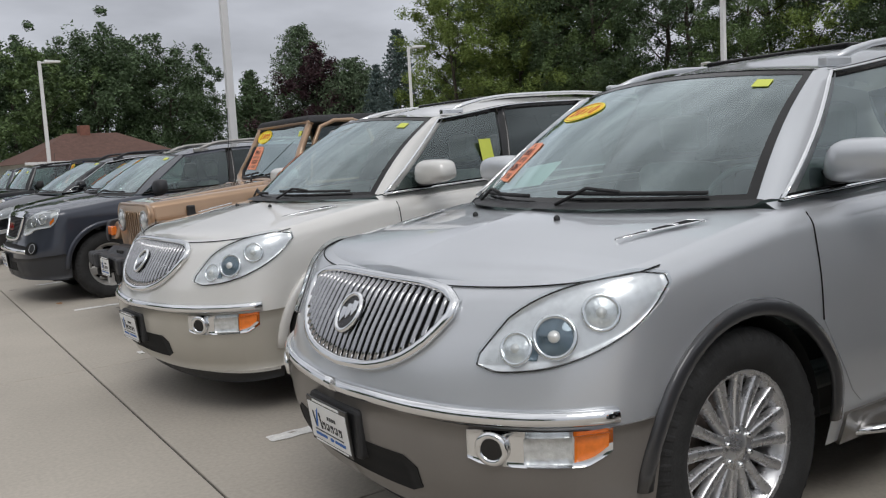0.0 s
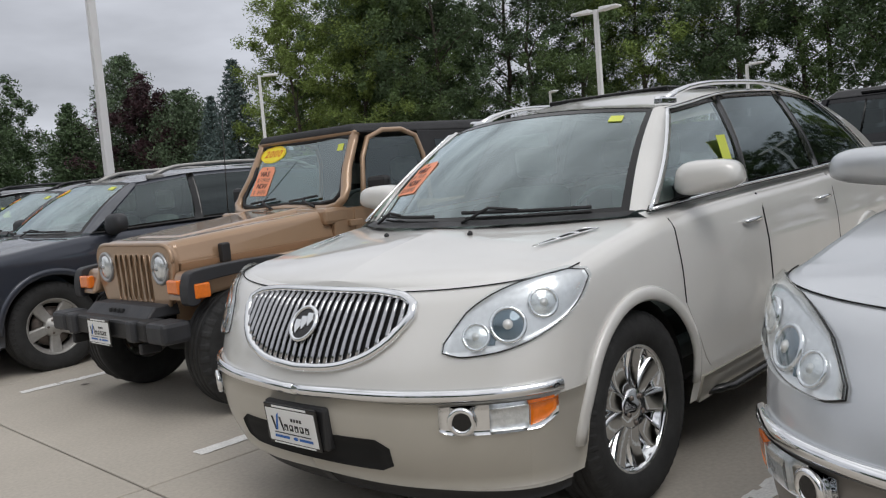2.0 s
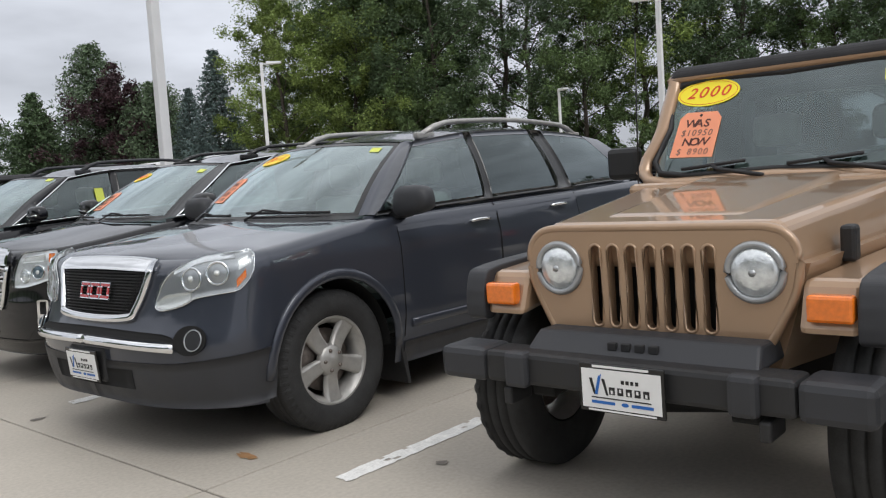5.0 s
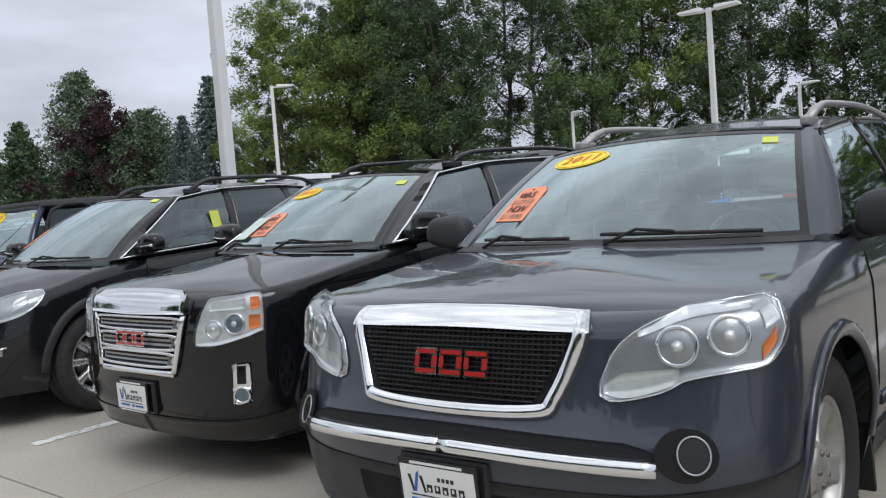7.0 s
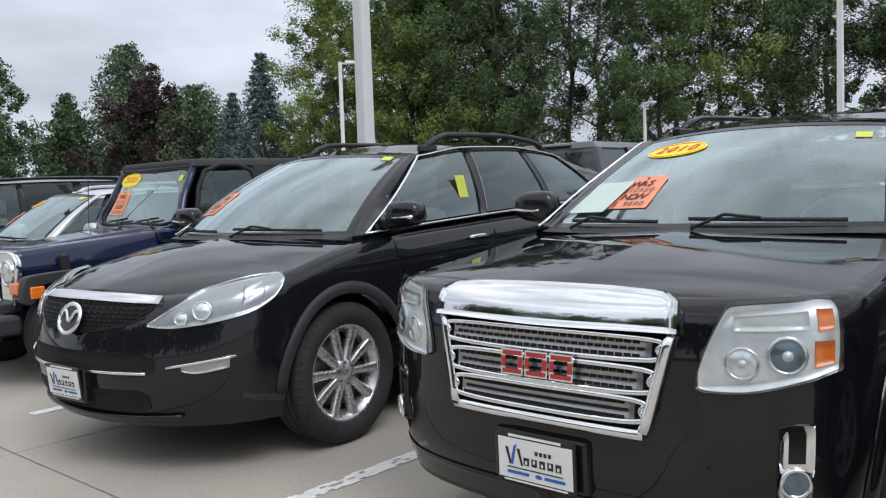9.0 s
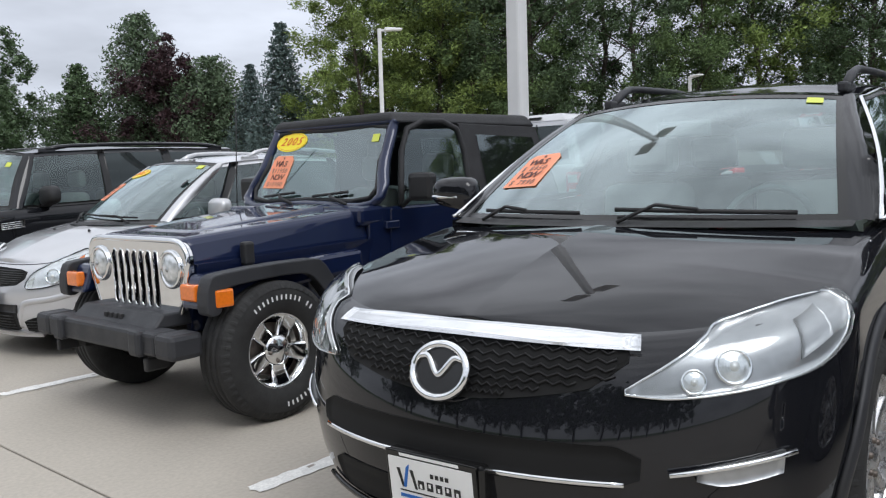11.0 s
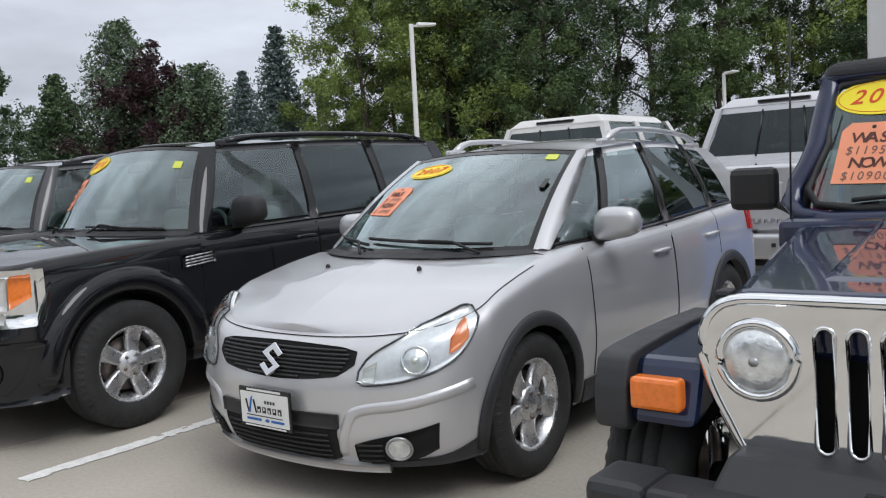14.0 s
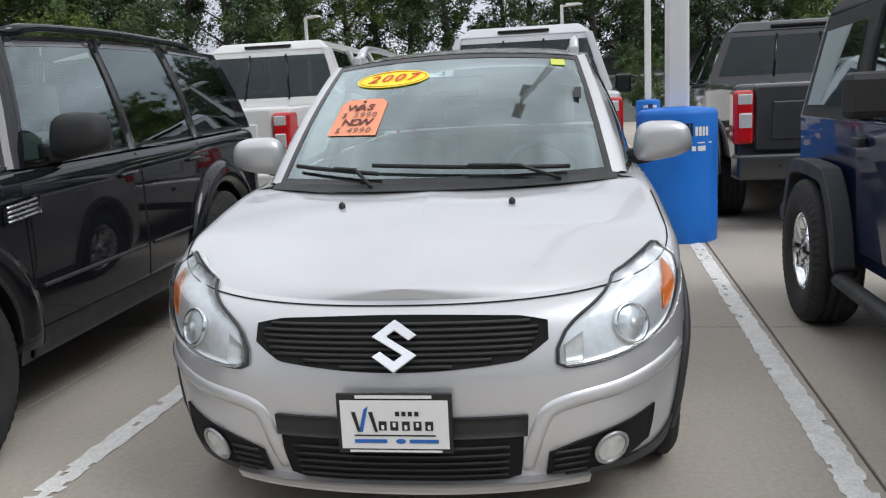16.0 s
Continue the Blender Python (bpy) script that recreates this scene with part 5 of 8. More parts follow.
def enclave(name, x, y, yaw, paintm, lower, label, year, seed, wheel_style, spokes, rim_mat, prices, moon=True, tag_at=(0.72, 0.46), show_year=True, tone=None):
    car = begin_car(name, x, y, yaw, label)
    s = dict(length=5.12, half=1.0, fd=0.62, fp=2.3, rd=0.55, r=0.395, arch=0.455, axles=(0.985, 4.005), tuck=0.155,
             front=[(0.15, 0.20), (0.3, 0.09), (0.45, 0.03), (0.58, 0.02), (0.68, 0.045), (0.8, 0.10), (0.9, 0.165), (1.05, 0.26)],
             side=[(0.2, 0.09), (0.4, 0.03), (0.62, 0.0), (0.88, 0.008), (1.05, 0.03), (1.25, 0.06)],
             rear=[(0.2, 0.15), (0.5, 0.0), (0.9, 0.05), (1.2, 0.14)],
             top=[(0, 0.985), (0.12, 1.0), (0.35, 1.025), (0.62, 1.045), (0.95, 1.095), (1.3, 1.14), (2.2, 1.17), (3.0, 1.185), (5.12, 1.24)],
             bottom=[(0, 0.275), (0.3, 0.26), (0.6, 0.27), (1.6, 0.29), (3.5, 0.29), (4.6, 0.32), (5.12, 0.4)],
             hood=[(0.22, 0.992), (0.4, 1.045), (0.6, 1.095), (0.85, 1.14), (1.05, 1.165)], roll=0.075,
             cabin=dict(cowl=0.99, cowl_z=1.165, a_low=1.33, head=1.76, head_z=1.665, a_top=1.90, tail_low=4.95, tail_top=4.42, bulge=0.028, crown=0.06, screen_half=(0.835, 0.665),
                        belt=[(1.0, 1.145), (1.3, 1.16), (2.2, 1.195), (3.2, 1.215), (4.95, 1.27)], rail=[(1.7, 1.60), (1.95, 1.625), (2.6, 1.70), (3.2, 1.71), (3.9, 1.67), (4.42, 1.60)],
                        half_low=[(1.0, 0.85), (1.35, 0.88), (2.0, 0.915), (3.0, 0.93), (4.2, 0.90), (4.95, 0.80)], half_top=[(1.7, 0.67), (1.95, 0.69), (3.0, 0.71), (4.42, 0.64)]),
             windows=[(1.31, 2.20, 1.905, 2.36, "s"), (2.28, 3.20, 2.44, 3.16, "p"), (3.32, 4.50, 3.28, 3.98, "p")], trim=CHROME,
             rim=0.255, spokes=spokes, style=wheel_style, rim_mat=rim_mat, seats=(2.0, 3.0), turn=6.0)
    sk, cb = suv(car, s, paintm)
    side = sk.u_side(0.585)
    # lower bumper and sills in the second colour
    for mir in (0, 1):
        sk.strip("lower_bumper", [(0, 0.285, 0.61), (0.5, 0.275, 0.61), (1.0, 0.28, 0.61), (side - 0.02, 0.29, 0.62)], lower, car, 0.006, 0.012, mir, 20, 6)
        sk.strip("sill", [(sk.u_side(1.515), 0.28, 0.40), (sk.u_side(3.58), 0.28, 0.40)], lower, car, 0.012, 0.018, mir, 20, 4)
        sk.strip("splitter", [(0, 0.18, 0.29), (0.7, 0.18, 0.28), (side - 0.05, 0.21, 0.285)], PLASTIC, car, -0.02, 0.02, mir, 16, 2)
        # chrome blade across the bumper
        sk.bar("bumper_blade", [(u, 0.632 + 0.012 * (u / 1.0)**2 - 0.030 * max(0, 0.25 - u)) for u in np.linspace(0, side - 0.17, 22)], 0.024, CHROME, car, 0.012, False, 0.75, mir)
        # fog lamp pocket
        fl = sk.strip("fog_lamp", [(0.67, 0.515, 0.600), (0.73, 0.500, 0.605), (1.02, 0.505, 0.61), (1.10, 0.545, 0.615)], CHROME, car, 0.012, 0.02, mir, 14, 4)
        sk.strip("fog_lens", [(0.85, 0.516, 0.592), (0.985, 0.518, 0.597)], LAMPGLASS, fl, 0.022, 0.014, mir, 8, 3)
        sk.strip("turn_signal", [(0.99, 0.524, 0.597), (1.04, 0.538, 0.601), (1.085, 0.568, 0.604)], AMBER, fl, 0.022, 0.014, mir, 8, 3)
        m = sk.plane((-1 if mir else 1) * 0.755, 0.555, 0.02)
        put("fog_ring", tube("fog_ring", [m @ Vector((0.042 * math.cos(a), 0.042 * math.sin(a), 0.0)) for a in np.linspace(0, 6.283, 20, endpoint=False)], 0.012, CHROME, True, 1, 6), fl)
        put("fog_bulb", extrude_outline("fog_bulb", oval(0.036, 0.036, 18), 0.006, GLOSSBLACK, m), fl)
    # flat sheet on the skin, its blackness painting the shade of the intake
    sk.strip("air_intake", [(-0.46, 0.37, 0.44), (-0.40, 0.345, 0.47), (0.40, 0.345, 0.47), (0.46, 0.37, 0.44)], SLOTSHADE, car, 0.009, 0.01, 0, 16, 3)
    # oval waterfall grille; its backing sheet has the shade behind the bars as colour
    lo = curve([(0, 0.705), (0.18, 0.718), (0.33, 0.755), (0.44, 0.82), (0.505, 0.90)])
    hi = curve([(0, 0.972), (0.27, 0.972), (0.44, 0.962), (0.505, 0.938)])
    g = sk.strip("grille", [(-0.50, 0.90, 0.938), (-0.42, 0.81, 0.96), (-0.22, 0.73, 0.968), (0, 0.71, 0.97), (0.22, 0.73, 0.968), (0.42, 0.81, 0.96), (0.50, 0.90, 0.938)], SLOTSHADE, car, 0.004, 0.012, 0, 30, 6)
    grille_bars(sk, g, [(-0.465 + 0.93 * k / 24) for k in range(25)], lambda u: lo(u) + 0.01, lambda u: hi(u) - 0.012, 0.0095, DULLCHROME, 0.010, flat=1.4)
    us = np.linspace(-0.505, 0.505, 34)
    sk.bar("grille_surround", [(u, lo(abs(u))) for u in us] + [(u, hi(abs(u))) for u in us[::-1]], 0.019, CHROME, g, 0.012, True, 0.8, 0, "", 8)
    m = sk.plane(0, 0.85, 0.028)
    em = put("emblem", extrude_outline("emblem", oval(0.072, 0.072, 32), 0.012, GLOSSBLACK, m), g)
    put("emblem_ring", tube("emblem_ring", [m @ Vector((0.07 * math.cos(a), 0.07 * math.sin(a), 0.012)) for a in np.linspace(0, 6.283, 32, endpoint=False)], 0.009, CHROME, True, 1, 6), em)
    for k in (-0.03, 0.0, 0.03):
        put("emblem_shield", extrude_outline("emblem_shield", [(k - 0.02, 0.030 + k * 0.5), (k + 0.013, 0.030 + k * 0.5), (k + 0.017, 0.0 + k * 0.5), (k, -0.028 + k * 0.5), (k - 0.018, 0.0 + k * 0.5)], 0.006, CHROME, m @ Matrix.Translation((0, 0, 0.010))), em)
    headlamp(car, sk, [(0.665, 0.78, 0.81), (0.74, 0.765, 0.920), (0.86, 0.775, 0.978), (0.97, 0.80, 1.003), (1.11, 0.855, 1.018), (1.23, 0.92, 1.024), (1.34, 0.99, 1.014)],
             pods=[(0.785, 0.83, 0.046, "clear"), (0.90, 0.865, 0.060, "blue"), (1.04, 0.93, 0.050, "clear")],
             extra=[([(0.81, 0.80, 0.85), (0.86, 0.80, 0.86)], LENSBLUE)])
    # hood edge joint and the three-slot side vents
    sk.bar("hood_joint", [(u, sk.top(float(np.interp(abs(u), sk.s, sk.a[:, 0]))) - 0.012) for u in np.linspace(-1.35, 1.35, 50)], 0.0026, SLOTSHADE, car, 0.003, False, 1, 0, "", 5)
    for sgn in (1, -1):
        def vent_at(q, side, up):
            return tuple(hood_spot(sk, 0.745 + 0.275 * q + 0.012 * side, sgn * (0.685 + 0.085 * q + side * (0.007 + 0.021 * q))) + Vector((0, 0, up)))
        rim = [vent_at(q, -1, 0.010) for q in np.linspace(0, 1, 9)] + [vent_at(q, 1, 0.010) for q in np.linspace(1, 0, 9)]
        vt = put("hood_vent", tube("hood_vent", rim, 0.0035, CHROME, True, 1, 6), car, "chrome-edged hood vent with three dark slots")
        # slots are flat cells coloured as dark as their shaded inside
        for a, b in ((0.06, 0.32), (0.37, 0.64), (0.69, 0.96)):
            cell = [[vent_at(q, e, 0.0125) for q in np.linspace(a, b, 5)] for e in (-0.85, 0, 0.85)]
            put("vent_slot", grid_mesh("vent_slot", cell, SLOTSHADE), vt)
        for q in (0.345, 0.665):
            put("vent_bar", tube("vent_bar", [vent_at(q, e, 0.013) for e in (-0.9, 0, 0.9)], 0.0045, CHROME, False, 1, 5), vt)
        nz = hood_spot(sk, 0.85, sgn * 0.26)
        put("washer_jet", lathe("washer_jet", [(0.012, 0), (0.012, 0.01), (0.004, 0.018), (0, 0.018)], PLASTIC, 10, "z"), car, "", Matrix.Translation(nz))
    arch_lip(sk, car, tone or paintm, 0.030, off=0.006, pad=0.012, flat=0.5)
    doors(car, sk, paintm, [(1.36, 2.32, 0), (2.33, 3.42, 1)], 0.43)
    handles(car, sk, [(2.15, 1.03), (3.20, 1.05)], CHROME)
    mirror(car, 1.60, 0.865, 1.285, paintm, (0.19, 0.30, 0.16))
    cb.roof_rails(car, 2.05, 4.2, CHROME if moon else paintm, 0.09, 0.03, 0.014)
    cb.wipers(car, [(-0.10, -0.80, 0.05, 0.035), (0.75, 0.1, 0.04, 0.03)])
    box_part("sunroof", (2.50, 3.15, -0.40, 0.40, 1.72, 1.770), GLOSSBLACK, car, 0.008)
    windscreen_stickers(car, lambda e, f: cb.screen(e, f), year, seed, tag_at, (0.50, 0.72), (-0.74, 0.86), price=prices, show=show_year)
    if show_year:
        sl = frame_at(cb.screen(0.42, 0.22), cb.screen(0.38, 0.22) - cb.screen(0.46, 0.22), cb.screen(0.42, 0.26) - cb.screen(0.42, 0.18), -0.03)
        put("paper_slip", extrude_outline("paper_slip", rect(0.40, 0.15), 0.001, PAPER, sl @ Matrix.Rotation(radians(6), 4, "Z")), car, "pale paper lying inside the windscreen")
    p = cb.flank(2.08, 2.22, 0.42, -1, 0.01)
    put("window_sticker", extrude_outline("window_sticker", rect(0.10, 0.15), 0.002, LIME, frame_at(p, (1, 0, 0), (0, 0.25, 1), 0.004)), car, "lime yellow slip in the driver's window")
    dealer_plate(car, sk.plane(0, 0.49, 0.03))
    box_part("plate_bracket", (0.0, 0.07, -0.19, 0.19, 0.405, 0.575), PLASTIC, car, 0.015)
    for o in (-1, 1):
        put("running_board", tube("running_board", [(1.62, o * 0.93, 0.30), (1.75, o * 1.0, 0.30), (3.4, o * 1.0, 0.30), (3.52, o * 0.93, 0.30)], 0.03, GLOSSBLACK if moon else CHROME, False, 0.6, 8, [(0, 0, 1)] * 4), car)
        sk.strip("tail_lamp", [(sk.u_side(4.75), 0.95, 1.12), (sk.end - 0.6, 0.92, 1.10)], REDLENS, car, 0.012, 0.02, o > 0, 10, 4)
    return car


def gmc_big(x, y, yaw):
    car = begin_car("suv", x, y, yaw, "dark slate-blue large SUV with a black mesh grille, front row")
    s = dict(length=5.1, half=0.985, fd=0.55, fp=2.5, rd=0.5, r=0.392, arch=0.465, axles=(0.965, 3.985), tuck=0.165,
             front=[(0.15, 0.18), (0.3, 0.09), (0.45, 0.05), (0.6, 0.04), (0.7, 0.09), (0.85, 0.14), (0.98, 0.17), (1.1, 0.24)],
             side=[(0.2, 0.08), (0.4, 0.03), (0.62, 0.0), (0.95, 0.005), (1.08, 0.03), (1.25, 0.06)],
             rear=[(0.2, 0.12), (0.5, 0.0), (0.9, 0.04), (1.2, 0.12)],
             top=[(0, 1.02), (0.12, 1.025), (0.35, 1.04), (0.6, 1.06), (1.0, 1.11), (1.35, 1.145), (2.4, 1.175), (5.1, 1.235)],
             bottom=[(0, 0.29), (0.6, 0.27), (1.6, 0.28), (3.5, 0.28), (4.6, 0.32), (5.1, 0.40)],
             hood=[(0.17, 1.025), (0.35, 1.075), (0.6, 1.115), (0.9, 1.15), (1.1, 1.17)], roll=0.06,
             cabin=dict(cowl=1.10, cowl_z=1.165, a_low=1.36, head=1.82, head_z=1.63, a_top=1.96, tail_low=4.95, tail_top=4.45, bulge=0.025, crown=0.055, screen_half=(0.85, 0.66),
                        belt=[(1.2, 1.15), (1.5, 1.165), (2.4, 1.195), (4.95, 1.26)], rail=[(1.75, 1.565), (2.0, 1.60), (2.6, 1.665), (3.2, 1.68), (3.9, 1.655), (4.45, 1.60)],
                        half_low=[(1.2, 0.90), (1.5, 0.915), (3.2, 0.92), (4.95, 0.84)], half_top=[(1.75, 0.67), (2.0, 0.69), (3.2, 0.70), (4.45, 0.66)]),
             windows=[(1.375, 2.42, 1.975, 2.50, "s"), (2.52, 3.34, 2.58, 3.28, "p"), (3.56, 4.55, 3.48, 4.15, "p")],
             rim=0.242, spokes=5, style="five", rim_mat=ALLOY_MATT, seats=(2.1, 3.1), turn=18.0)
    sk, cb = suv(car, s, SLATE)
    side = sk.u_side(0.56)
    for mir in (0, 1):
        sk.strip("lower_bumper", [(0, 0.30, 0.52), (0.6, 0.285, 0.52), (1.0, 0.285, 0.55), (side - 0.03, 0.295, 0.57)], GREYPLAST, car, 0.006, 0.012, mir, 20, 5)
        sk.bar("bumper_blade", [(u, 0.615 - 0.015 * (u / 0.7)**2) for u in np.linspace(0, 0.70, 16)], 0.026, CHROME, car, 0.018, False, 0.7, mir)
        sk.strip("sill", [(sk.u_side(1.50), 0.27, 0.40), (sk.u_side(3.56), 0.27, 0.40)], GREYPLAST, car, 0.010, 0.016, mir, 16, 3)
        m = sk.plane((-1 if mir else 1) * 0.78, 0.635, 0.006)
        fg = put("fog_lamp", extrude_outline("fog_lamp", oval(0.088, 0.075, 28), 0.006, SLOTSHADE, m), car)
        put("fog_ring", tube("fog_ring", [m @ Vector((0.02 + 0.045 * math.cos(a), 0.052 * math.sin(a), 0.01)) for a in np.linspace(0, 6.283, 22, endpoint=False)], 0.0032, BEZEL, True, 1, 6), fg)
        put("fog_lens", extrude_outline("fog_lens", [(p[0] + 0.02, p[1]) for p in oval(0.04, 0.047, 20)], 0.004, GLOSSBLACK, m @ Matrix.Translation((0, 0, 0.006))), fg)
    # slot and intake are closed sheets with their inner shade as colour
    sk.strip("bumper_slot", [(-0.72, 0.615, 0.63), (-0.6, 0.63, 0.665), (0, 0.64, 0.68), (0.6, 0.63, 0.665), (0.72, 0.615, 0.63)], SLOTSHADE, car, 0.004, 0.008, 0, 24, 3)
    sk.strip("air_intake", [(-0.40, 0.38, 0.48), (0.40, 0.38, 0.48)], SLOTSHADE, car, 0.009, 0.008, 0, 12, 3)
    # mesh grille with chrome surround
    g = sk.strip("grille", [(-0.425, 0.93, 0.98), (-0.33, 0.755, 0.985), (0, 0.745, 0.985), (0.33, 0.755, 0.985), (0.425, 0.93, 0.98)], SLOTSHADE, car, 0.006, 0.012, 0, 24, 5, straight=True)
    for k in range(15):
        z = 0.76 + 0.0155 * k
        half = 0.31 + 0.10 * min(max((z - 0.76) / 0.17, 0), 1)
        sk.bar("mesh_bar", [(u, z) for u in np.linspace(-half, half, 14)], 0.0038, MESHDARK, g, 0.012, False, 1, 0, "", 4)
    for k in range(40):
        u = -0.40 + 0.80 * k / 39
        lo = 0.76 if abs(u) < 0.32 else 0.76 + (abs(u) - 0.32) * 1.6
        sk.bar("mesh_bar", [(u, z) for z in np.linspace(lo, 0.98, 5)], 0.0035, MESHDARK, g, 0.009, False, 1, 0, "", 4)
    sk.bar("grille_surround", smooth_path([(-0.455, 0.975), (-0.44, 0.92), (-0.375, 0.775), (-0.32, 0.735), (0, 0.722), (0.32, 0.735), (0.375, 0.775), (0.44, 0.92), (0.455, 0.975)], 5), 0.025, CHROME, g, 0.012, False, 0.7, 0, "", 8)
    sk.strip("grille_top", [(-0.485, 0.965, 1.015), (0, 0.972, 1.03), (0.485, 0.965, 1.015)], CHROME, g, 0.020, 0.025, 0, 20, 4)
    m = sk.plane(0, 0.862, 0.02)
    badge_bars(g, m, 0.30, 0.085)
    headlamp(car, sk, [(0.520, 0.79, 0.83), (0.560, 0.775, 0.92), (0.630, 0.785, 0.975), (0.710, 0.805, 1.005), (0.770, 0.835, 1.02), (0.910, 0.855, 1.04), (1.010, 0.865, 1.05), (1.100, 0.93, 1.05), (1.150, 1.03, 1.048)], back=BEZEL,
             pods=[(0.745, 0.93, 0.055, "grey"), (0.900, 0.955, 0.055, "grey")],
             extra=[([(0.530, 0.795, 0.82), (0.590, 0.785, 0.855), (0.750, 0.825, 0.87)], FROST), ([(1.010, 0.88, 0.92), (1.070, 0.93, 0.97)], AMBER), ([(1.025, 0.965, 1.015), (1.100, 0.99, 1.03)], FROST),
                    ([(0.630, 0.955, 0.972), (0.810, 1.005, 1.03), (1.010, 1.02, 1.045)], REFLECTOR)], rim=CHROME)
    arch_lip(sk, car, SLATE, 0.030, off=0.004, pad=0.015, flat=0.5)
    doors(car, sk, SLATE, [(1.50, 2.50, 0), (2.51, 3.56, 1)], 0.43)
    for x0, x1 in ((1.56, 2.46), (2.55, 3.40)):
        for mir in (0, 1):
            sk.bar("side_moulding", [(sk.u_side(q), 0.505) for q in np.linspace(x0, x1, 10)], 0.028, SLATE, car, 0.006, False, 0.45, mir)
    handles(car, sk, [(2.30, 1.06), (3.28, 1.10)], CHROME)
    mirror(car, 1.55, 0.915, 1.235, GREYPLAST, (0.16, 0.27, 0.19))
    cb.roof_rails(car, 2.2, 4.2, ALLOY_MATT, 0.10, 0.055, 0.018)
    cb.wipers(car, [(-0.05, -0.78, 0.05, 0.03), (0.75, 0.12, 0.04, 0.03)])
    windscreen_stickers(car, lambda e, f: cb.screen(e, f), "2011", 3, (0.70, 0.38), (0.50, 0.81), (-0.78, 0.86), price=("$12950", "$11890"))
    dealer_plate(car, sk.plane(0.0, 0.49, 0.03))
    box_part("plate_bracket", (0.03, 0.10, -0.18, 0.18, 0.40, 0.58), PLASTIC, car, 0.015)
    for o in (-1, 1):
        sk.strip("tail_lamp", [(sk.u_side(4.72), 0.95, 1.15), (sk.end - 0.62, 0.92, 1.14)], REDLENS, car, 0.012, 0.02, o > 0, 10, 4)
        hexa("mud_flap", [(1.52, o * 0.72, 0.14), (1.545, o * 0.72, 0.14), (1.545, o * 0.95, 0.14), (1.52, o * 0.95, 0.14)], [(1.46, o * 0.72, 0.42), (1.50, o * 0.72, 0.42), (1.50, o * 0.95, 0.42), (1.46, o * 0.95, 0.42)], PLASTIC, car, 0.004)


def badge_bars(parent, m, w, h):
    """Three block shapes in red with chrome edges, as plain forms."""
    for k in range(3):
        cx = (k - 1) * w * 0.34
        t = h * 0.23
        ww = w * 0.30
        forms = [rect(ww, t, cx, h * 0.38), rect(ww, t, cx, -h * 0.38), rect(t, h * 0.56, cx - ww / 2 + t / 2, 0), rect(t, h * 0.56, cx + ww / 2 - t / 2, 0)]
        for i, f in enumerate(forms):
            put("badge_stroke", extrude_outline("badge_stroke", [(px * 1.05 - cx * 0.05, py * 1.08) for px, py in f], 0.010, CHROME, m @ Matrix.Translation((0, 0, 0.0002 * i))), parent)
            big = [(cx2, cy2) for cx2, cy2 in f]
            mx, my = sum(p[0] for p in big) / 4, sum(p[1] for p in big) / 4
            put("badge_face", extrude_outline("badge_face", [(mx + (px - mx) * 0.86, my + (py - my) * 0.78) for px, py in big], 0.004, REDBADGE, m @ Matrix.Translation((0, 0, 0.0095 + 0.0002 * i))), parent)


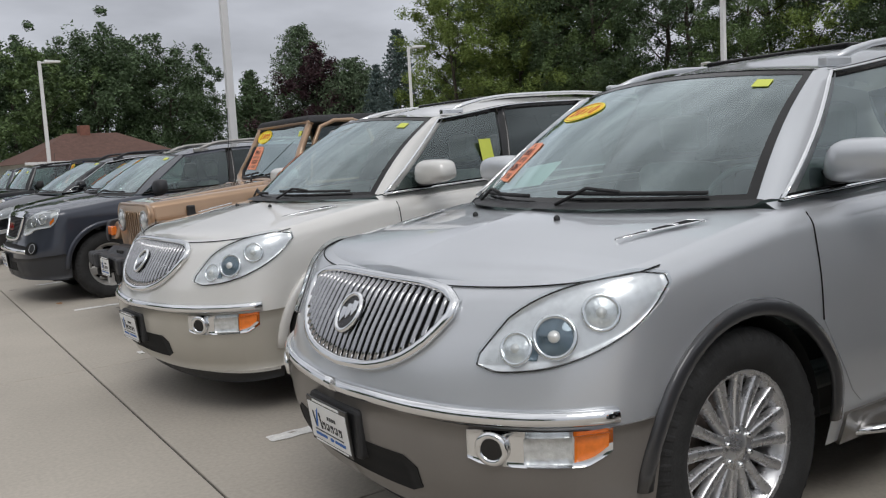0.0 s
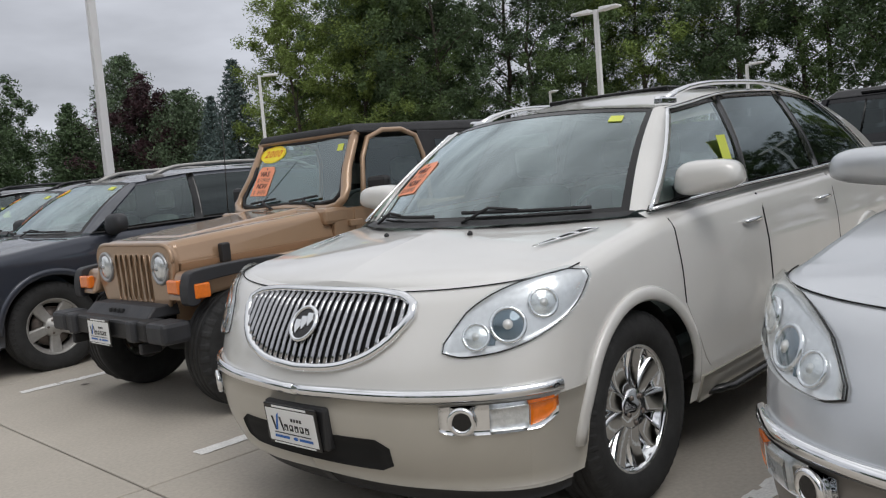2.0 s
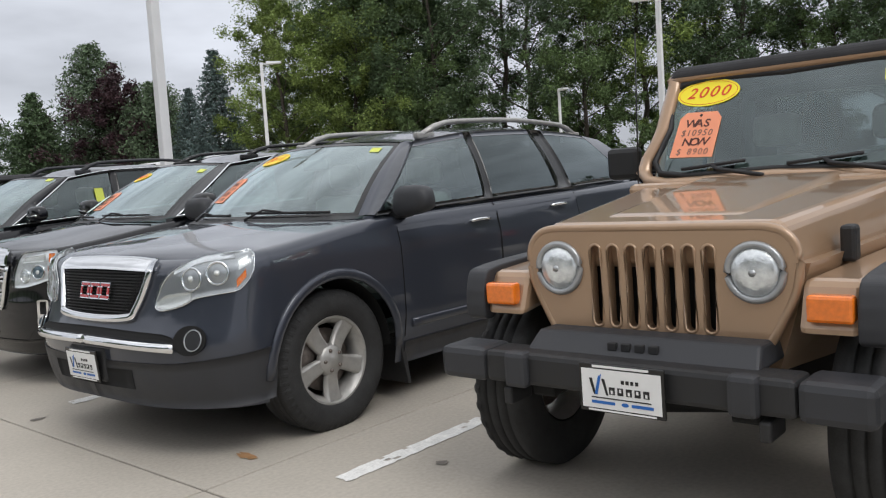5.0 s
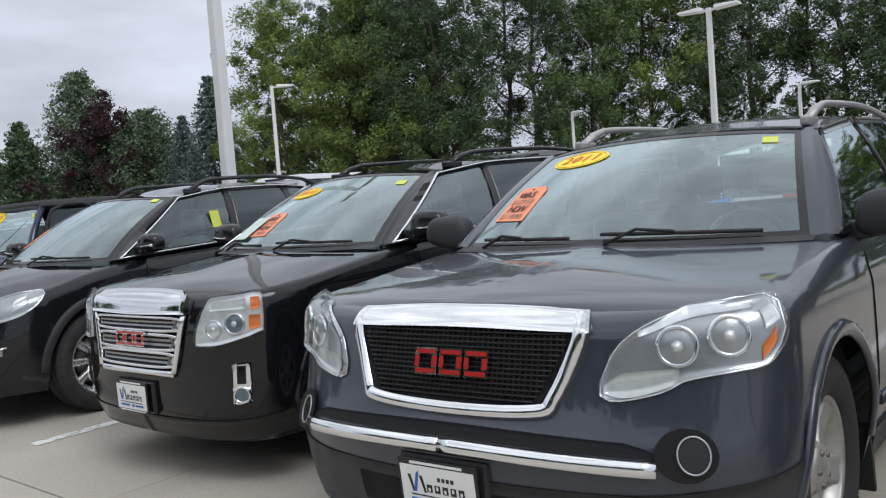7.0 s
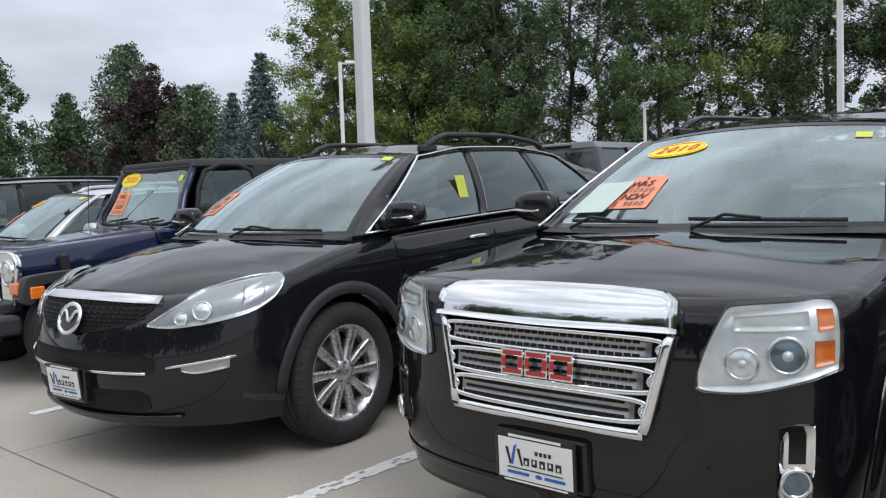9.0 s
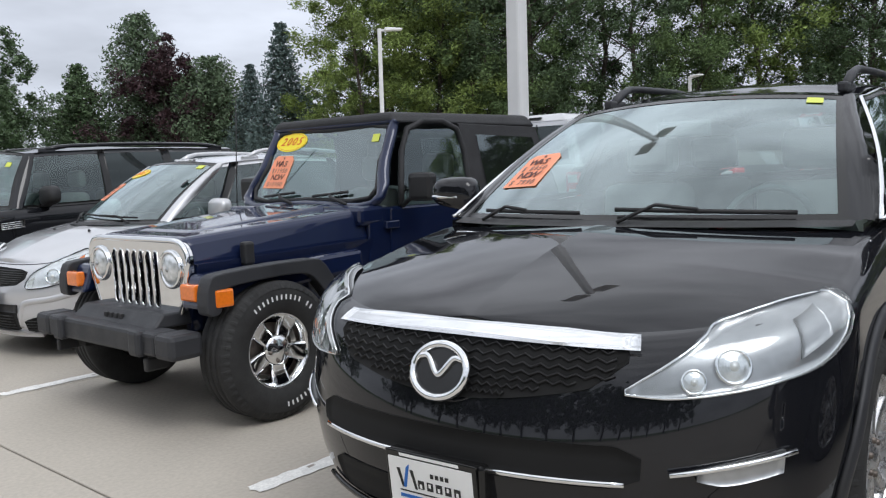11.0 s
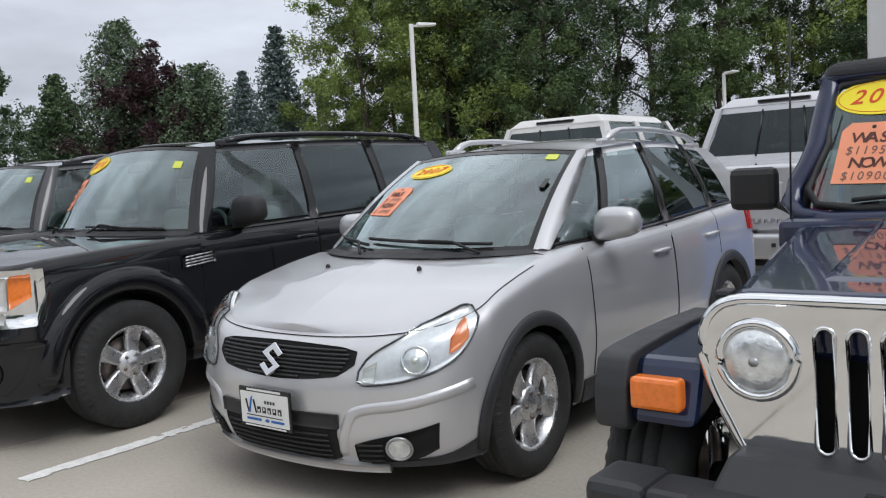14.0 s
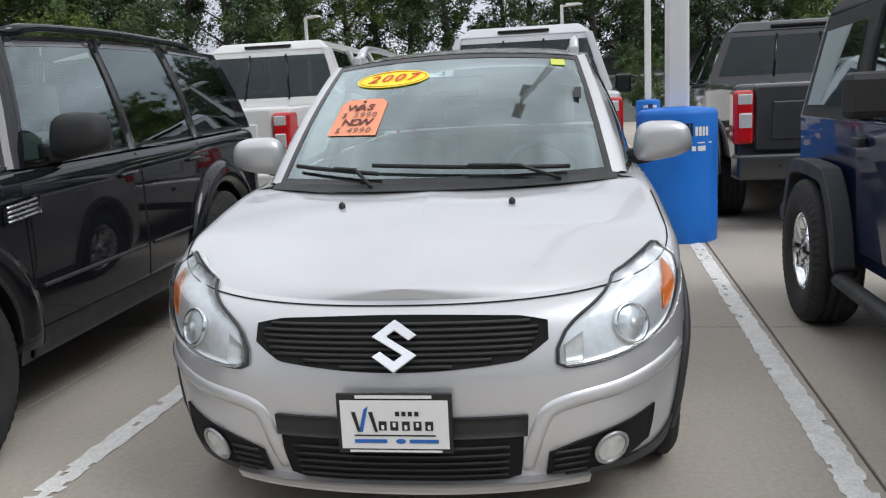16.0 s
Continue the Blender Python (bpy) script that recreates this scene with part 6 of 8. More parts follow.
def gmc_mid(x, y, yaw):
    car = begin_car("suv", x, y, yaw, "black square-faced SUV with a large chrome grille, front row")
    s = dict(length=4.7, half=0.912, fd=0.44, fp=2.75, rd=0.4, r=0.37, arch=0.455, axles=(0.93, 3.79), tuck=0.125,
             front=[(0.15, 0.12), (0.3, 0.04), (0.42, 0.0), (0.56, 0.0), (0.7, 0.015), (0.85, 0.03), (0.98, 0.06), (1.1, 0.14)],
             side=[(0.2, 0.06), (0.4, 0.02), (0.62, 0.0), (0.9, 0.0), (1.05, 0.02), (1.2, 0.05)],
             rear=[(0.2, 0.12), (0.5, 0.0), (0.9, 0.03), (1.2, 0.10)],
             top=[(0, 1.005), (0.12, 1.01), (0.35, 1.025), (0.6, 1.05), (1.0, 1.10), (1.3, 1.13), (2.2, 1.155), (4.7, 1.22)],
             bottom=[(0, 0.26), (0.5, 0.26), (1.5, 0.28), (3.3, 0.28), (4.3, 0.32), (4.7, 0.38)],
             hood=[(0.08, 1.01), (0.3, 1.065), (0.6, 1.11), (0.8, 1.135), (1.0, 1.155)], roll=0.05,
             cabin=dict(cowl=0.98, cowl_z=1.15, a_low=1.20, head=1.78, head_z=1.595, a_top=1.90, tail_low=4.55, tail_top=4.2, bulge=0.022, crown=0.05, screen_half=(0.80, 0.615),
                        belt=[(1.0, 1.13), (1.3, 1.15), (2.2, 1.18), (4.55, 1.25)], rail=[(1.7, 1.535), (1.95, 1.565), (2.5, 1.62), (3.2, 1.63), (4.2, 1.57)],
                        half_low=[(1.0, 0.84), (1.4, 0.86), (3.0, 0.87), (4.55, 0.80)], half_top=[(1.7, 0.63), (1.95, 0.65), (3.0, 0.66), (4.2, 0.62)]),
             windows=[(1.215, 2.22, 1.915, 2.34, "s"), (2.32, 3.20, 2.42, 3.12, "p"), (3.34, 4.15, 3.24, 3.80, "p")], trim=CHROME,
             rim=0.232, spokes=6, style="six", rim_mat=ALLOY, seats=(1.95, 2.9), turn=18.0)
    sk, cb = suv(car, s, BLACK)
    side = sk.u_side(0.47)
    for mir in (0, 1):
        sk.strip("lower_bumper", [(0, 0.245, 0.36), (0.6, 0.245, 0.36), (side - 0.03, 0.25, 0.40)], GLOSSBLACK, car, 0.006, 0.012, mir, 18, 4)
        sk.strip("sill", [(sk.u_side(1.40), 0.27, 0.40), (sk.u_side(3.32), 0.27, 0.40)], PLASTIC, car, 0.010, 0.016, mir, 16, 3)
        fg = sk.strip("fog_lamp", [(0.755, 0.455, 0.65), (0.80, 0.45, 0.66), (0.85, 0.455, 0.66)], CHROME, car, 0.014, 0.02, mir, 6, 5)
        sk.strip("fog_slot", [(0.78, 0.555, 0.64), (0.825, 0.555, 0.64)], SLOTSHADE, fg, 0.016, 0.006, mir, 4, 2)
        m = sk.plane((-1 if mir else 1) * 0.803, 0.50, 0.016)
        put("fog_lens", extrude_outline("fog_lens", oval(0.036, 0.036, 20), 0.006, LENSBLUE, m), fg)
        put("fog_ring", tube("fog_ring", [m @ Vector((0.04 * math.cos(a), 0.04 * math.sin(a), 0.004)) for a in np.linspace(0, 6.283, 22, endpoint=False)], 0.007, CHROME, True, 1, 6), fg)
    # three-bar chrome grille
    g = sk.strip("grille", [(-0.42, 0.68, 0.90), (-0.36, 0.60, 0.905), (0.36, 0.60, 0.905), (0.42, 0.68, 0.90)], SLOTSHADE, car, 0.005, 0.012, 0, 22, 4)
    sk.strip("grille_top", [(-0.475, 0.905, 0.985), (-0.42, 0.905, 1.0), (0, 0.90, 1.01), (0.42, 0.905, 1.0), (0.475, 0.905, 0.985)], CHROME, g, 0.034, 0.04, 0, 24, 5)
    for z0, z1, hw in ((0.825, 0.885, 0.415), (0.725, 0.795, 0.39), (0.635, 0.70, 0.365)):
        cell = sk.strip("grille_bank", [(-hw + 0.02, z0, z1), (hw - 0.02, z0, z1)], MESHSILVER, g, 0.012, 0.008, 0, 20, 2)
        for rr in range(3):
            zc = z0 + (z1 - z0) * (rr + 0.5) / 3
            for k in range(26):
                u = (hw - 0.04) * (-1 + 2 * (k + 0.5 * (rr % 2)) / 26)
                m = sk.plane(u, zc, 0.0125)
                # no real hole: a black tile paints the shade between the mesh
                put("mesh_hole", extrude_outline("mesh_hole", rect(0.024, 0.010), 0.001, SLOTSHADE, m), cell)
        sk.bar("bank_frame", smooth_path([(-hw + 0.02, z0), (0, z0 - 0.006), (hw - 0.02, z0), (hw, (z0 + z1) / 2), (hw - 0.02, z1), (0, z1 + 0.004), (-hw + 0.02, z1), (-hw, (z0 + z1) / 2)], 6, True), 0.010, CHROME, g, 0.016, True, 0.8, 0, "", 6)
    for o in (-1, 1):
        sk.bar("grille_side", [(o * (0.375 + 0.075 * q), 0.605 + 0.30 * q) for q in np.linspace(0, 1, 8)], 0.020, CHROME, g, 0.014, False, 0.7, 0, "", 8)
    sk.bar("grille_base", [(u, 0.598) for u in np.linspace(-0.375, 0.375, 20)], 0.018, CHROME, g, 0.014, False, 0.7, 0, "", 8)
    badge_bars(g, sk.plane(0, 0.775, 0.028), 0.29, 0.08)
    headlamp(car, sk, [(0.530, 0.755, 0.80), (0.560, 0.745, 0.89), (0.620, 0.745, 0.985), (0.835, 0.785, 1.0), (0.880, 0.80, 1.005), (0.925, 0.815, 1.0)],
             pods=[(0.775, 0.855, 0.050, "blue"), (0.655, 0.83, 0.044, "clear")],
             extra=[([(0.850, 0.82, 0.895), (0.908, 0.83, 0.895)], AMBER), ([(0.860, 0.92, 0.98), (0.908, 0.925, 0.98)], AMBER), ([(0.630, 0.92, 0.96), (0.835, 0.925, 0.975)], FROST)])
    arch_lip(sk, car, BLACK, 0.065, off=-0.010, pad=0.055, flat=0.5)
    doors(car, sk, BLACK, [(1.40, 2.31, 0), (2.32, 3.36, 1)], 0.43)
    handles(car, sk, [(2.12, 1.06), (3.18, 1.08)], CHROME)
    mirror(car, 1.40, 0.865, 1.245, GLOSSBLACK, (0.15, 0.25, 0.18), True)
    cb.roof_rails(car, 2.15, 4.0, GLOSSBLACK, 0.09, 0.05, 0.016)
    cb.wipers(car, [(-0.05, -0.78, 0.05, 0.03), (0.75, 0.12, 0.04, 0.03)])
    windscreen_stickers(car, lambda e, f: cb.screen(e, f), "2010", 5, (0.44, 0.31), (0.47, 0.75), (-0.78, 0.82), price=("$10950", "$ 9890"))
    p = frame_at(cb.screen(0.70, 0.26, 0), cb.screen(0.66, 0.26) - cb.screen(0.74, 0.26), cb.screen(0.70, 0.3) - cb.screen(0.70, 0.22), 0.012)
    put("paper_slip", extrude_outline("paper_slip", rect(0.26, 0.24), 0.001, PAPER, p), car)
    dealer_plate(car, sk.plane(0, 0.46, 0.03))
    box_part("plate_bracket", (-0.02, 0.05, -0.19, 0.19, 0.37, 0.55), GLOSSBLACK, car, 0.015)


def crossover(x, y, yaw):
    car = begin_car("crossover", x, y, yaw, "black crossover with a low sloping nose and silver wheels, front row")
    s = dict(length=5.07, half=0.965, fd=0.72, fp=2.15, rd=0.5, r=0.385, arch=0.45, axles=(1.06, 3.935), tuck=0.13,
             front=[(0.15, 0.16), (0.3, 0.06), (0.42, 0.01), (0.55, 0.0), (0.68, 0.02), (0.8, 0.06), (0.9, 0.12), (1.05, 0.25)],
             side=[(0.2, 0.08), (0.4, 0.03), (0.62, 0.0), (0.88, 0.01), (1.05, 0.035), (1.25, 0.07)],
             rear=[(0.2, 0.12), (0.5, 0.0), (0.9, 0.05), (1.2, 0.14)],
             top=[(0, 0.885), (0.15, 0.90), (0.4, 0.94), (0.72, 0.985), (1.05, 1.055), (1.4, 1.10), (2.3, 1.135), (5.07, 1.21)],
             bottom=[(0, 0.25), (0.6, 0.25), (1.6, 0.27), (3.4, 0.27), (4.6, 0.32), (5.07, 0.40)],
             hood=[(0.12, 0.892), (0.3, 0.965), (0.55, 1.04), (0.8, 1.095), (1.0, 1.125)], roll=0.08,
             cabin=dict(cowl=1.03, cowl_z=1.125, a_low=1.30, head=1.93, head_z=1.62, a_top=2.08, tail_low=4.92, tail_top=4.30, bulge=0.03, crown=0.055, screen_half=(0.845, 0.635),
                        belt=[(1.0, 1.10), (1.4, 1.12), (2.3, 1.155), (3.4, 1.19), (4.92, 1.26)], rail=[(1.85, 1.56), (2.1, 1.585), (2.6, 1.645), (3.1, 1.65), (3.8, 1.60), (4.30, 1.53)],
                        half_low=[(1.0, 0.86), (1.4, 0.885), (3.2, 0.89), (4.92, 0.78)], half_top=[(1.85, 0.63), (2.1, 0.65), (3.2, 0.66), (4.3, 0.60)]),
             windows=[(1.31, 2.44, 2.11, 2.56, "s"), (2.54, 3.34, 2.66, 3.26, "p"), (3.44, 4.36, 3.36, 3.86, "p")], trim=CHROME,
             rim=0.262, spokes=10, style="mid", rim_mat=ALLOY, seats=(2.1, 3.0), turn=4.0)
    sk, cb = suv(car, s, CHARCOAL)
    side = sk.u_side(0.60)
    for mir in (0, 1):
        fg = sk.strip("fog_lamp", [(0.72, 0.545, 0.572), (0.79, 0.530, 0.585), (0.95, 0.550, 0.610)], BEZEL, car, 0.010, 0.014, mir, 10, 3)
        sk.bar("fog_blade", [(u, 0.565 + 0.12 * (u - 0.66)) for u in np.linspace(0.65, 0.98, 8)], 0.008, CHROME, fg, 0.016, False, 0.8, mir, "", 6)
        sk.bar("bumper_blade", [(u, 0.535) for u in np.linspace(0.17, 0.54, 10)], 0.009, CHROME, car, 0.012, False, 0.8, mir, "", 6)
        sk.strip("sill", [(sk.u_side(1.53), 0.27, 0.37), (sk.u_side(3.46), 0.27, 0.37)], GLOSSBLACK, car, 0.010, 0.016, mir, 16, 3)
    # intakes and grille backing: sheets on the skin, hollow's shade painted in black
    sk.strip("upper_intake", [(-0.58, 0.545, 0.60), (-0.5, 0.52, 0.63), (0.5, 0.52, 0.63), (0.58, 0.545, 0.60)], SLOTSHADE, car, 0.004, 0.008, 0, 20, 3)
    sk.strip("lower_intake", [(-0.54, 0.355, 0.42), (-0.48, 0.33, 0.445), (0.48, 0.33, 0.445), (0.54, 0.355, 0.42)], SLOTSHADE, car, 0.004, 0.008, 0, 20, 3)
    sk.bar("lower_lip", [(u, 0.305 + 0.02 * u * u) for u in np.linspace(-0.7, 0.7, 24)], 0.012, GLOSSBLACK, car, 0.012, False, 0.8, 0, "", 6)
    g = sk.strip("grille", [(-0.53, 0.835, 0.86), (-0.42, 0.765, 0.865), (0, 0.715, 0.87), (0.42, 0.765, 0.865), (0.53, 0.835, 0.86)], SLOTSHADE, car, 0.004, 0.01, 0, 24, 4)
    for k in range(7):
        z = 0.74 + 0.019 * k
        half = 0.20 + 0.30 * min(k / 3.0, 1.0)
        sk.bar("mesh_bar", [(u, z + 0.005 * ((i % 2) * 2 - 1)) for i, u in enumerate(np.linspace(-half, half, 40))], 0.0035, MESHDARK, g, 0.008, False, 1, 0, "", 4)
    sk.strip("grille_top", [(-0.56, 0.855, 0.885), (0, 0.862, 0.895), (0.56, 0.855, 0.885)], CHROME, g, 0.016, 0.02, 0, 22, 3)
    m = sk.plane(0, 0.775, 0.02)
    em = put("emblem", extrude_outline("emblem", oval(0.098, 0.080, 32), 0.012, GLOSSBLACK, m), g)
    put("emblem_ring", tube("emblem_ring", [m @ Vector((0.094 * math.cos(a), 0.076 * math.sin(a), 0.014)) for a in np.linspace(0, 6.283, 34, endpoint=False)], 0.012, CHROME, True, 1, 8), em)
    wing = smooth_path([(-0.075, 0.035), (-0.045, 0.038), (-0.015, 0.0), (0, -0.012), (0.015, 0.0), (0.045, 0.038), (0.075, 0.035)], 4)
    put("emblem_wing", tube("emblem_wing", [m @ Vector((p[0], p[1], 0.016)) for p in wing], 0.010, CHROME, False, 1, 6), em)
    headlamp(car, sk, [(0.53, 0.758, 0.77), (0.64, 0.75, 0.835), (0.80, 0.762, 0.92), (0.95, 0.785, 0.955), (1.06, 0.81, 0.97), (1.17, 0.865, 0.975), (1.26, 0.945, 0.97)],
             pods=[(0.80, 0.825, 0.044, "clear"), (0.70, 0.79, 0.030, "clear")], extra=[([(1.0, 0.83, 0.92), (1.12, 0.88, 0.95)], BEZEL)], back=BEZEL, rim=CHROME, rim_r=0.004)
    arch_lip(sk, car, GREYPLAST, 0.034, off=0.004, pad=0.018, flat=0.4, label="matt dark arch moulding")
    doors(car, sk, CHARCOAL, [(1.52, 2.54, 0), (2.55, 3.46, 1)], 0.40)
    handles(car, sk, [(2.34, 1.035), (3.26, 1.055)], CHROME)
    mirror(car, 1.52, 0.885, 1.225, CHARCOAL, (0.16, 0.25, 0.17), True)
    cb.roof_rails(car, 2.3, 3.9, GREYPLAST, 0.09, 0.06, 0.018)
    cb.wipers(car, [(-0.05, -0.78, 0.05, 0.03), (0.75, 0.12, 0.04, 0.03)])
    windscreen_stickers(car, lambda e, f: cb.screen(e, f), "2008", 6, (0.70, 0.36), (0.66, 0.86), (-0.80, 0.92), show=False, price=("$ 8950", "$ 7990"))
    p = cb.flank(2.28, 2.40, 0.45, -1, 0.01)
    put("window_sticker", extrude_outline("window_sticker", rect(0.10, 0.15), 0.002, LIME, frame_at(p, (1, 0, 0), (0, 0.25, 1), 0.004)), car, "lime yellow slip in the driver's window")
    dealer_plate(car, sk.plane(0.0, 0.475, 0.035))
    box_part("plate_bracket", (-0.03, 0.05, -0.17, 0.17, 0.37, 0.55), GLOSSBLACK, car, 0.012)


def hatch(x, y, yaw):
    car = begin_car("hatchback", x, y, yaw, "silver high-roofed hatchback with grey lower trim, front row")
    s = dict(length=4.13, half=0.852, fd=0.58, fp=2.35, rd=0.4, r=0.325, arch=0.375, axles=(0.81, 3.31), tuck=0.118, tyre=0.215,
             front=[(0.12, 0.12), (0.25, 0.03), (0.35, 0.0), (0.5, 0.0), (0.6, 0.03), (0.7, 0.08), (0.8, 0.15), (1.0, 0.30)],
             side=[(0.15, 0.07), (0.35, 0.02), (0.55, 0.0), (0.8, 0.012), (0.95, 0.035), (1.1, 0.07)],
             rear=[(0.2, 0.1), (0.5, 0.0), (0.9, 0.04), (1.2, 0.12)],
             top=[(0, 0.725), (0.12, 0.745), (0.35, 0.80), (0.58, 0.87), (0.9, 0.94), (1.1, 0.968), (1.4, 0.99), (2.4, 1.01), (4.13, 1.06)],
             bottom=[(0, 0.205), (0.5, 0.20), (1.3, 0.22), (2.9, 0.22), (3.8, 0.26), (4.13, 0.34)],
             hood=[(0.10, 0.732), (0.3, 0.825), (0.5, 0.90), (0.66, 0.945), (0.84, 0.978)], roll=0.07, floor=0.2,
             cabin=dict(cowl=0.86, cowl_z=0.982, a_low=1.14, screen_half=(0.70, 0.58), head=1.70, head_z=1.488, a_top=1.82, tail_low=4.0, tail_top=3.72, bulge=0.024, crown=0.05,
                        belt=[(0.9, 0.975), (1.42, 0.985), (2.4, 1.015), (4.0, 1.07)], rail=[(1.7, 1.438), (1.95, 1.465), (2.6, 1.492), (3.72, 1.43)],
                        half_low=[(0.9, 0.68), (1.14, 0.715), (1.5, 0.765), (2.4, 0.795), (4.0, 0.74)], half_top=[(1.7, 0.575), (1.95, 0.595), (2.6, 0.61), (3.72, 0.56)]),
             windows=[(1.185, 1.56, 1.835, 1.90, "s"), (1.66, 2.34, 2.0, 2.40, "s"), (2.44, 3.12, 2.48, 3.06, "p"), (3.22, 3.60, 3.16, 3.42, "p")],
             rim=0.205, spokes=5, style="five", rim_mat=ALLOY, seats=(2.0, 2.85), turn=18.0)
    sk, cb = suv(car, s, LIGHT_SILVER)
    side = sk.u_side(0.49)
    for mir in (0, 1):
        sk.strip("lower_bumper", [(0.50, 0.200, 0.222), (0.8, 0.200, 0.236), (side - 0.04, 0.21, 0.31)], GREYPLAST, car, 0.008, 0.014, mir, 16, 4)
        sk.strip("sill", [(sk.u_side(1.26), 0.215, 0.33), (sk.u_side(2.96), 0.215, 0.33)], GREYPLAST, car, 0.010, 0.016, mir, 16, 3)
        # pocket without depth: its shade is put into the black sheet
        fg = sk.strip("fog_pocket", [(0.44, 0.225, 0.30), (0.52, 0.222, 0.325), (0.70, 0.235, 0.36), (0.80, 0.275, 0.385)], SLOTSHADE, car, 0.007, 0.012, mir, 12, 4)
        m = sk.plane((-1 if mir else 1) * 0.635, 0.292, 0.010)
        put("fog_lens", extrude_outline("fog_lens", oval(0.045, 0.045, 22), 0.006, LAMPGLASS, m), fg)
        put("fog_ring", tube("fog_ring", [m @ Vector((0.052 * math.cos(a), 0.052 * math.sin(a), 0.005)) for a in np.linspace(0, 6.283, 22, endpoint=False)], 0.006, BEZEL, True, 1, 6), fg)
        for k in range(4):
            sk.bar("pocket_slat", [(u, 0.235 + 0.023 * k) for u in np.linspace(0.455, 0.565, 5)], 0.005, PLASTIC, fg, 0.010, False, 1, mir, "", 5)
        # raised rib of the bumper
        sk.bar("bumper_rib", smooth_path([(0.375, 0.25), (0.41, 0.39), (0.47, 0.445), (0.70, 0.475), (0.95, 0.53)], 5), 0.030, LIGHT_SILVER, car, -0.016, False, 0.9, mir)
    # intake opening drawn as a black sheet, the shade inside being its colour
    sk.strip("air_intake", [(-0.36, 0.235, 0.42), (-0.32, 0.222, 0.425), (0.32, 0.222, 0.425), (0.36, 0.235, 0.42)], SLOTSHADE, car, 0.006, 0.01, 0, 18, 4)
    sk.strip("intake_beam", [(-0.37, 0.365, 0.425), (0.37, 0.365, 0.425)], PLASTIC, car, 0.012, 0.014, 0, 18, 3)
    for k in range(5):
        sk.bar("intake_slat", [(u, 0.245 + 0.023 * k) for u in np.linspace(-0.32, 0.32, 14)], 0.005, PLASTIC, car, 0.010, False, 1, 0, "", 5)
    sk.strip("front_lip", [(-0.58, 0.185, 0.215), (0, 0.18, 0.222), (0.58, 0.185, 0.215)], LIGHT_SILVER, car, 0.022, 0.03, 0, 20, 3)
    g = sk.strip("grille", [(-0.43, 0.625, 0.675), (-0.34, 0.575, 0.690), (0, 0.553, 0.698), (0.34, 0.575, 0.690), (0.43, 0.625, 0.675)], SLOTSHADE, car, 0.003, 0.008, 0, 24, 4)
    for k in range(8):
        z = 0.567 + 0.0155 * k
        half = min(0.16 + 0.11 * k, 0.35 + 0.010 * k) if k < 6 else 0.40 - 0.02 * (k - 6)
        sk.bar("grille_slat", [(u, z) for u in np.linspace(-half, half, 18)], 0.006, PLASTIC, g, 0.006, False, 0.8, 0, "", 5)
    m = sk.plane(0, 0.620, 0.016)
    sw = [(x, y) for x, y in [(0.0, 0.075), (0.065, 0.030), (0.040, 0.014), (0.0, 0.042), (-0.022, 0.026), (0.066, -0.026), (0.0, -0.075), (-0.065, -0.030), (-0.040, -0.014), (0.0, -0.042), (0.022, -0.026), (-0.066, 0.026)]]
    put("emblem", extrude_outline("emblem", sw, 0.012, CHROME, m, bevel=0.003), g)
    headlamp(car, sk, [(0.455, 0.560, 0.600), (0.49, 0.548, 0.655), (0.60, 0.555, 0.715), (0.75, 0.585, 0.778), (0.86, 0.635, 0.815), (0.93, 0.705, 0.832), (0.98, 0.785, 0.828)], back=REFLECTOR,
             pods=[(0.69, 0.640, 0.055, "clear")], extra=[([(0.83, 0.655, 0.715), (0.875, 0.675, 0.765), (0.915, 0.715, 0.785)], AMBER), ([(0.475, 0.560, 0.608), (0.53, 0.555, 0.638)], FROST)], rim=GREYPLAST, rim_r=0.005)
    for o in (1, -1):
        nz = hood_spot(sk, 0.69, -o * 0.30)
        put("washer_jet", lathe("washer_jet", [(0.012, 0), (0.012, 0.012), (0.004, 0.02), (0, 0.02)], PLASTIC, 10, "z"), car, "", Matrix.Translation(nz))
    sk.bar("hood_joint", [(u, sk.top(float(np.interp(abs(u), sk.s, sk.a[:, 0]))) - 0.008) for u in np.linspace(-1.5, 1.5, 50)], 0.0022, SLOTSHADE, car, 0.002, False, 1, 0, "", 5)
    arch_lip(sk, car, GREYPLAST, 0.034, off=0.006, pad=0.012, flat=0.45, low=0.24, label="dark grey plastic arch moulding")
    doors(car, sk, LIGHT_SILVER, [(1.36, 2.40, 0), (2.41, 3.16, 1)], 0.34)
    handles(car, sk, [(2.22, 0.86), (3.02, 0.88)], LIGHT_SILVER)
    mirror(car, 1.56, 0.765, 1.075, LIGHT_SILVER, (0.15, 0.24, 0.18))
    cb.roof_rails(car, 2.15, 3.6, LIGHT_SILVER, 0.06, 0.055, 0.018)
    cb.wipers(car, [(-0.72, 0.35, 0.045, 0.10), (0.30, 0.85, 0.05, 0.10)])
    windscreen_stickers(car, lambda e, f: cb.screen(e, f), "2007", 8, (0.56, 0.46), (0.42, 0.775), (-0.78, 0.90), price=("$ 5990", "$ 4990"))
    mm = frame_at(cb.screen(-0.86, 0.58), (0, -1, 0), cb.screen(-0.86, 0.62) - cb.screen(-0.86, 0.54), 0.010)
    put("toll_tag", extrude_outline("toll_tag", rect(0.03, 0.08), 0.004, GLOSSBLACK, mm), car)
    dealer_plate(car, sk.plane(0, 0.425, 0.03), 0.325, 0.175)
    for o in (-1, 1):
        sk.strip("tail_lamp", [(sk.u_side(3.86), 0.85, 1.05), (sk.end - 0.55, 0.82, 1.02)], REDLENS, car, 0.012, 0.02, o > 0, 10, 4)


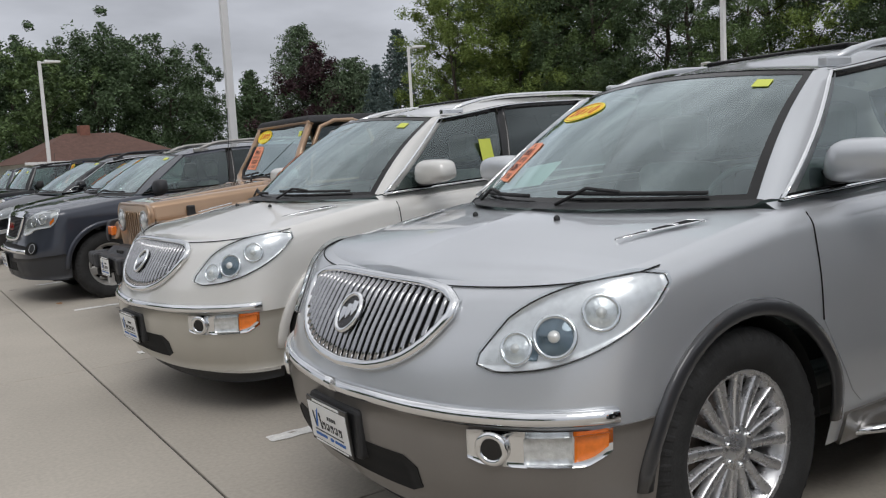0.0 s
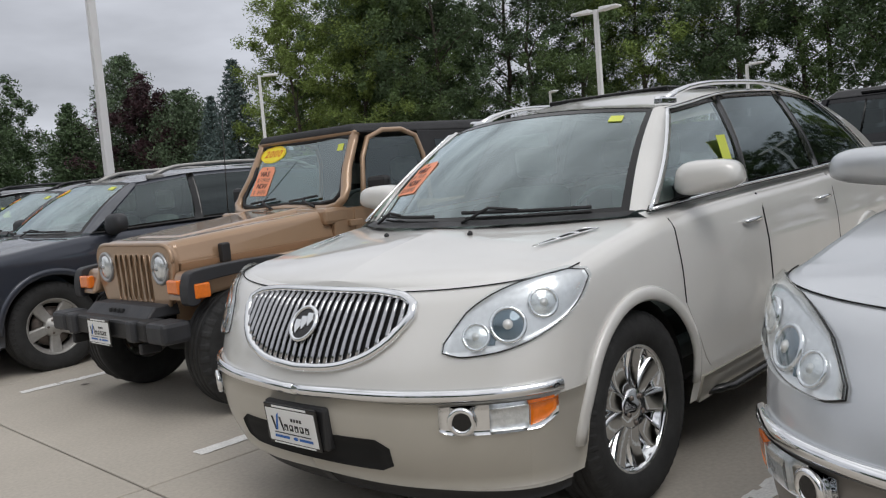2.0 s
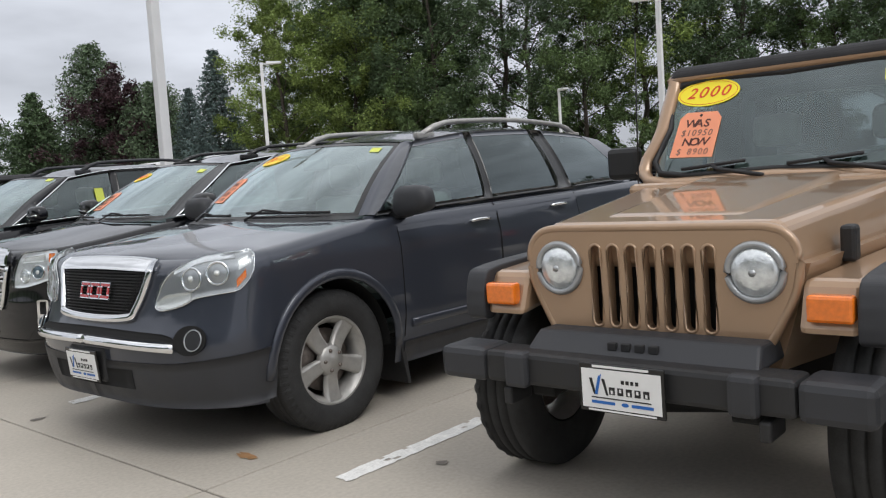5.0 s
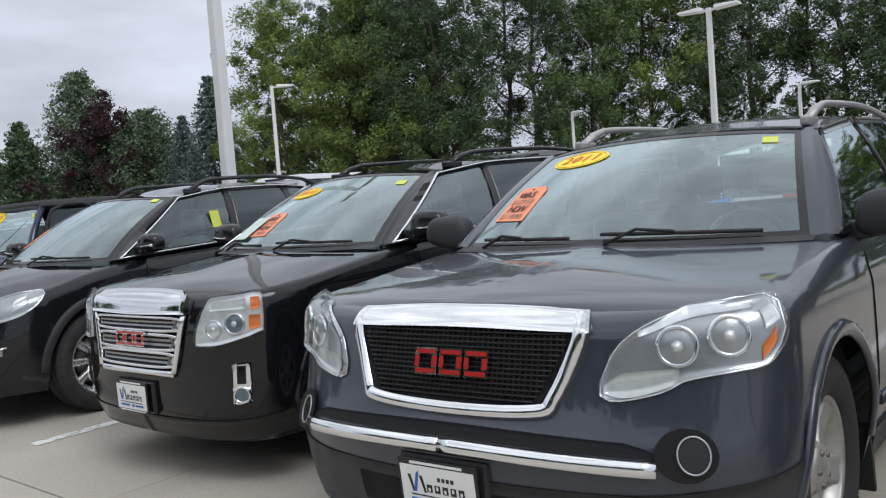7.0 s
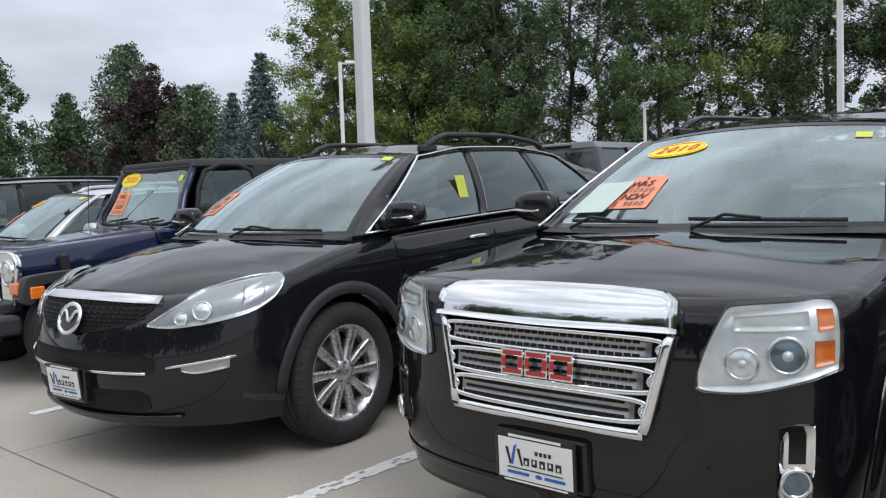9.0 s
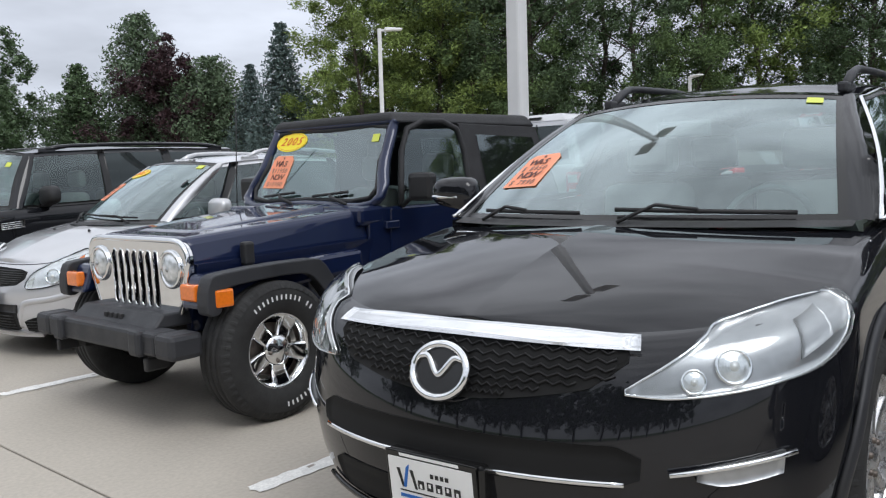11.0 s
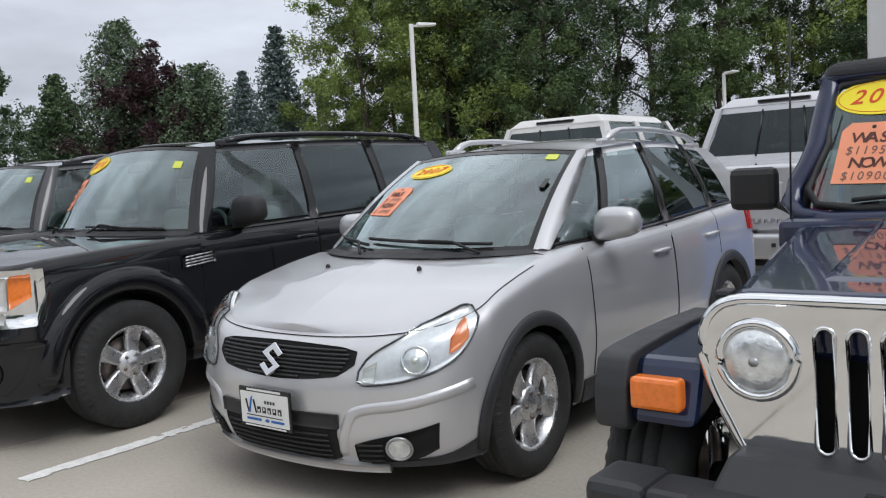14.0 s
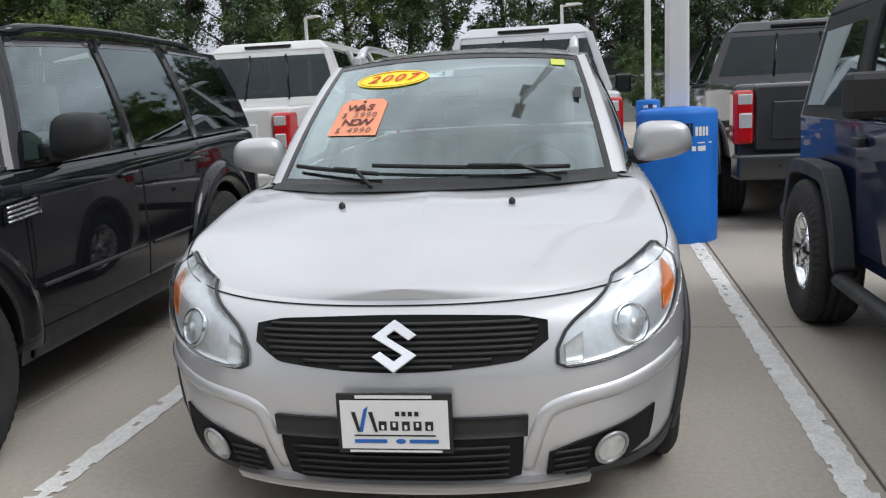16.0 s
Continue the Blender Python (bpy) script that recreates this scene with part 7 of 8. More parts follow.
def boxy(x, y, yaw, paintm=None, label="black boxy SUV with flared arches and chrome lamp surrounds", full=True):
    paintm = paintm or CHARCOAL
    car = begin_car("suv", x, y, yaw, label)
    s = dict(length=4.54, half=0.925, fd=0.36, fp=3.0, rd=0.3, r=0.375, arch=0.45, axles=(0.80, 3.56), tuck=0.12, tyre=0.24,
             front=[(0.15, 0.10), (0.3, 0.03), (0.42, 0.0), (0.6, 0.0), (0.75, 0.035), (0.95, 0.05), (1.05, 0.08), (1.15, 0.15)],
             side=[(0.2, 0.09), (0.4, 0.05), (0.62, 0.03), (0.95, 0.03), (1.1, 0.05), (1.2, 0.07)],
             rear=[(0.2, 0.1), (0.5, 0.0), (0.9, 0.02), (1.2, 0.06)],
             top=[(0, 1.02), (0.15, 1.03), (0.4, 1.05), (0.8, 1.07), (1.3, 1.085), (3.0, 1.11), (4.54, 1.13)],
             bottom=[(0, 0.27), (0.5, 0.27), (1.4, 0.30), (3.1, 0.30), (4.2, 0.34), (4.54, 0.42)],
             hood=[(0.08, 1.025), (0.3, 1.07), (0.6, 1.095), (0.9, 1.11), (1.2, 1.125)], roll=0.05,
             cabin=dict(cowl=1.10, cowl_z=1.12, a_low=1.42, head=1.58, head_z=1.69, a_top=1.68, tail_low=4.42, tail_top=4.25, bulge=0.02, crown=0.045,
                        belt=[(1.1, 1.085), (1.5, 1.09), (3.0, 1.115), (4.42, 1.14)], rail=[(1.55, 1.63), (1.8, 1.66), (3.0, 1.69), (4.25, 1.67)],
                        half_low=[(1.1, 0.83), (1.6, 0.845), (3.0, 0.85), (4.42, 0.82)], half_top=[(1.55, 0.62), (1.8, 0.65), (3.0, 0.67), (4.25, 0.65)]),
             windows=[(1.48, 2.38, 1.745, 2.42, "s"), (2.48, 3.24, 2.50, 3.20, "p"), (3.34, 4.20, 3.32, 4.10, "p")],
             rim=0.222, spokes=5, style="five", rim_mat=ALLOY, seats=(2.0, 2.9), turn=-6.0)
    sk, cb = suv(car, s, paintm)
    for mir in (0, 1):
        sk.strip("lower_bumper", [(0, 0.28, 0.62), (0.7, 0.28, 0.62), (sk.u_side(0.40), 0.30, 0.62)], paintm, car, 0.03, 0.03, mir, 16, 5)
        sk.strip("sill", [(sk.u_side(1.33), 0.31, 0.42), (sk.u_side(3.15), 0.31, 0.42)], PLASTIC, car, 0.010, 0.016, mir, 16, 3)
        m = sk.plane((-1 if mir else 1) * 0.76, 0.47, 0.032)
        fg = put("fog_lamp", extrude_outline("fog_lamp", oval(0.075, 0.075, 24), 0.006, SLOTSHADE, m), car)
        put("fog_lens", extrude_outline("fog_lens", oval(0.045, 0.045, 20), 0.01, FROST, m), fg)
        hl = sk.strip("lamp_surround", [(0.46, 0.70, 1.00), (0.60, 0.695, 1.0), (1.0, 0.70, 1.0), (1.06, 0.84, 1.0)], CHROME, car, 0.012, 0.02, mir, 12, 4, straight=True)
        sk.strip("headlamp", [(0.58, 0.79, 0.965), (0.86, 0.795, 0.965)], FROST, hl, 0.022, 0.014, mir, 10, 4)
        sk.strip("turn_signal", [(0.87, 0.80, 0.965), (0.985, 0.86, 0.965)], AMBER, hl, 0.022, 0.014, mir, 8, 3)
        sk.strip("lower_lamp", [(0.58, 0.715, 0.775), (0.84, 0.72, 0.78)], FROST, hl, 0.022, 0.014, mir, 8, 2)
        vt = sk.strip("wing_vent", [(sk.u_side(1.20), 0.885, 0.965), (sk.u_side(1.46), 0.905, 0.985)], GLOSSBLACK, car, 0.010, 0.014, mir, 8, 3)
        for k in range(4):
            sk.bar("vent_bar", [(sk.u_side(1.22 + 0.03 * q), 0.897 + 0.019 * k + 0.002 * q) for q in range(8)], 0.0055, ALLOY, vt, 0.014, False, 0.8, mir, "", 5)
    g = sk.strip("grille", [(-0.46, 0.70, 1.0), (0.46, 0.70, 1.0)], SLOTSHADE, car, 0.004, 0.01, 0, 16, 4)
    sk.bar("grille_cross", [(u, 0.84) for u in np.linspace(-0.46, 0.46, 14)], 0.022, CHROME, g, 0.016, False, 0.7)
    sk.bar("grille_cross", [(0, z) for z in np.linspace(0.70, 1.0, 6)], 0.022, CHROME, g, 0.016, False, 0.7)
    for k in range(8):
        sk.bar("grille_slat", [(u, 0.72 + 0.036 * k) for u in np.linspace(-0.45, 0.45, 12)], 0.005, PLASTIC, g, 0.008, False, 1, 0, "", 5)
    arch_lip(sk, car, paintm, 0.085, off=-0.01, pad=0.055, flat=0.75)
    doors(car, sk, paintm, [(1.36, 2.42, 0), (2.43, 3.26, 1)], 0.43)
    for x0, x1 in ((1.42, 2.38), (2.48, 3.0)):
        for mir in (0, 1):
            sk.bar("side_moulding", [(sk.u_side(q), 0.60) for q in np.linspace(x0, x1, 10)], 0.010, GREYPLAST, car, 0.006, False, 0.6, mir)
    handles(car, sk, [(2.28, 0.985), (3.14, 0.995)], paintm)
    mirror(car, 1.70, 0.845, 1.215, PLASTIC, (0.17, 0.26, 0.21))
    cb.roof_rails(car, 1.9, 4.1, paintm, 0.10, 0.03, 0.02)
    cb.wipers(car, [(-0.05, -0.78, 0.05, 0.03), (0.75, 0.12, 0.04, 0.03)])
    windscreen_stickers(car, lambda e, f: cb.screen(e, f), "2010", 9, (0.70, 0.46), (0.60, 0.82), (-0.74, 0.76), price=("$ 9950", "$ 8900"))


# ---- open-sided 4x4 with flat wings ----
def plate_with_holes(name, outline, holes, x, depth, mat, parent):
    """A flat upright plate facing -x, cut through by the holes; points are (y, z)."""
    bm = bmesh.new()
    edges = []
    for ring in (outline, *holes):
        vs = [bm.verts.new((x, p[0], p[1])) for p in ring]
        edges += [bm.edges.new((vs[i], vs[(i + 1) % len(vs)])) for i in range(len(vs))]
    bmesh.ops.triangle_fill(bm, use_beauty=True, use_dissolve=False, edges=edges)
    r = bmesh.ops.extrude_face_region(bm, geom=bm.faces[:])
    bmesh.ops.translate(bm, vec=(depth, 0, 0), verts=[g for g in r["geom"] if isinstance(g, bmesh.types.BMVert)])
    return part(name, bm, mat, parent)


def four_by_four(x, y, yaw, paintm, label, year, seed, chrome_face, hard, chunky, prices):
    car = begin_car("off_roader", x, y, yaw, label, "off-road car")
    up = 0.045 if chunky else -0.05
    car.matrix_basis = tilted(x) @ pose(x, y, up, 0, 0, yaw)
    r = 0.385 if not chunky else 0.40
    hubs = (0.62, 2.99)
    face = CHROME if chrome_face else paintm
    # face panel with seven slots, made of posts and rails so that the slots are open
    gx0, gx1, gz0, gz1 = 0.26, 0.33, 0.635, 1.06
    grille = hexa("grille_panel", [(gx0 + 0.08, -0.30, gz0 + 0.0), (gx0 + 0.09, -0.30, gz0), (gx0 + 0.09, 0.30, gz0), (gx0 + 0.08, 0.30, gz0)],
                  [(gx0 + 0.08, -0.30, gz1 - 0.02), (gx0 + 0.09, -0.30, gz1 - 0.02), (gx0 + 0.09, 0.30, gz1 - 0.02), (gx0 + 0.08, 0.30, gz1 - 0.02)], SLOTSHADE, car)
    half_face = smooth_path([(0.0, gz1), (0.30, gz1), (0.44, gz1 - 0.004), (0.505, gz1 - 0.035), (0.535, gz1 - 0.10), (0.525, gz1 - 0.21), (0.475, gz1 - 0.32), (0.425, gz0 + 0.02), (0.36, gz0 - 0.002), (0.0, gz0)], 4)
    loop = half_face + [(-p[0], p[1]) for p in reversed(half_face[1:-1])]
    slots = []
    for k in range(7):
        yc, w, top, low = (k - 3) * 0.076, 0.0235, gz1 - 0.062, gz0 + 0.045
        ring = [(yc + w * math.cos(a), top - w + w * math.sin(a)) for a in np.linspace(0, math.pi, 8)]
        slots.append(ring + [(yc + w * math.cos(a), low + w + w * math.sin(a)) for a in np.linspace(math.pi, 2 * math.pi, 8)])
    for o in (-1, 1):
        slots.append([(o * 0.392 + 0.097 * math.cos(a), 0.905 + 0.097 * math.sin(a)) for a in np.linspace(0, 2 * math.pi, 28, endpoint=False)])
    plate_with_holes("grille_face", loop, slots, gx0, 0.05, face, grille)
    for q in slots[:7]:
        put("slot_rim", tube("slot_rim", [(gx0 + 0.002, p[0], p[1]) for p in q], 0.0065, face, True, 1, 6), grille)
    put("face_edge", tube("face_edge", [(gx0 + 0.012, p[0], p[1]) for p in loop], 0.017, face, True, 1, 8), grille)
    for o in (-1, 1):
        m = frame_at((gx0 - 0.002, o * 0.392, 0.905), (0, -1, 0), (0, 0, 1))
        lamp = put("headlamp", lathe("headlamp", [(0.0, -0.028), (0.04, -0.026), (0.075, -0.016), (0.088, -0.002), (0.088, 0.02)], LAMPGLASS, 32, "x"), car, "", pose(gx0 - 0.002, o * 0.392, 0.905))
        put("lamp_ring", tube("lamp_ring", [m @ Vector((0.096 * math.cos(a), 0.096 * math.sin(a), 0.004)) for a in np.linspace(0, 6.283, 30, endpoint=False)], 0.013, CHROME if chrome_face else BEZEL, True, 1, 8), car)
        put("lamp_bulb", lathe("lamp_bulb", [(0.0, -0.034), (0.012, -0.032), (0.014, -0.02)], BEZEL, 12, "x"), lamp)
    # hood
    hexa("hood", [(gx0 + 0.04, -0.515, 0.90), (1.50, -0.68, 0.94), (1.50, 0.68, 0.94), (gx0 + 0.04, 0.515, 0.90)],
         [(gx0 + 0.03, -0.47, 1.075), (1.50, -0.64, 1.165), (1.50, 0.64, 1.165), (gx0 + 0.03, 0.47, 1.075)], paintm, car, 0.045, seg=4)
    hexa("hood_bulge", [(gx0 + 0.12, -0.30, 1.07), (1.48, -0.36, 1.15), (1.48, 0.36, 1.15), (gx0 + 0.12, 0.30, 1.07)],
         [(gx0 + 0.22, -0.27, 1.095), (1.48, -0.33, 1.19), (1.48, 0.33, 1.19), (gx0 + 0.22, 0.27, 1.095)], paintm, car, 0.02, seg=3)
    for o in (-1, 1):
        hexa("inner_wing", [(0.32, o * 0.44, 0.55), (1.5, o * 0.60, 0.50), (1.5, o * 0.55, 0.50), (0.32, o * 0.40, 0.55)], [(0.32, o * 0.555, 0.93), (1.5, o * 0.70, 0.97), (1.5, o * 0.62, 0.97), (0.32, o * 0.48, 0.93)], paintm, car)
        # flat front wing and its plastic flare
        hexa("front_wing", [(0.20, o * 0.54, 0.71), (1.32, o * 0.66, 0.80), (1.32, o * 0.80, 0.80), (0.20, o * 0.735, 0.71)], [(0.27, o * 0.54, 0.885), (1.32, o * 0.66, 0.925), (1.32, o * 0.79, 0.925), (0.27, o * 0.735, 0.885)], paintm, car, 0.025)
        out = [(0.22, 0.70), (0.235, 0.86), (0.34, 0.905), (0.85, 0.915), (1.02, 0.87), (1.20, 0.56), (1.28, 0.40), (1.22, 0.40), (1.10, 0.58), (0.95, 0.78), (0.82, 0.84), (0.42, 0.83), (0.32, 0.80), (0.30, 0.70)]
        put("wing_flare", extrude_outline("wing_flare", smooth_path(out, 3, True), 0.10, GREYPLAST, Matrix.Translation((-0.03, o * 0.73, 0)) @ Matrix(((1, 0, 0, 0), (0, 0, o, 0), (0, 1, 0, 0), (0, 0, 0, 1))), bevel=0.008), car)
        rear = [(2.42, 0.46), (2.50, 0.70), (2.66, 0.88), (2.80, 0.915), (3.25, 0.915), (3.40, 0.84), (3.50, 0.62), (3.44, 0.60), (3.36, 0.78), (3.24, 0.84), (2.82, 0.84), (2.68, 0.80), (2.56, 0.64), (2.48, 0.46)]
        put("wing_flare", extrude_outline("wing_flare", smooth_path(rear, 3, True), 0.10, GREYPLAST, Matrix.Translation((0, o * 0.73, 0)) @ Matrix(((1, 0, 0, 0), (0, 0, o, 0), (0, 1, 0, 0), (0, 0, 0, 1))), bevel=0.008), car)
        box_part("turn_signal", (0.185, 0.24, min(o * 0.575, o * 0.72), max(o * 0.575, o * 0.72), 0.755, 0.845), AMBER, car, 0.012)
        box_part("side_marker", (0.235, 0.345, o * 0.828 - 0.012, o * 0.828 + 0.014, 0.725, 0.82), AMBER, car, 0.012)
        box_part("hood_latch", (0.58, 0.65, o * 0.60 - 0.025, o * 0.60 + 0.03, 0.90, 1.03), PLASTIC, car, 0.014)
        # body side, door and quarter
        hexa("body_side", [(1.48, o * 0.66, 0.45), (3.55, o * 0.72, 0.45), (3.55, o * 0.64, 0.45), (1.48, o * 0.60, 0.45)], [(1.48, o * 0.70, 1.16), (3.55, o * 0.73, 1.14), (3.55, o * 0.66, 1.14), (1.48, o * 0.64, 1.16)], paintm, car, 0.012)
        hexa("door", [(1.66, o * 0.675, 0.52), (2.46, o * 0.72, 0.52), (2.46, o * 0.70, 0.52), (1.66, o * 0.65, 0.52)], [(1.66, o * 0.715, 1.15), (2.50, o * 0.735, 1.15), (2.50, o * 0.70, 1.15), (1.66, o * 0.68, 1.15)], paintm, car, 0.01)
        box_part("door_handle", (2.34, 2.46, o * 0.745 - 0.02, o * 0.745 + 0.02, 1.03, 1.075), PLASTIC, car, 0.01)
        for hz in (0.66, 1.02):
            box_part("door_hinge", (1.60, 1.72, o * 0.71 - 0.018, o * 0.71 + 0.018, hz, hz + 0.05), paintm, car, 0.008)
        # side step
        put("side_step", tube("side_step", [(1.26, o * 0.74, 0.42), (1.34, o * 0.80, 0.40), (2.40, o * 0.80, 0.40), (2.48, o * 0.74, 0.42)], 0.045, PLASTIC, False, 0.7, 8, [(0, 0, 1)] * 4), car)
        # mirror on the door
        mirror_y = o * 0.90
        mr = box_part("door_mirror", (1.72, 1.80, mirror_y - 0.10, mirror_y + 0.10, 1.19, 1.37), PLASTIC, car, 0.03)
        put("mirror_arm", tube("mirror_arm", [(1.76, o * 0.72, 1.16), (1.76, o * 0.78, 1.20), (1.76, o * 0.86, 1.23)], 0.016, PLASTIC, False, 1, 8), mr)
        # door window frame and pane
        a, b, c, d = (1.76, 1.16), (2.46, 1.16), (2.42, 1.66), (1.92, 1.66)
        yy = o * 0.705
        win = put("door_window", mesh("door_window", [(a[0], yy, a[1]), (b[0], o * 0.715, b[1]), (c[0], o * 0.64, c[1]), (d[0], o * 0.63, d[1])], [(0, 1, 2, 3)], SIDEGLASS, False), car)
        put("door_frame", tube("door_frame", smooth_path([(a[0], yy, a[1]), (d[0], o * 0.635, d[1]), (c[0], o * 0.64, c[1]), (b[0], o * 0.715, b[1])], 3), 0.022, paintm if hard else SOFTTOP, False, 1, 6), win)
        # rear quarter of the top
        q = hexa("top_side", [(2.50, o * 0.72, 1.14), (3.58, o * 0.72, 1.13), (3.58, o * 0.70, 1.13), (2.50, o * 0.70, 1.14)], [(2.44, o * 0.645, 1.70), (3.40, o * 0.63, 1.68), (3.40, o * 0.61, 1.68), (2.44, o * 0.625, 1.70)], SOFTTOP, car, 0.006)
        wy0, wy1 = o * 0.722, o * 0.645
        put("quarter_window", mesh("quarter_window", [(2.66, wy0, 1.22), (3.44, wy0 * 0.995, 1.20), (3.32, wy1 * 1.01, 1.60), (2.62, wy1 * 1.015, 1.62)], [(0, 1, 2, 3)], VINYLWIN if not hard else PRIVACY, False), q)
        box_part("tail_lamp", (3.56, 3.61, o * 0.60 - 0.06, o * 0.60 + 0.06, 0.80, 0.96), REDLENS, car, 0.01)
    # cowl and screen frame
    box_part("cowl", (1.40, 1.62, -0.70, 0.70, 1.05, 1.175), paintm, car, 0.03)
    lowz, topz, lx, tx = 1.18, 1.715, 1.56, 1.84
    def scr(e, f):
        return Vector((lx + (tx - lx) * f, e * (0.655 - 0.05 * f), lowz + (topz - lowz) * f))
    fr_pts = [scr(-1, 0), scr(-1, 0.5), scr(-0.99, 0.93), scr(-0.94, 1), scr(0, 1.0), scr(0.94, 1), scr(0.99, 0.93), scr(1, 0.5), scr(1, 0), scr(0, 0)]
    frm = put("windscreen_frame", tube("windscreen_frame", [tuple(p) for p in smooth_path([tuple(p) for p in fr_pts], 4, True)], 0.042, paintm, True, 0.75, 8), car)
    rows = [[scr(e, f) for e in np.linspace(-0.95, 0.95, 9)] for f in np.linspace(0.04, 0.96, 7)]
    put("windscreen", grid_mesh("windscreen", rows, WINDSHIELD), frm)
    gk = [scr(-0.92, 0.07), scr(0.92, 0.07), scr(0.92, 0.93), scr(-0.92, 0.93)]
    put("screen_gasket", tube("screen_gasket", [tuple(p) for p in smooth_path([tuple(gk[0]), tuple(scr(0, 0.06)), tuple(gk[1]), tuple(scr(0.93, 0.5)), tuple(gk[2]), tuple(scr(0, 0.94)), tuple(gk[3]), tuple(scr(-0.93, 0.5))], 3, True)], 0.018, PLASTIC, True, 1, 6), frm)
    for e0, e1 in ((-0.10, -0.62), (0.72, 0.22)):
        a, b = scr(e0, 0.10) + Vector((-0.03, 0, 0.0)), scr(e1, 0.15) + Vector((-0.03, 0, 0))
        w = put("wiper", tube("wiper", [tuple(a), tuple(a.lerp(b, 0.5)), tuple(b)], 0.010, PLASTIC, False, 1, 6), car)
        put("wiper_arm", tube("wiper_arm", [(1.43, (a.y + b.y) / 2 - 0.30, 1.19), tuple(a.lerp(b, 0.45) + Vector((-0.02, -0.05, -0.02))), tuple(a.lerp(b, 0.5))], 0.011, PLASTIC, False, 1, 6), w)
    # roof
    hexa("top", [(tx - 0.05, -0.655, 1.70), (3.42, -0.64, 1.68), (3.42, 0.64, 1.68), (tx - 0.05, 0.655, 1.70)],
         [(tx - 0.03, -0.60, 1.775), (3.36, -0.58, 1.775), (3.36, 0.58, 1.775), (tx - 0.03, 0.60, 1.775)], SOFTTOP, car, 0.035, seg=4)
    hexa("rear_panel", [(3.56, -0.72, 1.13), (3.59, -0.72, 1.13), (3.59, 0.72, 1.13), (3.56, 0.72, 1.13)], [(3.38, -0.63, 1.68), (3.41, -0.63, 1.68), (3.41, 0.63, 1.68), (3.38, 0.63, 1.68)], VINYLWIN, car)
    hexa("tailgate", [(3.52, -0.72, 0.45), (3.57, -0.72, 0.45), (3.57, 0.72, 0.45), (3.52, 0.72, 0.45)], [(3.52, -0.72, 1.14), (3.57, -0.72, 1.14), (3.57, 0.72, 1.14), (3.52, 0.72, 1.14)], paintm, car, 0.01)
    # bumpers and frame
    be = 0.83 if chunky else 0.77
    bmp = box_part("front_bumper", (0.0, 0.16, -0.60, 0.60, 0.485, 0.61), GREYPLAST if not chunky else PLASTIC, car, 0.02)
    for o in (-1, 1):
        box_part("bumper_end", (-0.005, 0.19, min(o * 0.60, o * be), max(o * 0.60, o * be), 0.478, 0.612), GREYPLAST, bmp, 0.028)
        box_part("bumper_guard", (-0.032, 0.04, o * 0.44 - 0.05, o * 0.44 + 0.05, 0.478, 0.618), GREYPLAST, bmp, 0.02)
        box_part("tow_hook", (0.0, 0.14, o * 0.50 - 0.02, o * 0.50 + 0.02, 0.40, 0.47), PLASTIC, bmp, 0.01)
        box_part("rear_bumper_end", (3.58, 3.72, min(o * 0.35, o * 0.80), max(o * 0.35, o * 0.80), 0.50, 0.60), PLASTIC, bmp, 0.02)
    hexa("frame_cover", [(0.08, -0.46, 0.60), (0.34, -0.46, 0.60), (0.34, 0.46, 0.60), (0.08, 0.46, 0.60)], [(0.16, -0.44, 0.675), (0.34, -0.44, 0.675), (0.34, 0.44, 0.675), (0.16, 0.44, 0.675)], GREYPLAST, car, 0.012)
    for k in range(4):
        box_part("cover_letter_bar", (0.105, 0.125, 0.09 - 0.055 * k - 0.018, 0.09 - 0.055 * k + 0.018, 0.625, 0.655), PLASTIC, car, 0.004)
    for o in (-1, 1):
        box_part("frame_rail", (0.1, 3.5, o * 0.40 - 0.05, o * 0.40 + 0.05, 0.42, 0.54), UNDER, car, 0.01)
    for hx in hubs:
        put("axle", tube("axle", [(hx, -0.66, r - up), (hx, -0.2, r - up), (hx, 0.2, r - up), (hx, 0.66, r - up)], [0.045, 0.06, 0.11, 0.045], UNDER, False, 1, 10, [(0, 0, 1)] * 4), car)
    box_part("gearbox", (0.8, 2.4, -0.3, 0.3, 0.34, 0.62), UNDER, car, 0.06)
    box_part("floor_pan", (1.45, 3.52, -0.62, 0.62, 0.48, 0.56), UNDER, car, 0.02)
    box_part("radiator", (0.36, 0.45, -0.35, 0.35, 0.60, 1.02), SLOTSHADE, car, 0.01)
    box_part("engine_block", (0.55, 1.45, -0.35, 0.35, 0.52, 0.92), UNDER, car, 0.05)
    dashboard(car, 1.60, 1.82, 0.62, 1.16)
    seats(car, (2.25,), 0.33, 0.74, 1.26)
    put("roll_bar", tube("roll_bar", smooth_path([(2.75, -0.58, 0.7), (2.75, -0.57, 1.5), (2.75, -0.45, 1.64), (2.75, 0.45, 1.64), (2.75, 0.57, 1.5), (2.75, 0.58, 0.7)], 4), 0.04, CABIN_DARK, False, 1, 8), car)
    for hx in hubs:
        for o in (-1, 1):
            wheel(car, hx, o * 0.735, r - up, r, 0.255 if not chunky else 0.27, 0.205, 5, "chunky" if chunky else "five", CHROME if chrome_face else ALLOY_MATT, o, 12.0, white=(chrome_face and o < 0))
    windscreen_stickers(car, lambda e, f: scr(e, f), year, seed, (0.68, 0.42), (0.66, 0.82), (-0.78, 0.80), price=prices)
    if chunky:
        dealer_plate(car, frame_at((-0.012, -0.02, 0.525), (0, -1, 0), (0, 0, 1), 0.012), 0.33, 0.175)
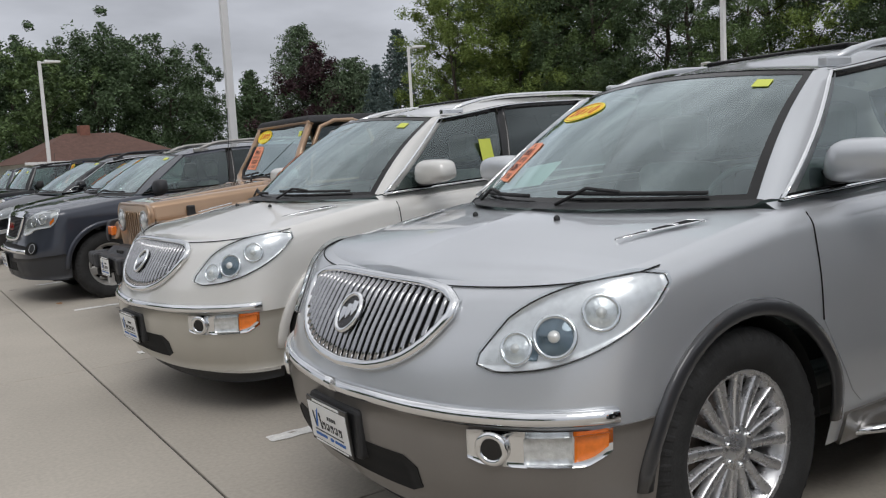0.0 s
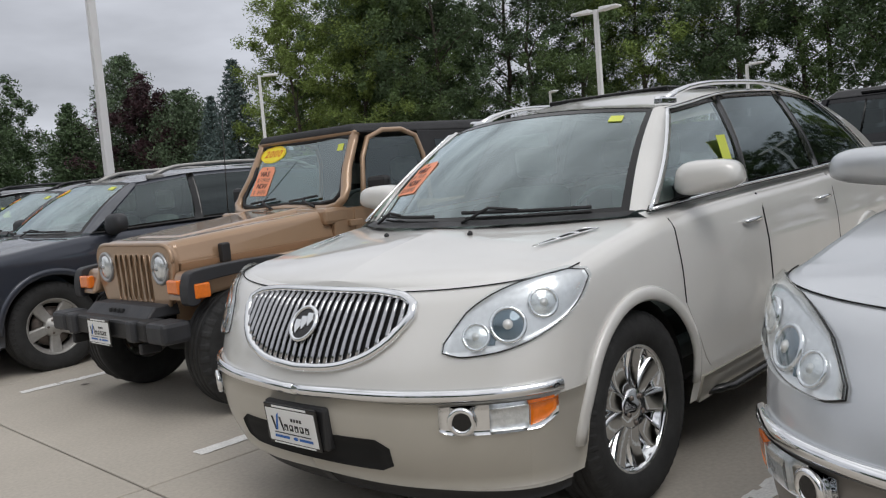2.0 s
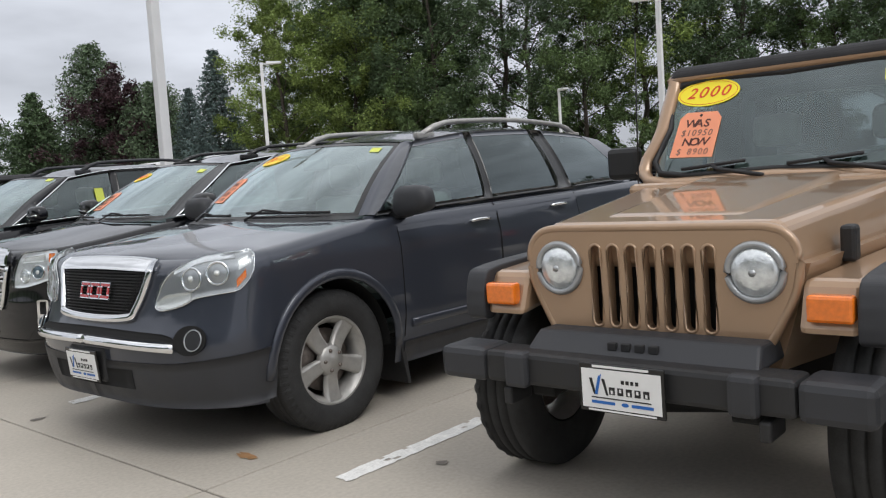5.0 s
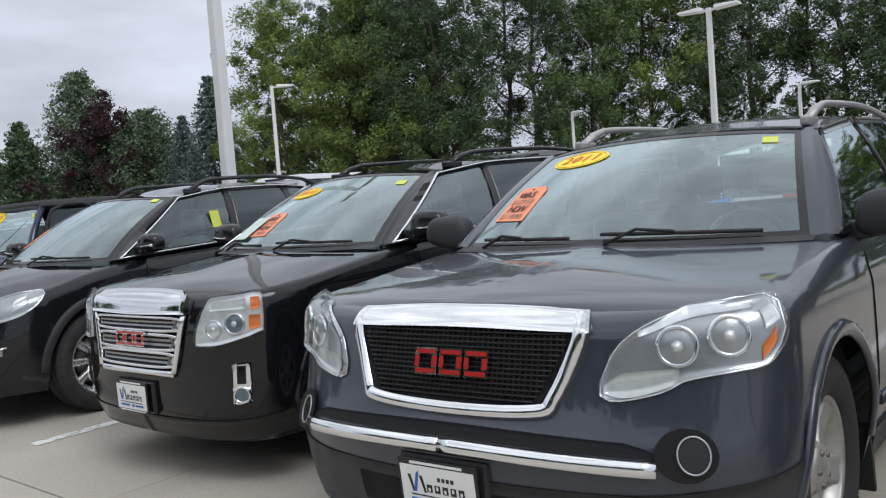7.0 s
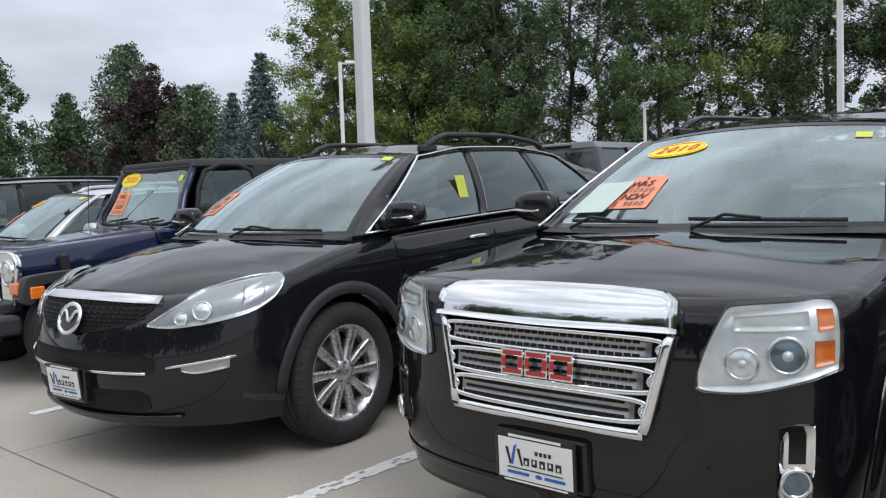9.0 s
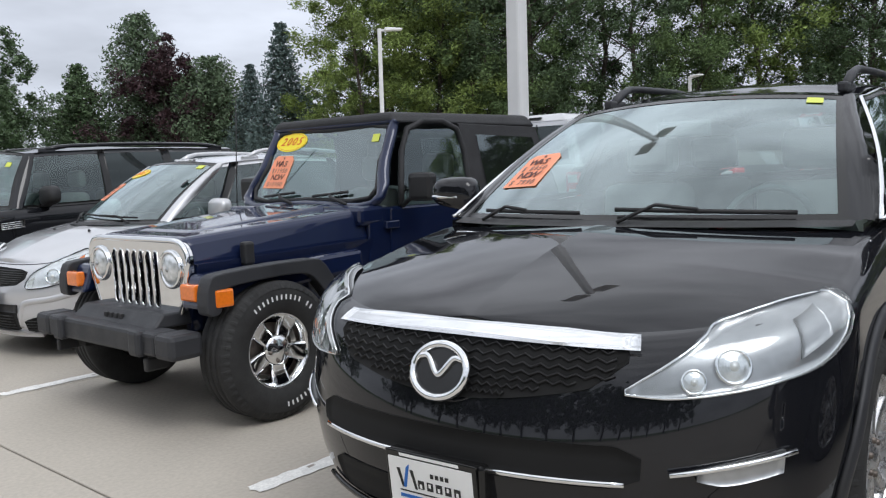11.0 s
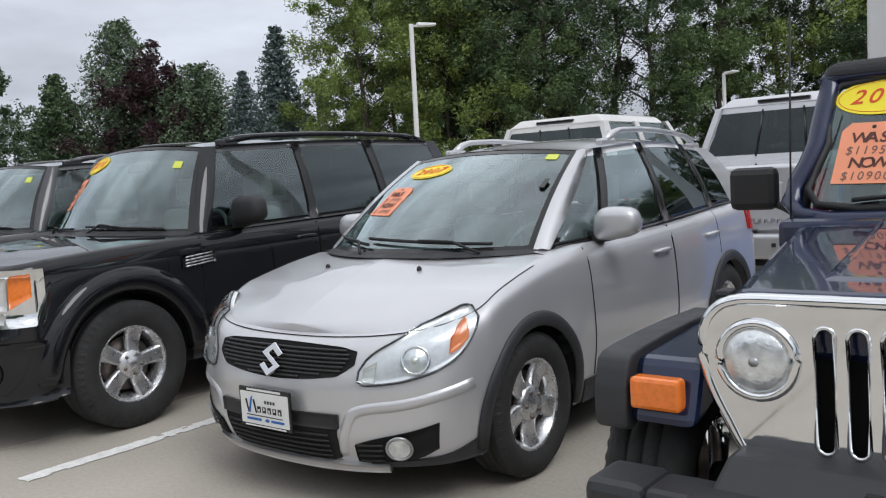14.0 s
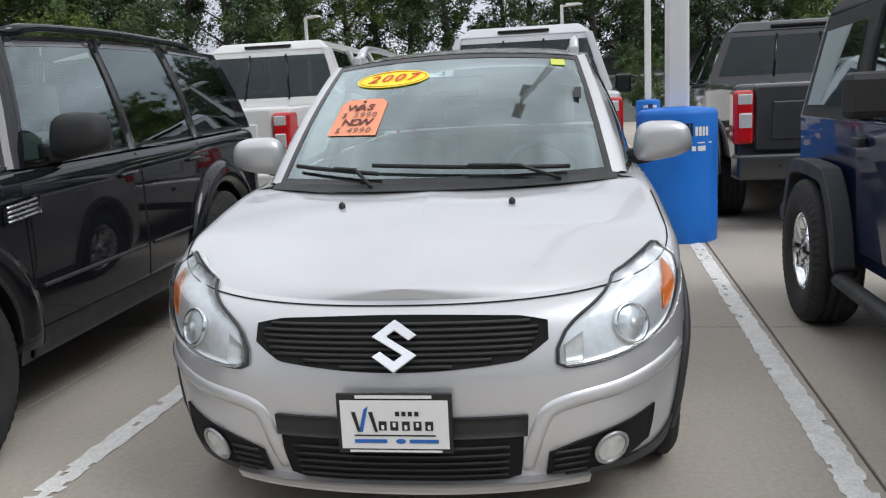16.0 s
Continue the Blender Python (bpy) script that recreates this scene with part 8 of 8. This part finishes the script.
    put("aerial", tube("aerial", [(1.45, 0.66, 1.15), (1.47, 0.66, 1.5), (1.50, 0.66, 1.95)], 0.004, PLASTIC, False, 1, 5), car)
    return car


# ---- pick-ups of the second row: tails towards -x ----
def pickup(x, y, yaw, paintm, label, height=1.90, raised=0.0, plate=False, cap=False):
    car = thing("pickup_truck", tilted(x) @ pose(x, y, raised, 0, 0, yaw), label, "pickup truck", "pick-up trucks of the second row")
    hw = 1.0
    hexa("bed", [(0.06, -hw + 0.05, 0.58), (1.95, -hw + 0.03, 0.58), (1.95, hw - 0.03, 0.58), (0.06, hw - 0.05, 0.58)], [(0.06, -hw + 0.03, 1.27), (1.95, -hw + 0.01, 1.30), (1.95, hw - 0.01, 1.30), (0.06, hw - 0.03, 1.27)], paintm, car, 0.05, seg=3)
    tg = hexa("tailgate", [(0.0, -0.80, 0.70), (0.08, -0.80, 0.70), (0.08, 0.80, 0.70), (0.0, 0.80, 0.70)], [(0.02, -0.80, 1.26), (0.08, -0.80, 1.27), (0.08, 0.80, 1.27), (0.02, 0.80, 1.26)], paintm, car, 0.025, seg=3)
    hexa("tailgate_panel", [(-0.012, -0.66, 0.80), (0.03, -0.66, 0.80), (0.03, 0.66, 0.80), (-0.012, 0.66, 0.80)], [(-0.004, -0.66, 1.12), (0.03, -0.66, 1.12), (0.03, 0.66, 1.12), (-0.004, 0.66, 1.12)], paintm, tg, 0.012)
    box_part("tailgate_handle", (-0.018, 0.03, -0.17, 0.17, 1.14, 1.22), GLOSSBLACK, tg, 0.012)
    em = put("emblem", lathe("emblem", [(0.078, -0.012), (0.088, -0.018), (0.098, -0.012), (0.098, 0.0)], CHROME, 28, "x"), tg, "", pose(-0.006, 0, 1.03))
    box_part("emblem_band", (-0.022, 0.0, -0.115, 0.115, 1.012, 1.048), CHROME, tg, 0.006)
    for k in range(5):
        box_part("badge_bar", (-0.016, 0.0, -0.62 + 0.055 * k, -0.585 + 0.055 * k, 0.765, 0.805), CHROME, tg, 0.003)
    bp = hexa("rear_bumper", [(-0.12, -0.96, 0.46), (0.10, -0.99, 0.46), (0.10, 0.99, 0.46), (-0.12, 0.96, 0.46)], [(-0.14, -0.96, 0.68), (0.10, -0.99, 0.68), (0.10, 0.99, 0.68), (-0.14, 0.96, 0.68)], paintm, car, 0.035, seg=3)
    box_part("bumper_step", (-0.13, 0.06, -0.42, 0.42, 0.665, 0.69), PLASTIC, bp, 0.008)
    box_part("plate_recess", (-0.15, -0.10, -0.20, 0.20, 0.50, 0.64), GLOSSBLACK, bp, 0.01)
    for o in (-1, 1):
        tl = box_part("tail_lamp", (-0.015, 0.22, min(o * 0.815, o * 0.985), max(o * 0.815, o * 0.985), 0.76, 1.22), REDLENS, car, 0.03)
        box_part("reverse_lens", (-0.022, 0.03, min(o * 0.83, o * 0.94), max(o * 0.83, o * 0.94), 0.90, 1.03), FROST, tl, 0.012)
        box_part("lamp_top", (-0.02, 0.06, min(o * 0.83, o * 0.95), max(o * 0.83, o * 0.95), 1.10, 1.19), FROST if raised >= 0 else REDLENS, tl, 0.01)
        box_part("parking_sensor", (-0.146, -0.12, o * 0.62 - 0.018, o * 0.62 + 0.018, 0.57, 0.606), PLASTIC, bp, 0.006)
    if plate:
        dealer_plate(car, frame_at((-0.155, 0, 0.57), (0, -1, 0), (0, 0, 1)), 0.32, 0.16)
    # cab
    hexa("cab_lower", [(1.98, -hw + 0.03, 0.5), (4.6, -hw + 0.03, 0.5), (4.6, hw - 0.03, 0.5), (1.98, hw - 0.03, 0.5)], [(1.98, -hw + 0.03, 1.30), (4.6, -hw + 0.04, 1.28), (4.6, hw - 0.04, 1.28), (1.98, hw - 0.03, 1.30)], paintm, car, 0.05, seg=3)
    h = height
    lowy, topy = 0.93, 0.72
    bx0, bx1 = 2.0, 2.16
    # rear wall of the cab with three panes in real openings
    def rw(yy, f):
        return Vector((bx0 + (bx1 - bx0) * f, yy * (lowy + (topy - lowy) * f), 1.28 + (h - 0.10 - 1.28) * f))
    for y0, y1, nm, mt in ((-0.92, -0.30, "rear_pane", PRIVACY), (-0.29, 0.29, "sliding_pane", PRIVACY), (0.30, 0.92, "rear_pane", PRIVACY)):
        put(nm, grid_mesh(nm, [[rw(y0 + (y1 - y0) * i / 6, f) for i in range(7)] for f in np.linspace(0.12, 0.90, 5)], mt), car)
    for f0, f1 in ((0.0, 0.13), (0.89, 1.0)):
        put("rear_wall_band", grid_mesh("rear_wall_band", [[rw(-1 + 2 * i / 12, f) + Vector((-0.004, 0, 0)) for i in range(13)] for f in (f0, f1)], paintm), car)
    for y0, y1 in ((-1.0, -0.91), (0.91, 1.0)):
        put("rear_pillar", grid_mesh("rear_pillar", [[rw(y0, f), rw(y1, f)] for f in np.linspace(0, 1, 5)], paintm), car)
    for yy in (-0.295, 0.295):
        put("pane_bar", tube("pane_bar", [tuple(rw(yy, f) + Vector((-0.006, 0, 0))) for f in (0.1, 0.5, 0.92)], 0.012, GLOSSBLACK, False, 1, 6, [(1, 0, 0)] * 3), car)
    hexa("roof", [(bx1 - 0.03, -topy - 0.02, h - 0.11), (4.0, -topy + 0.02, h - 0.13), (4.0, topy - 0.02, h - 0.13), (bx1 - 0.03, topy + 0.02, h - 0.11)], [(bx1 + 0.08, -topy + 0.12, h), (3.9, -topy + 0.14, h - 0.02), (3.9, topy - 0.14, h - 0.02), (bx1 + 0.08, topy - 0.12, h)], paintm, car, 0.03, seg=3)
    box_part("brake_light", (bx1 - 0.02, bx1 + 0.05, -0.28, 0.28, h - 0.075, h - 0.04), GLOSSBLACK, car, 0.01)
    for o in (-1, 1):
        for x0, x1, t0, t1, nm in ((2.14, 2.98, 2.24, 2.96, "side_window"), (3.08, 4.28, 3.06, 3.90, "side_window")):
            v = [(x0, o * (lowy + 0.015), 1.30), (x1, o * (lowy + 0.015), 1.28), (t1, o * (topy + 0.01), h - 0.15), (t0, o * (topy + 0.01), h - 0.13)]
            put(nm, mesh(nm, v, [(0, 1, 2, 3)], PRIVACY, False), car)
        for x0, x1, t0, t1 in ((1.98, 2.15, 2.12, 2.25), (2.97, 3.09, 2.95, 3.07), (4.27, 4.45, 3.89, 4.0)):
            hexa("cab_pillar", [(x0, o * (lowy + 0.02), 1.27), (x1, o * (lowy + 0.02), 1.27), (x1, o * (lowy - 0.05), 1.27), (x0, o * (lowy - 0.05), 1.27)], [(t0, o * (topy + 0.02), h - 0.1), (t1, o * (topy + 0.02), h - 0.1), (t1, o * (topy - 0.05), h - 0.1), (t0, o * (topy - 0.05), h - 0.1)], paintm, car)
        hexa("door_mirror", [(4.1, o * 1.02, 1.22), (4.2, o * 1.02, 1.22), (4.2, o * 1.22, 1.22), (4.1, o * 1.22, 1.22)], [(4.1, o * 1.02, 1.46), (4.2, o * 1.02, 1.46), (4.2, o * 1.24, 1.46), (4.1, o * 1.24, 1.46)], GLOSSBLACK, car, 0.03)
    put("windscreen", mesh("windscreen", [(4.55, -0.90, 1.28), (4.55, 0.90, 1.28), (3.98, 0.70, h - 0.12), (3.98, -0.70, h - 0.12)], [(0, 1, 2, 3)], SIDEGLASS, False), car)
    hexa("hood", [(4.55, -0.95, 0.6), (5.75, -0.90, 0.55), (5.75, 0.90, 0.55), (4.55, 0.95, 0.6)], [(4.55, -0.92, 1.28), (5.70, -0.85, 1.16), (5.70, 0.85, 1.16), (4.55, 0.92, 1.28)], paintm, car, 0.06, seg=3)
    for hx in (1.15, 4.75):
        for o in (-1, 1):
            wheel(car, hx, o * 0.86, 0.40, 0.40, 0.27, 0.245, 6, "six", ALLOY if paintm != BLACK else GLOSSBLACK, o, 8.0)
            lip = [(hx - 0.49 * math.cos(a), o * (hw - 0.005), 0.42 + 0.49 * math.sin(a)) for a in np.linspace(0.05, math.pi - 0.05, 15)]
            put("wheel_arch_lip", tube("wheel_arch_lip", lip, 0.03, paintm, False, 0.7, 6, [(0, o, 0)] * 15), car)
            # flat black disc: the shade of the wheel arch put into colour
            put("wheel_well", lathe("wheel_well", [(0.02, -0.004), (0.46, -0.004), (0.46, 0.004)], SLOTSHADE, 28), car, "", pose(hx, o * (hw + 0.0), 0.42))
    box_part("underbody", (0.2, 5.6, -0.62, 0.62, 0.36, 0.62), UNDER, car, 0.04)
    seats(car, (2.6, 3.5), 0.42, 0.95, 1.42)
    return car


boxy(1.62, -0.18, 0.0, CHARCOAL, "black boxy SUV at the near end of the front row")
enclave("suv", 1.23, 2.68, 0.2, SILVER, TAUPE, "silver large crossover with an oval vertical-bar grille, front row", "2010", 1, "thin", 16, ALLOY, ("$ 8950", "$ 7990"), False, (0.68, 0.30), True, GREY)
enclave("suv", 1.16, 5.325, 3.3, PEARL, SANDY, "pearl white large crossover with an oval vertical-bar grille, front row", "2011", 2, "five", 9, CHROME, ("$11950", "$10990"), True, (0.70, 0.40), False)
four_by_four(1.62, 8.15, 1.0, TAN, "tan off-roader with a black top and knobbly tyres", "2000", 3, False, True, True, ("$10950", "$ 8900"))
gmc_big(1.05, 11.08, 2.2)
gmc_mid(1.50, 13.63, -0.5)
crossover(1.16, 16.34, 4.5)
four_by_four(1.615, 19.34, 0.7, NAVY, "dark blue off-roader with a chrome face and black soft top", "2005", 7, True, False, False, ("$11950", "$10900"))
hatch(1.99, 21.87, 2.0)
boxy(1.48, 24.41, 3.6)
boxy(1.75, 27.2, 0.0, GREY, "dark grey boxy SUV at the end of the front row")
boxy(1.65, 29.95, 0.0, SLATE, "slate blue boxy SUV far along the front row")
boxy(24.5, 22.6, 180.0, TRUCK_WHITE, "white boxy SUV standing beyond the pick-up trucks")
boxy(24.2, 16.6, 180.0, LIGHT_SILVER, "silver boxy SUV standing beyond the pick-up trucks")
pickup(7.25, 25.0, 0.0, TRUCK_WHITE, "white crew-cab pick-up seen from its tailgate", 2.0)
pickup(7.2, 22.05, 0.0, LIGHT_SILVER, "silver crew-cab pick-up seen from its tailgate", 2.0)
pickup(7.5, 19.15, 0.0, GREY, "gunmetal crew-cab pick-up seen from its tailgate", 1.92, 0.0, True)
pickup(8.4, 11.45, 0.0, BLACK, "black crew-cab pick-up seen from its tailgate", 1.92)
pickup(8.4, 6.12, 0.0, BLACK, "black crew-cab pick-up behind the white crossover", 1.92)
pickup(7.4, 16.55, 0.0, GREY, "gunmetal crew-cab pick-up behind the black crossover", 1.92, 0.0, True)


# ---- slabs and stall lines ----
for i in range(-3, 12):
    for j in range(-2, 14):
        x0, x1 = 1.08 + 3.36 * (i - 1), 1.08 + 3.36 * i
        y0, y1 = -0.35 + 3.46 * j - 3.46, -0.35 + 3.46 * j
        g = 0.006
        bm = bmesh.new()
        box(bm, x0 + g, x1 - g, y0 + g, y1 - g, -0.13, 0.0, 0.004, 1)
        part("slab", bm, CONCRETE, lot, m=tilted(x0 + 0.1))
slab("far_slab", -40, 1.08 + 3.36 * -4 - 0.006, -60, 70, -0.13, -0.002, CONCRETE, "", "", lot)
slab("far_slab", 1.08 + 3.36 * 11 + 0.006, 45.4, -60, 70, -0.13, STEP - 0.002, CONCRETE, "", "", lot)
for y0, y1 in ((-0.35 + 3.46 * 13 + 0.006, 70), (-60, -0.35 - 3.46 * 3 - 0.006)):
    for x0, x1 in ((1.08 + 3.36 * -4, FOOT), (FOOT, CREST), (CREST, 1.08 + 3.36 * 11)):
        bm = bmesh.new()
        box(bm, x0, x1, y0, y1, -0.13, -0.002)
        part("far_slab", bm, CONCRETE, lot, m=tilted((x0 + x1) / 2))


def stall_line(x0, x1, y, w=0.105, seed=0):
    """A hand-wide painted line with chipped edges and worn spots."""
    rng = random.Random(seed)
    n = int((x1 - x0) / 0.04)
    lanes = 5
    verts, faces = [], []
    for i in range(n + 1):
        for k in range(lanes + 1):
            edge = 0.007 if k in (0, lanes) else 0.004
            verts.append((x0 + (x1 - x0) * i / n + rng.uniform(-0.008, 0.008), y - w / 2 + w * k / lanes + rng.uniform(-edge, edge), 0.0042))
    wear = 0.0
    for i in range(n):
        wear = max(0.0, min(0.20, wear + rng.uniform(-0.06, 0.054)))
        for k in range(lanes):
            if rng.random() > wear * (1.3 if k in (0, lanes - 1) else 0.7):
                a = i * (lanes + 1) + k
                faces.append((a, a + lanes + 1, a + lanes + 2, a + 1))
    ob = put("stall_line", mesh("stall_line", verts, faces, LINEPAINT, False), None, "worn white parking line on the concrete", tilted(x0))
    return tagged(ob, "", "", "", "structure")


def blot(name, x, y, rx, ry, mat, seed, label):
    rng = random.Random(seed)
    pts = [(x + rx * math.cos(a) * rng.uniform(0.6, 1.2), y + ry * math.sin(a) * rng.uniform(0.6, 1.2)) for a in np.linspace(0, 6.283, 18, endpoint=False)]
    ob = put(name, mesh(name, [(p[0], p[1], 0.0045 + lift(p[0])) for p in pts], [tuple(range(18))], mat, False), None, label)
    return tagged(ob, "", "", "", "structure")


blot("rust_stain", 1.47, 10.25, 0.035, 0.10, STAIN, 1, "orange rust stain on the concrete")
blot("rust_stain", 3.6, 17.2, 0.03, 0.05, STAIN, 2, "orange rust stain on the concrete")
for k, (bx, by) in enumerate(((0.6, 9.1), (2.9, 17.5), (1.2, 12.1), (2.2, 20.2), (0.4, 18.4), (4.2, 14.9), (1.9, 9.3), (0.1, 13.0), (3.3, 20.0))):
    blot("oil_spot", bx, by, 0.03 + 0.008 * (k % 3), 0.02 + 0.006 * (k % 4), OIL, 20 + k, "small dark spot on the concrete")


for k in range(-1, 11):
    stall_line(1.50, 7.70, 4.09 + 2.735 * k, 0.105, k)
    stall_line(7.95, 13.4, 4.09 + 2.735 * k + 0.05, 0.105, 50 + k)
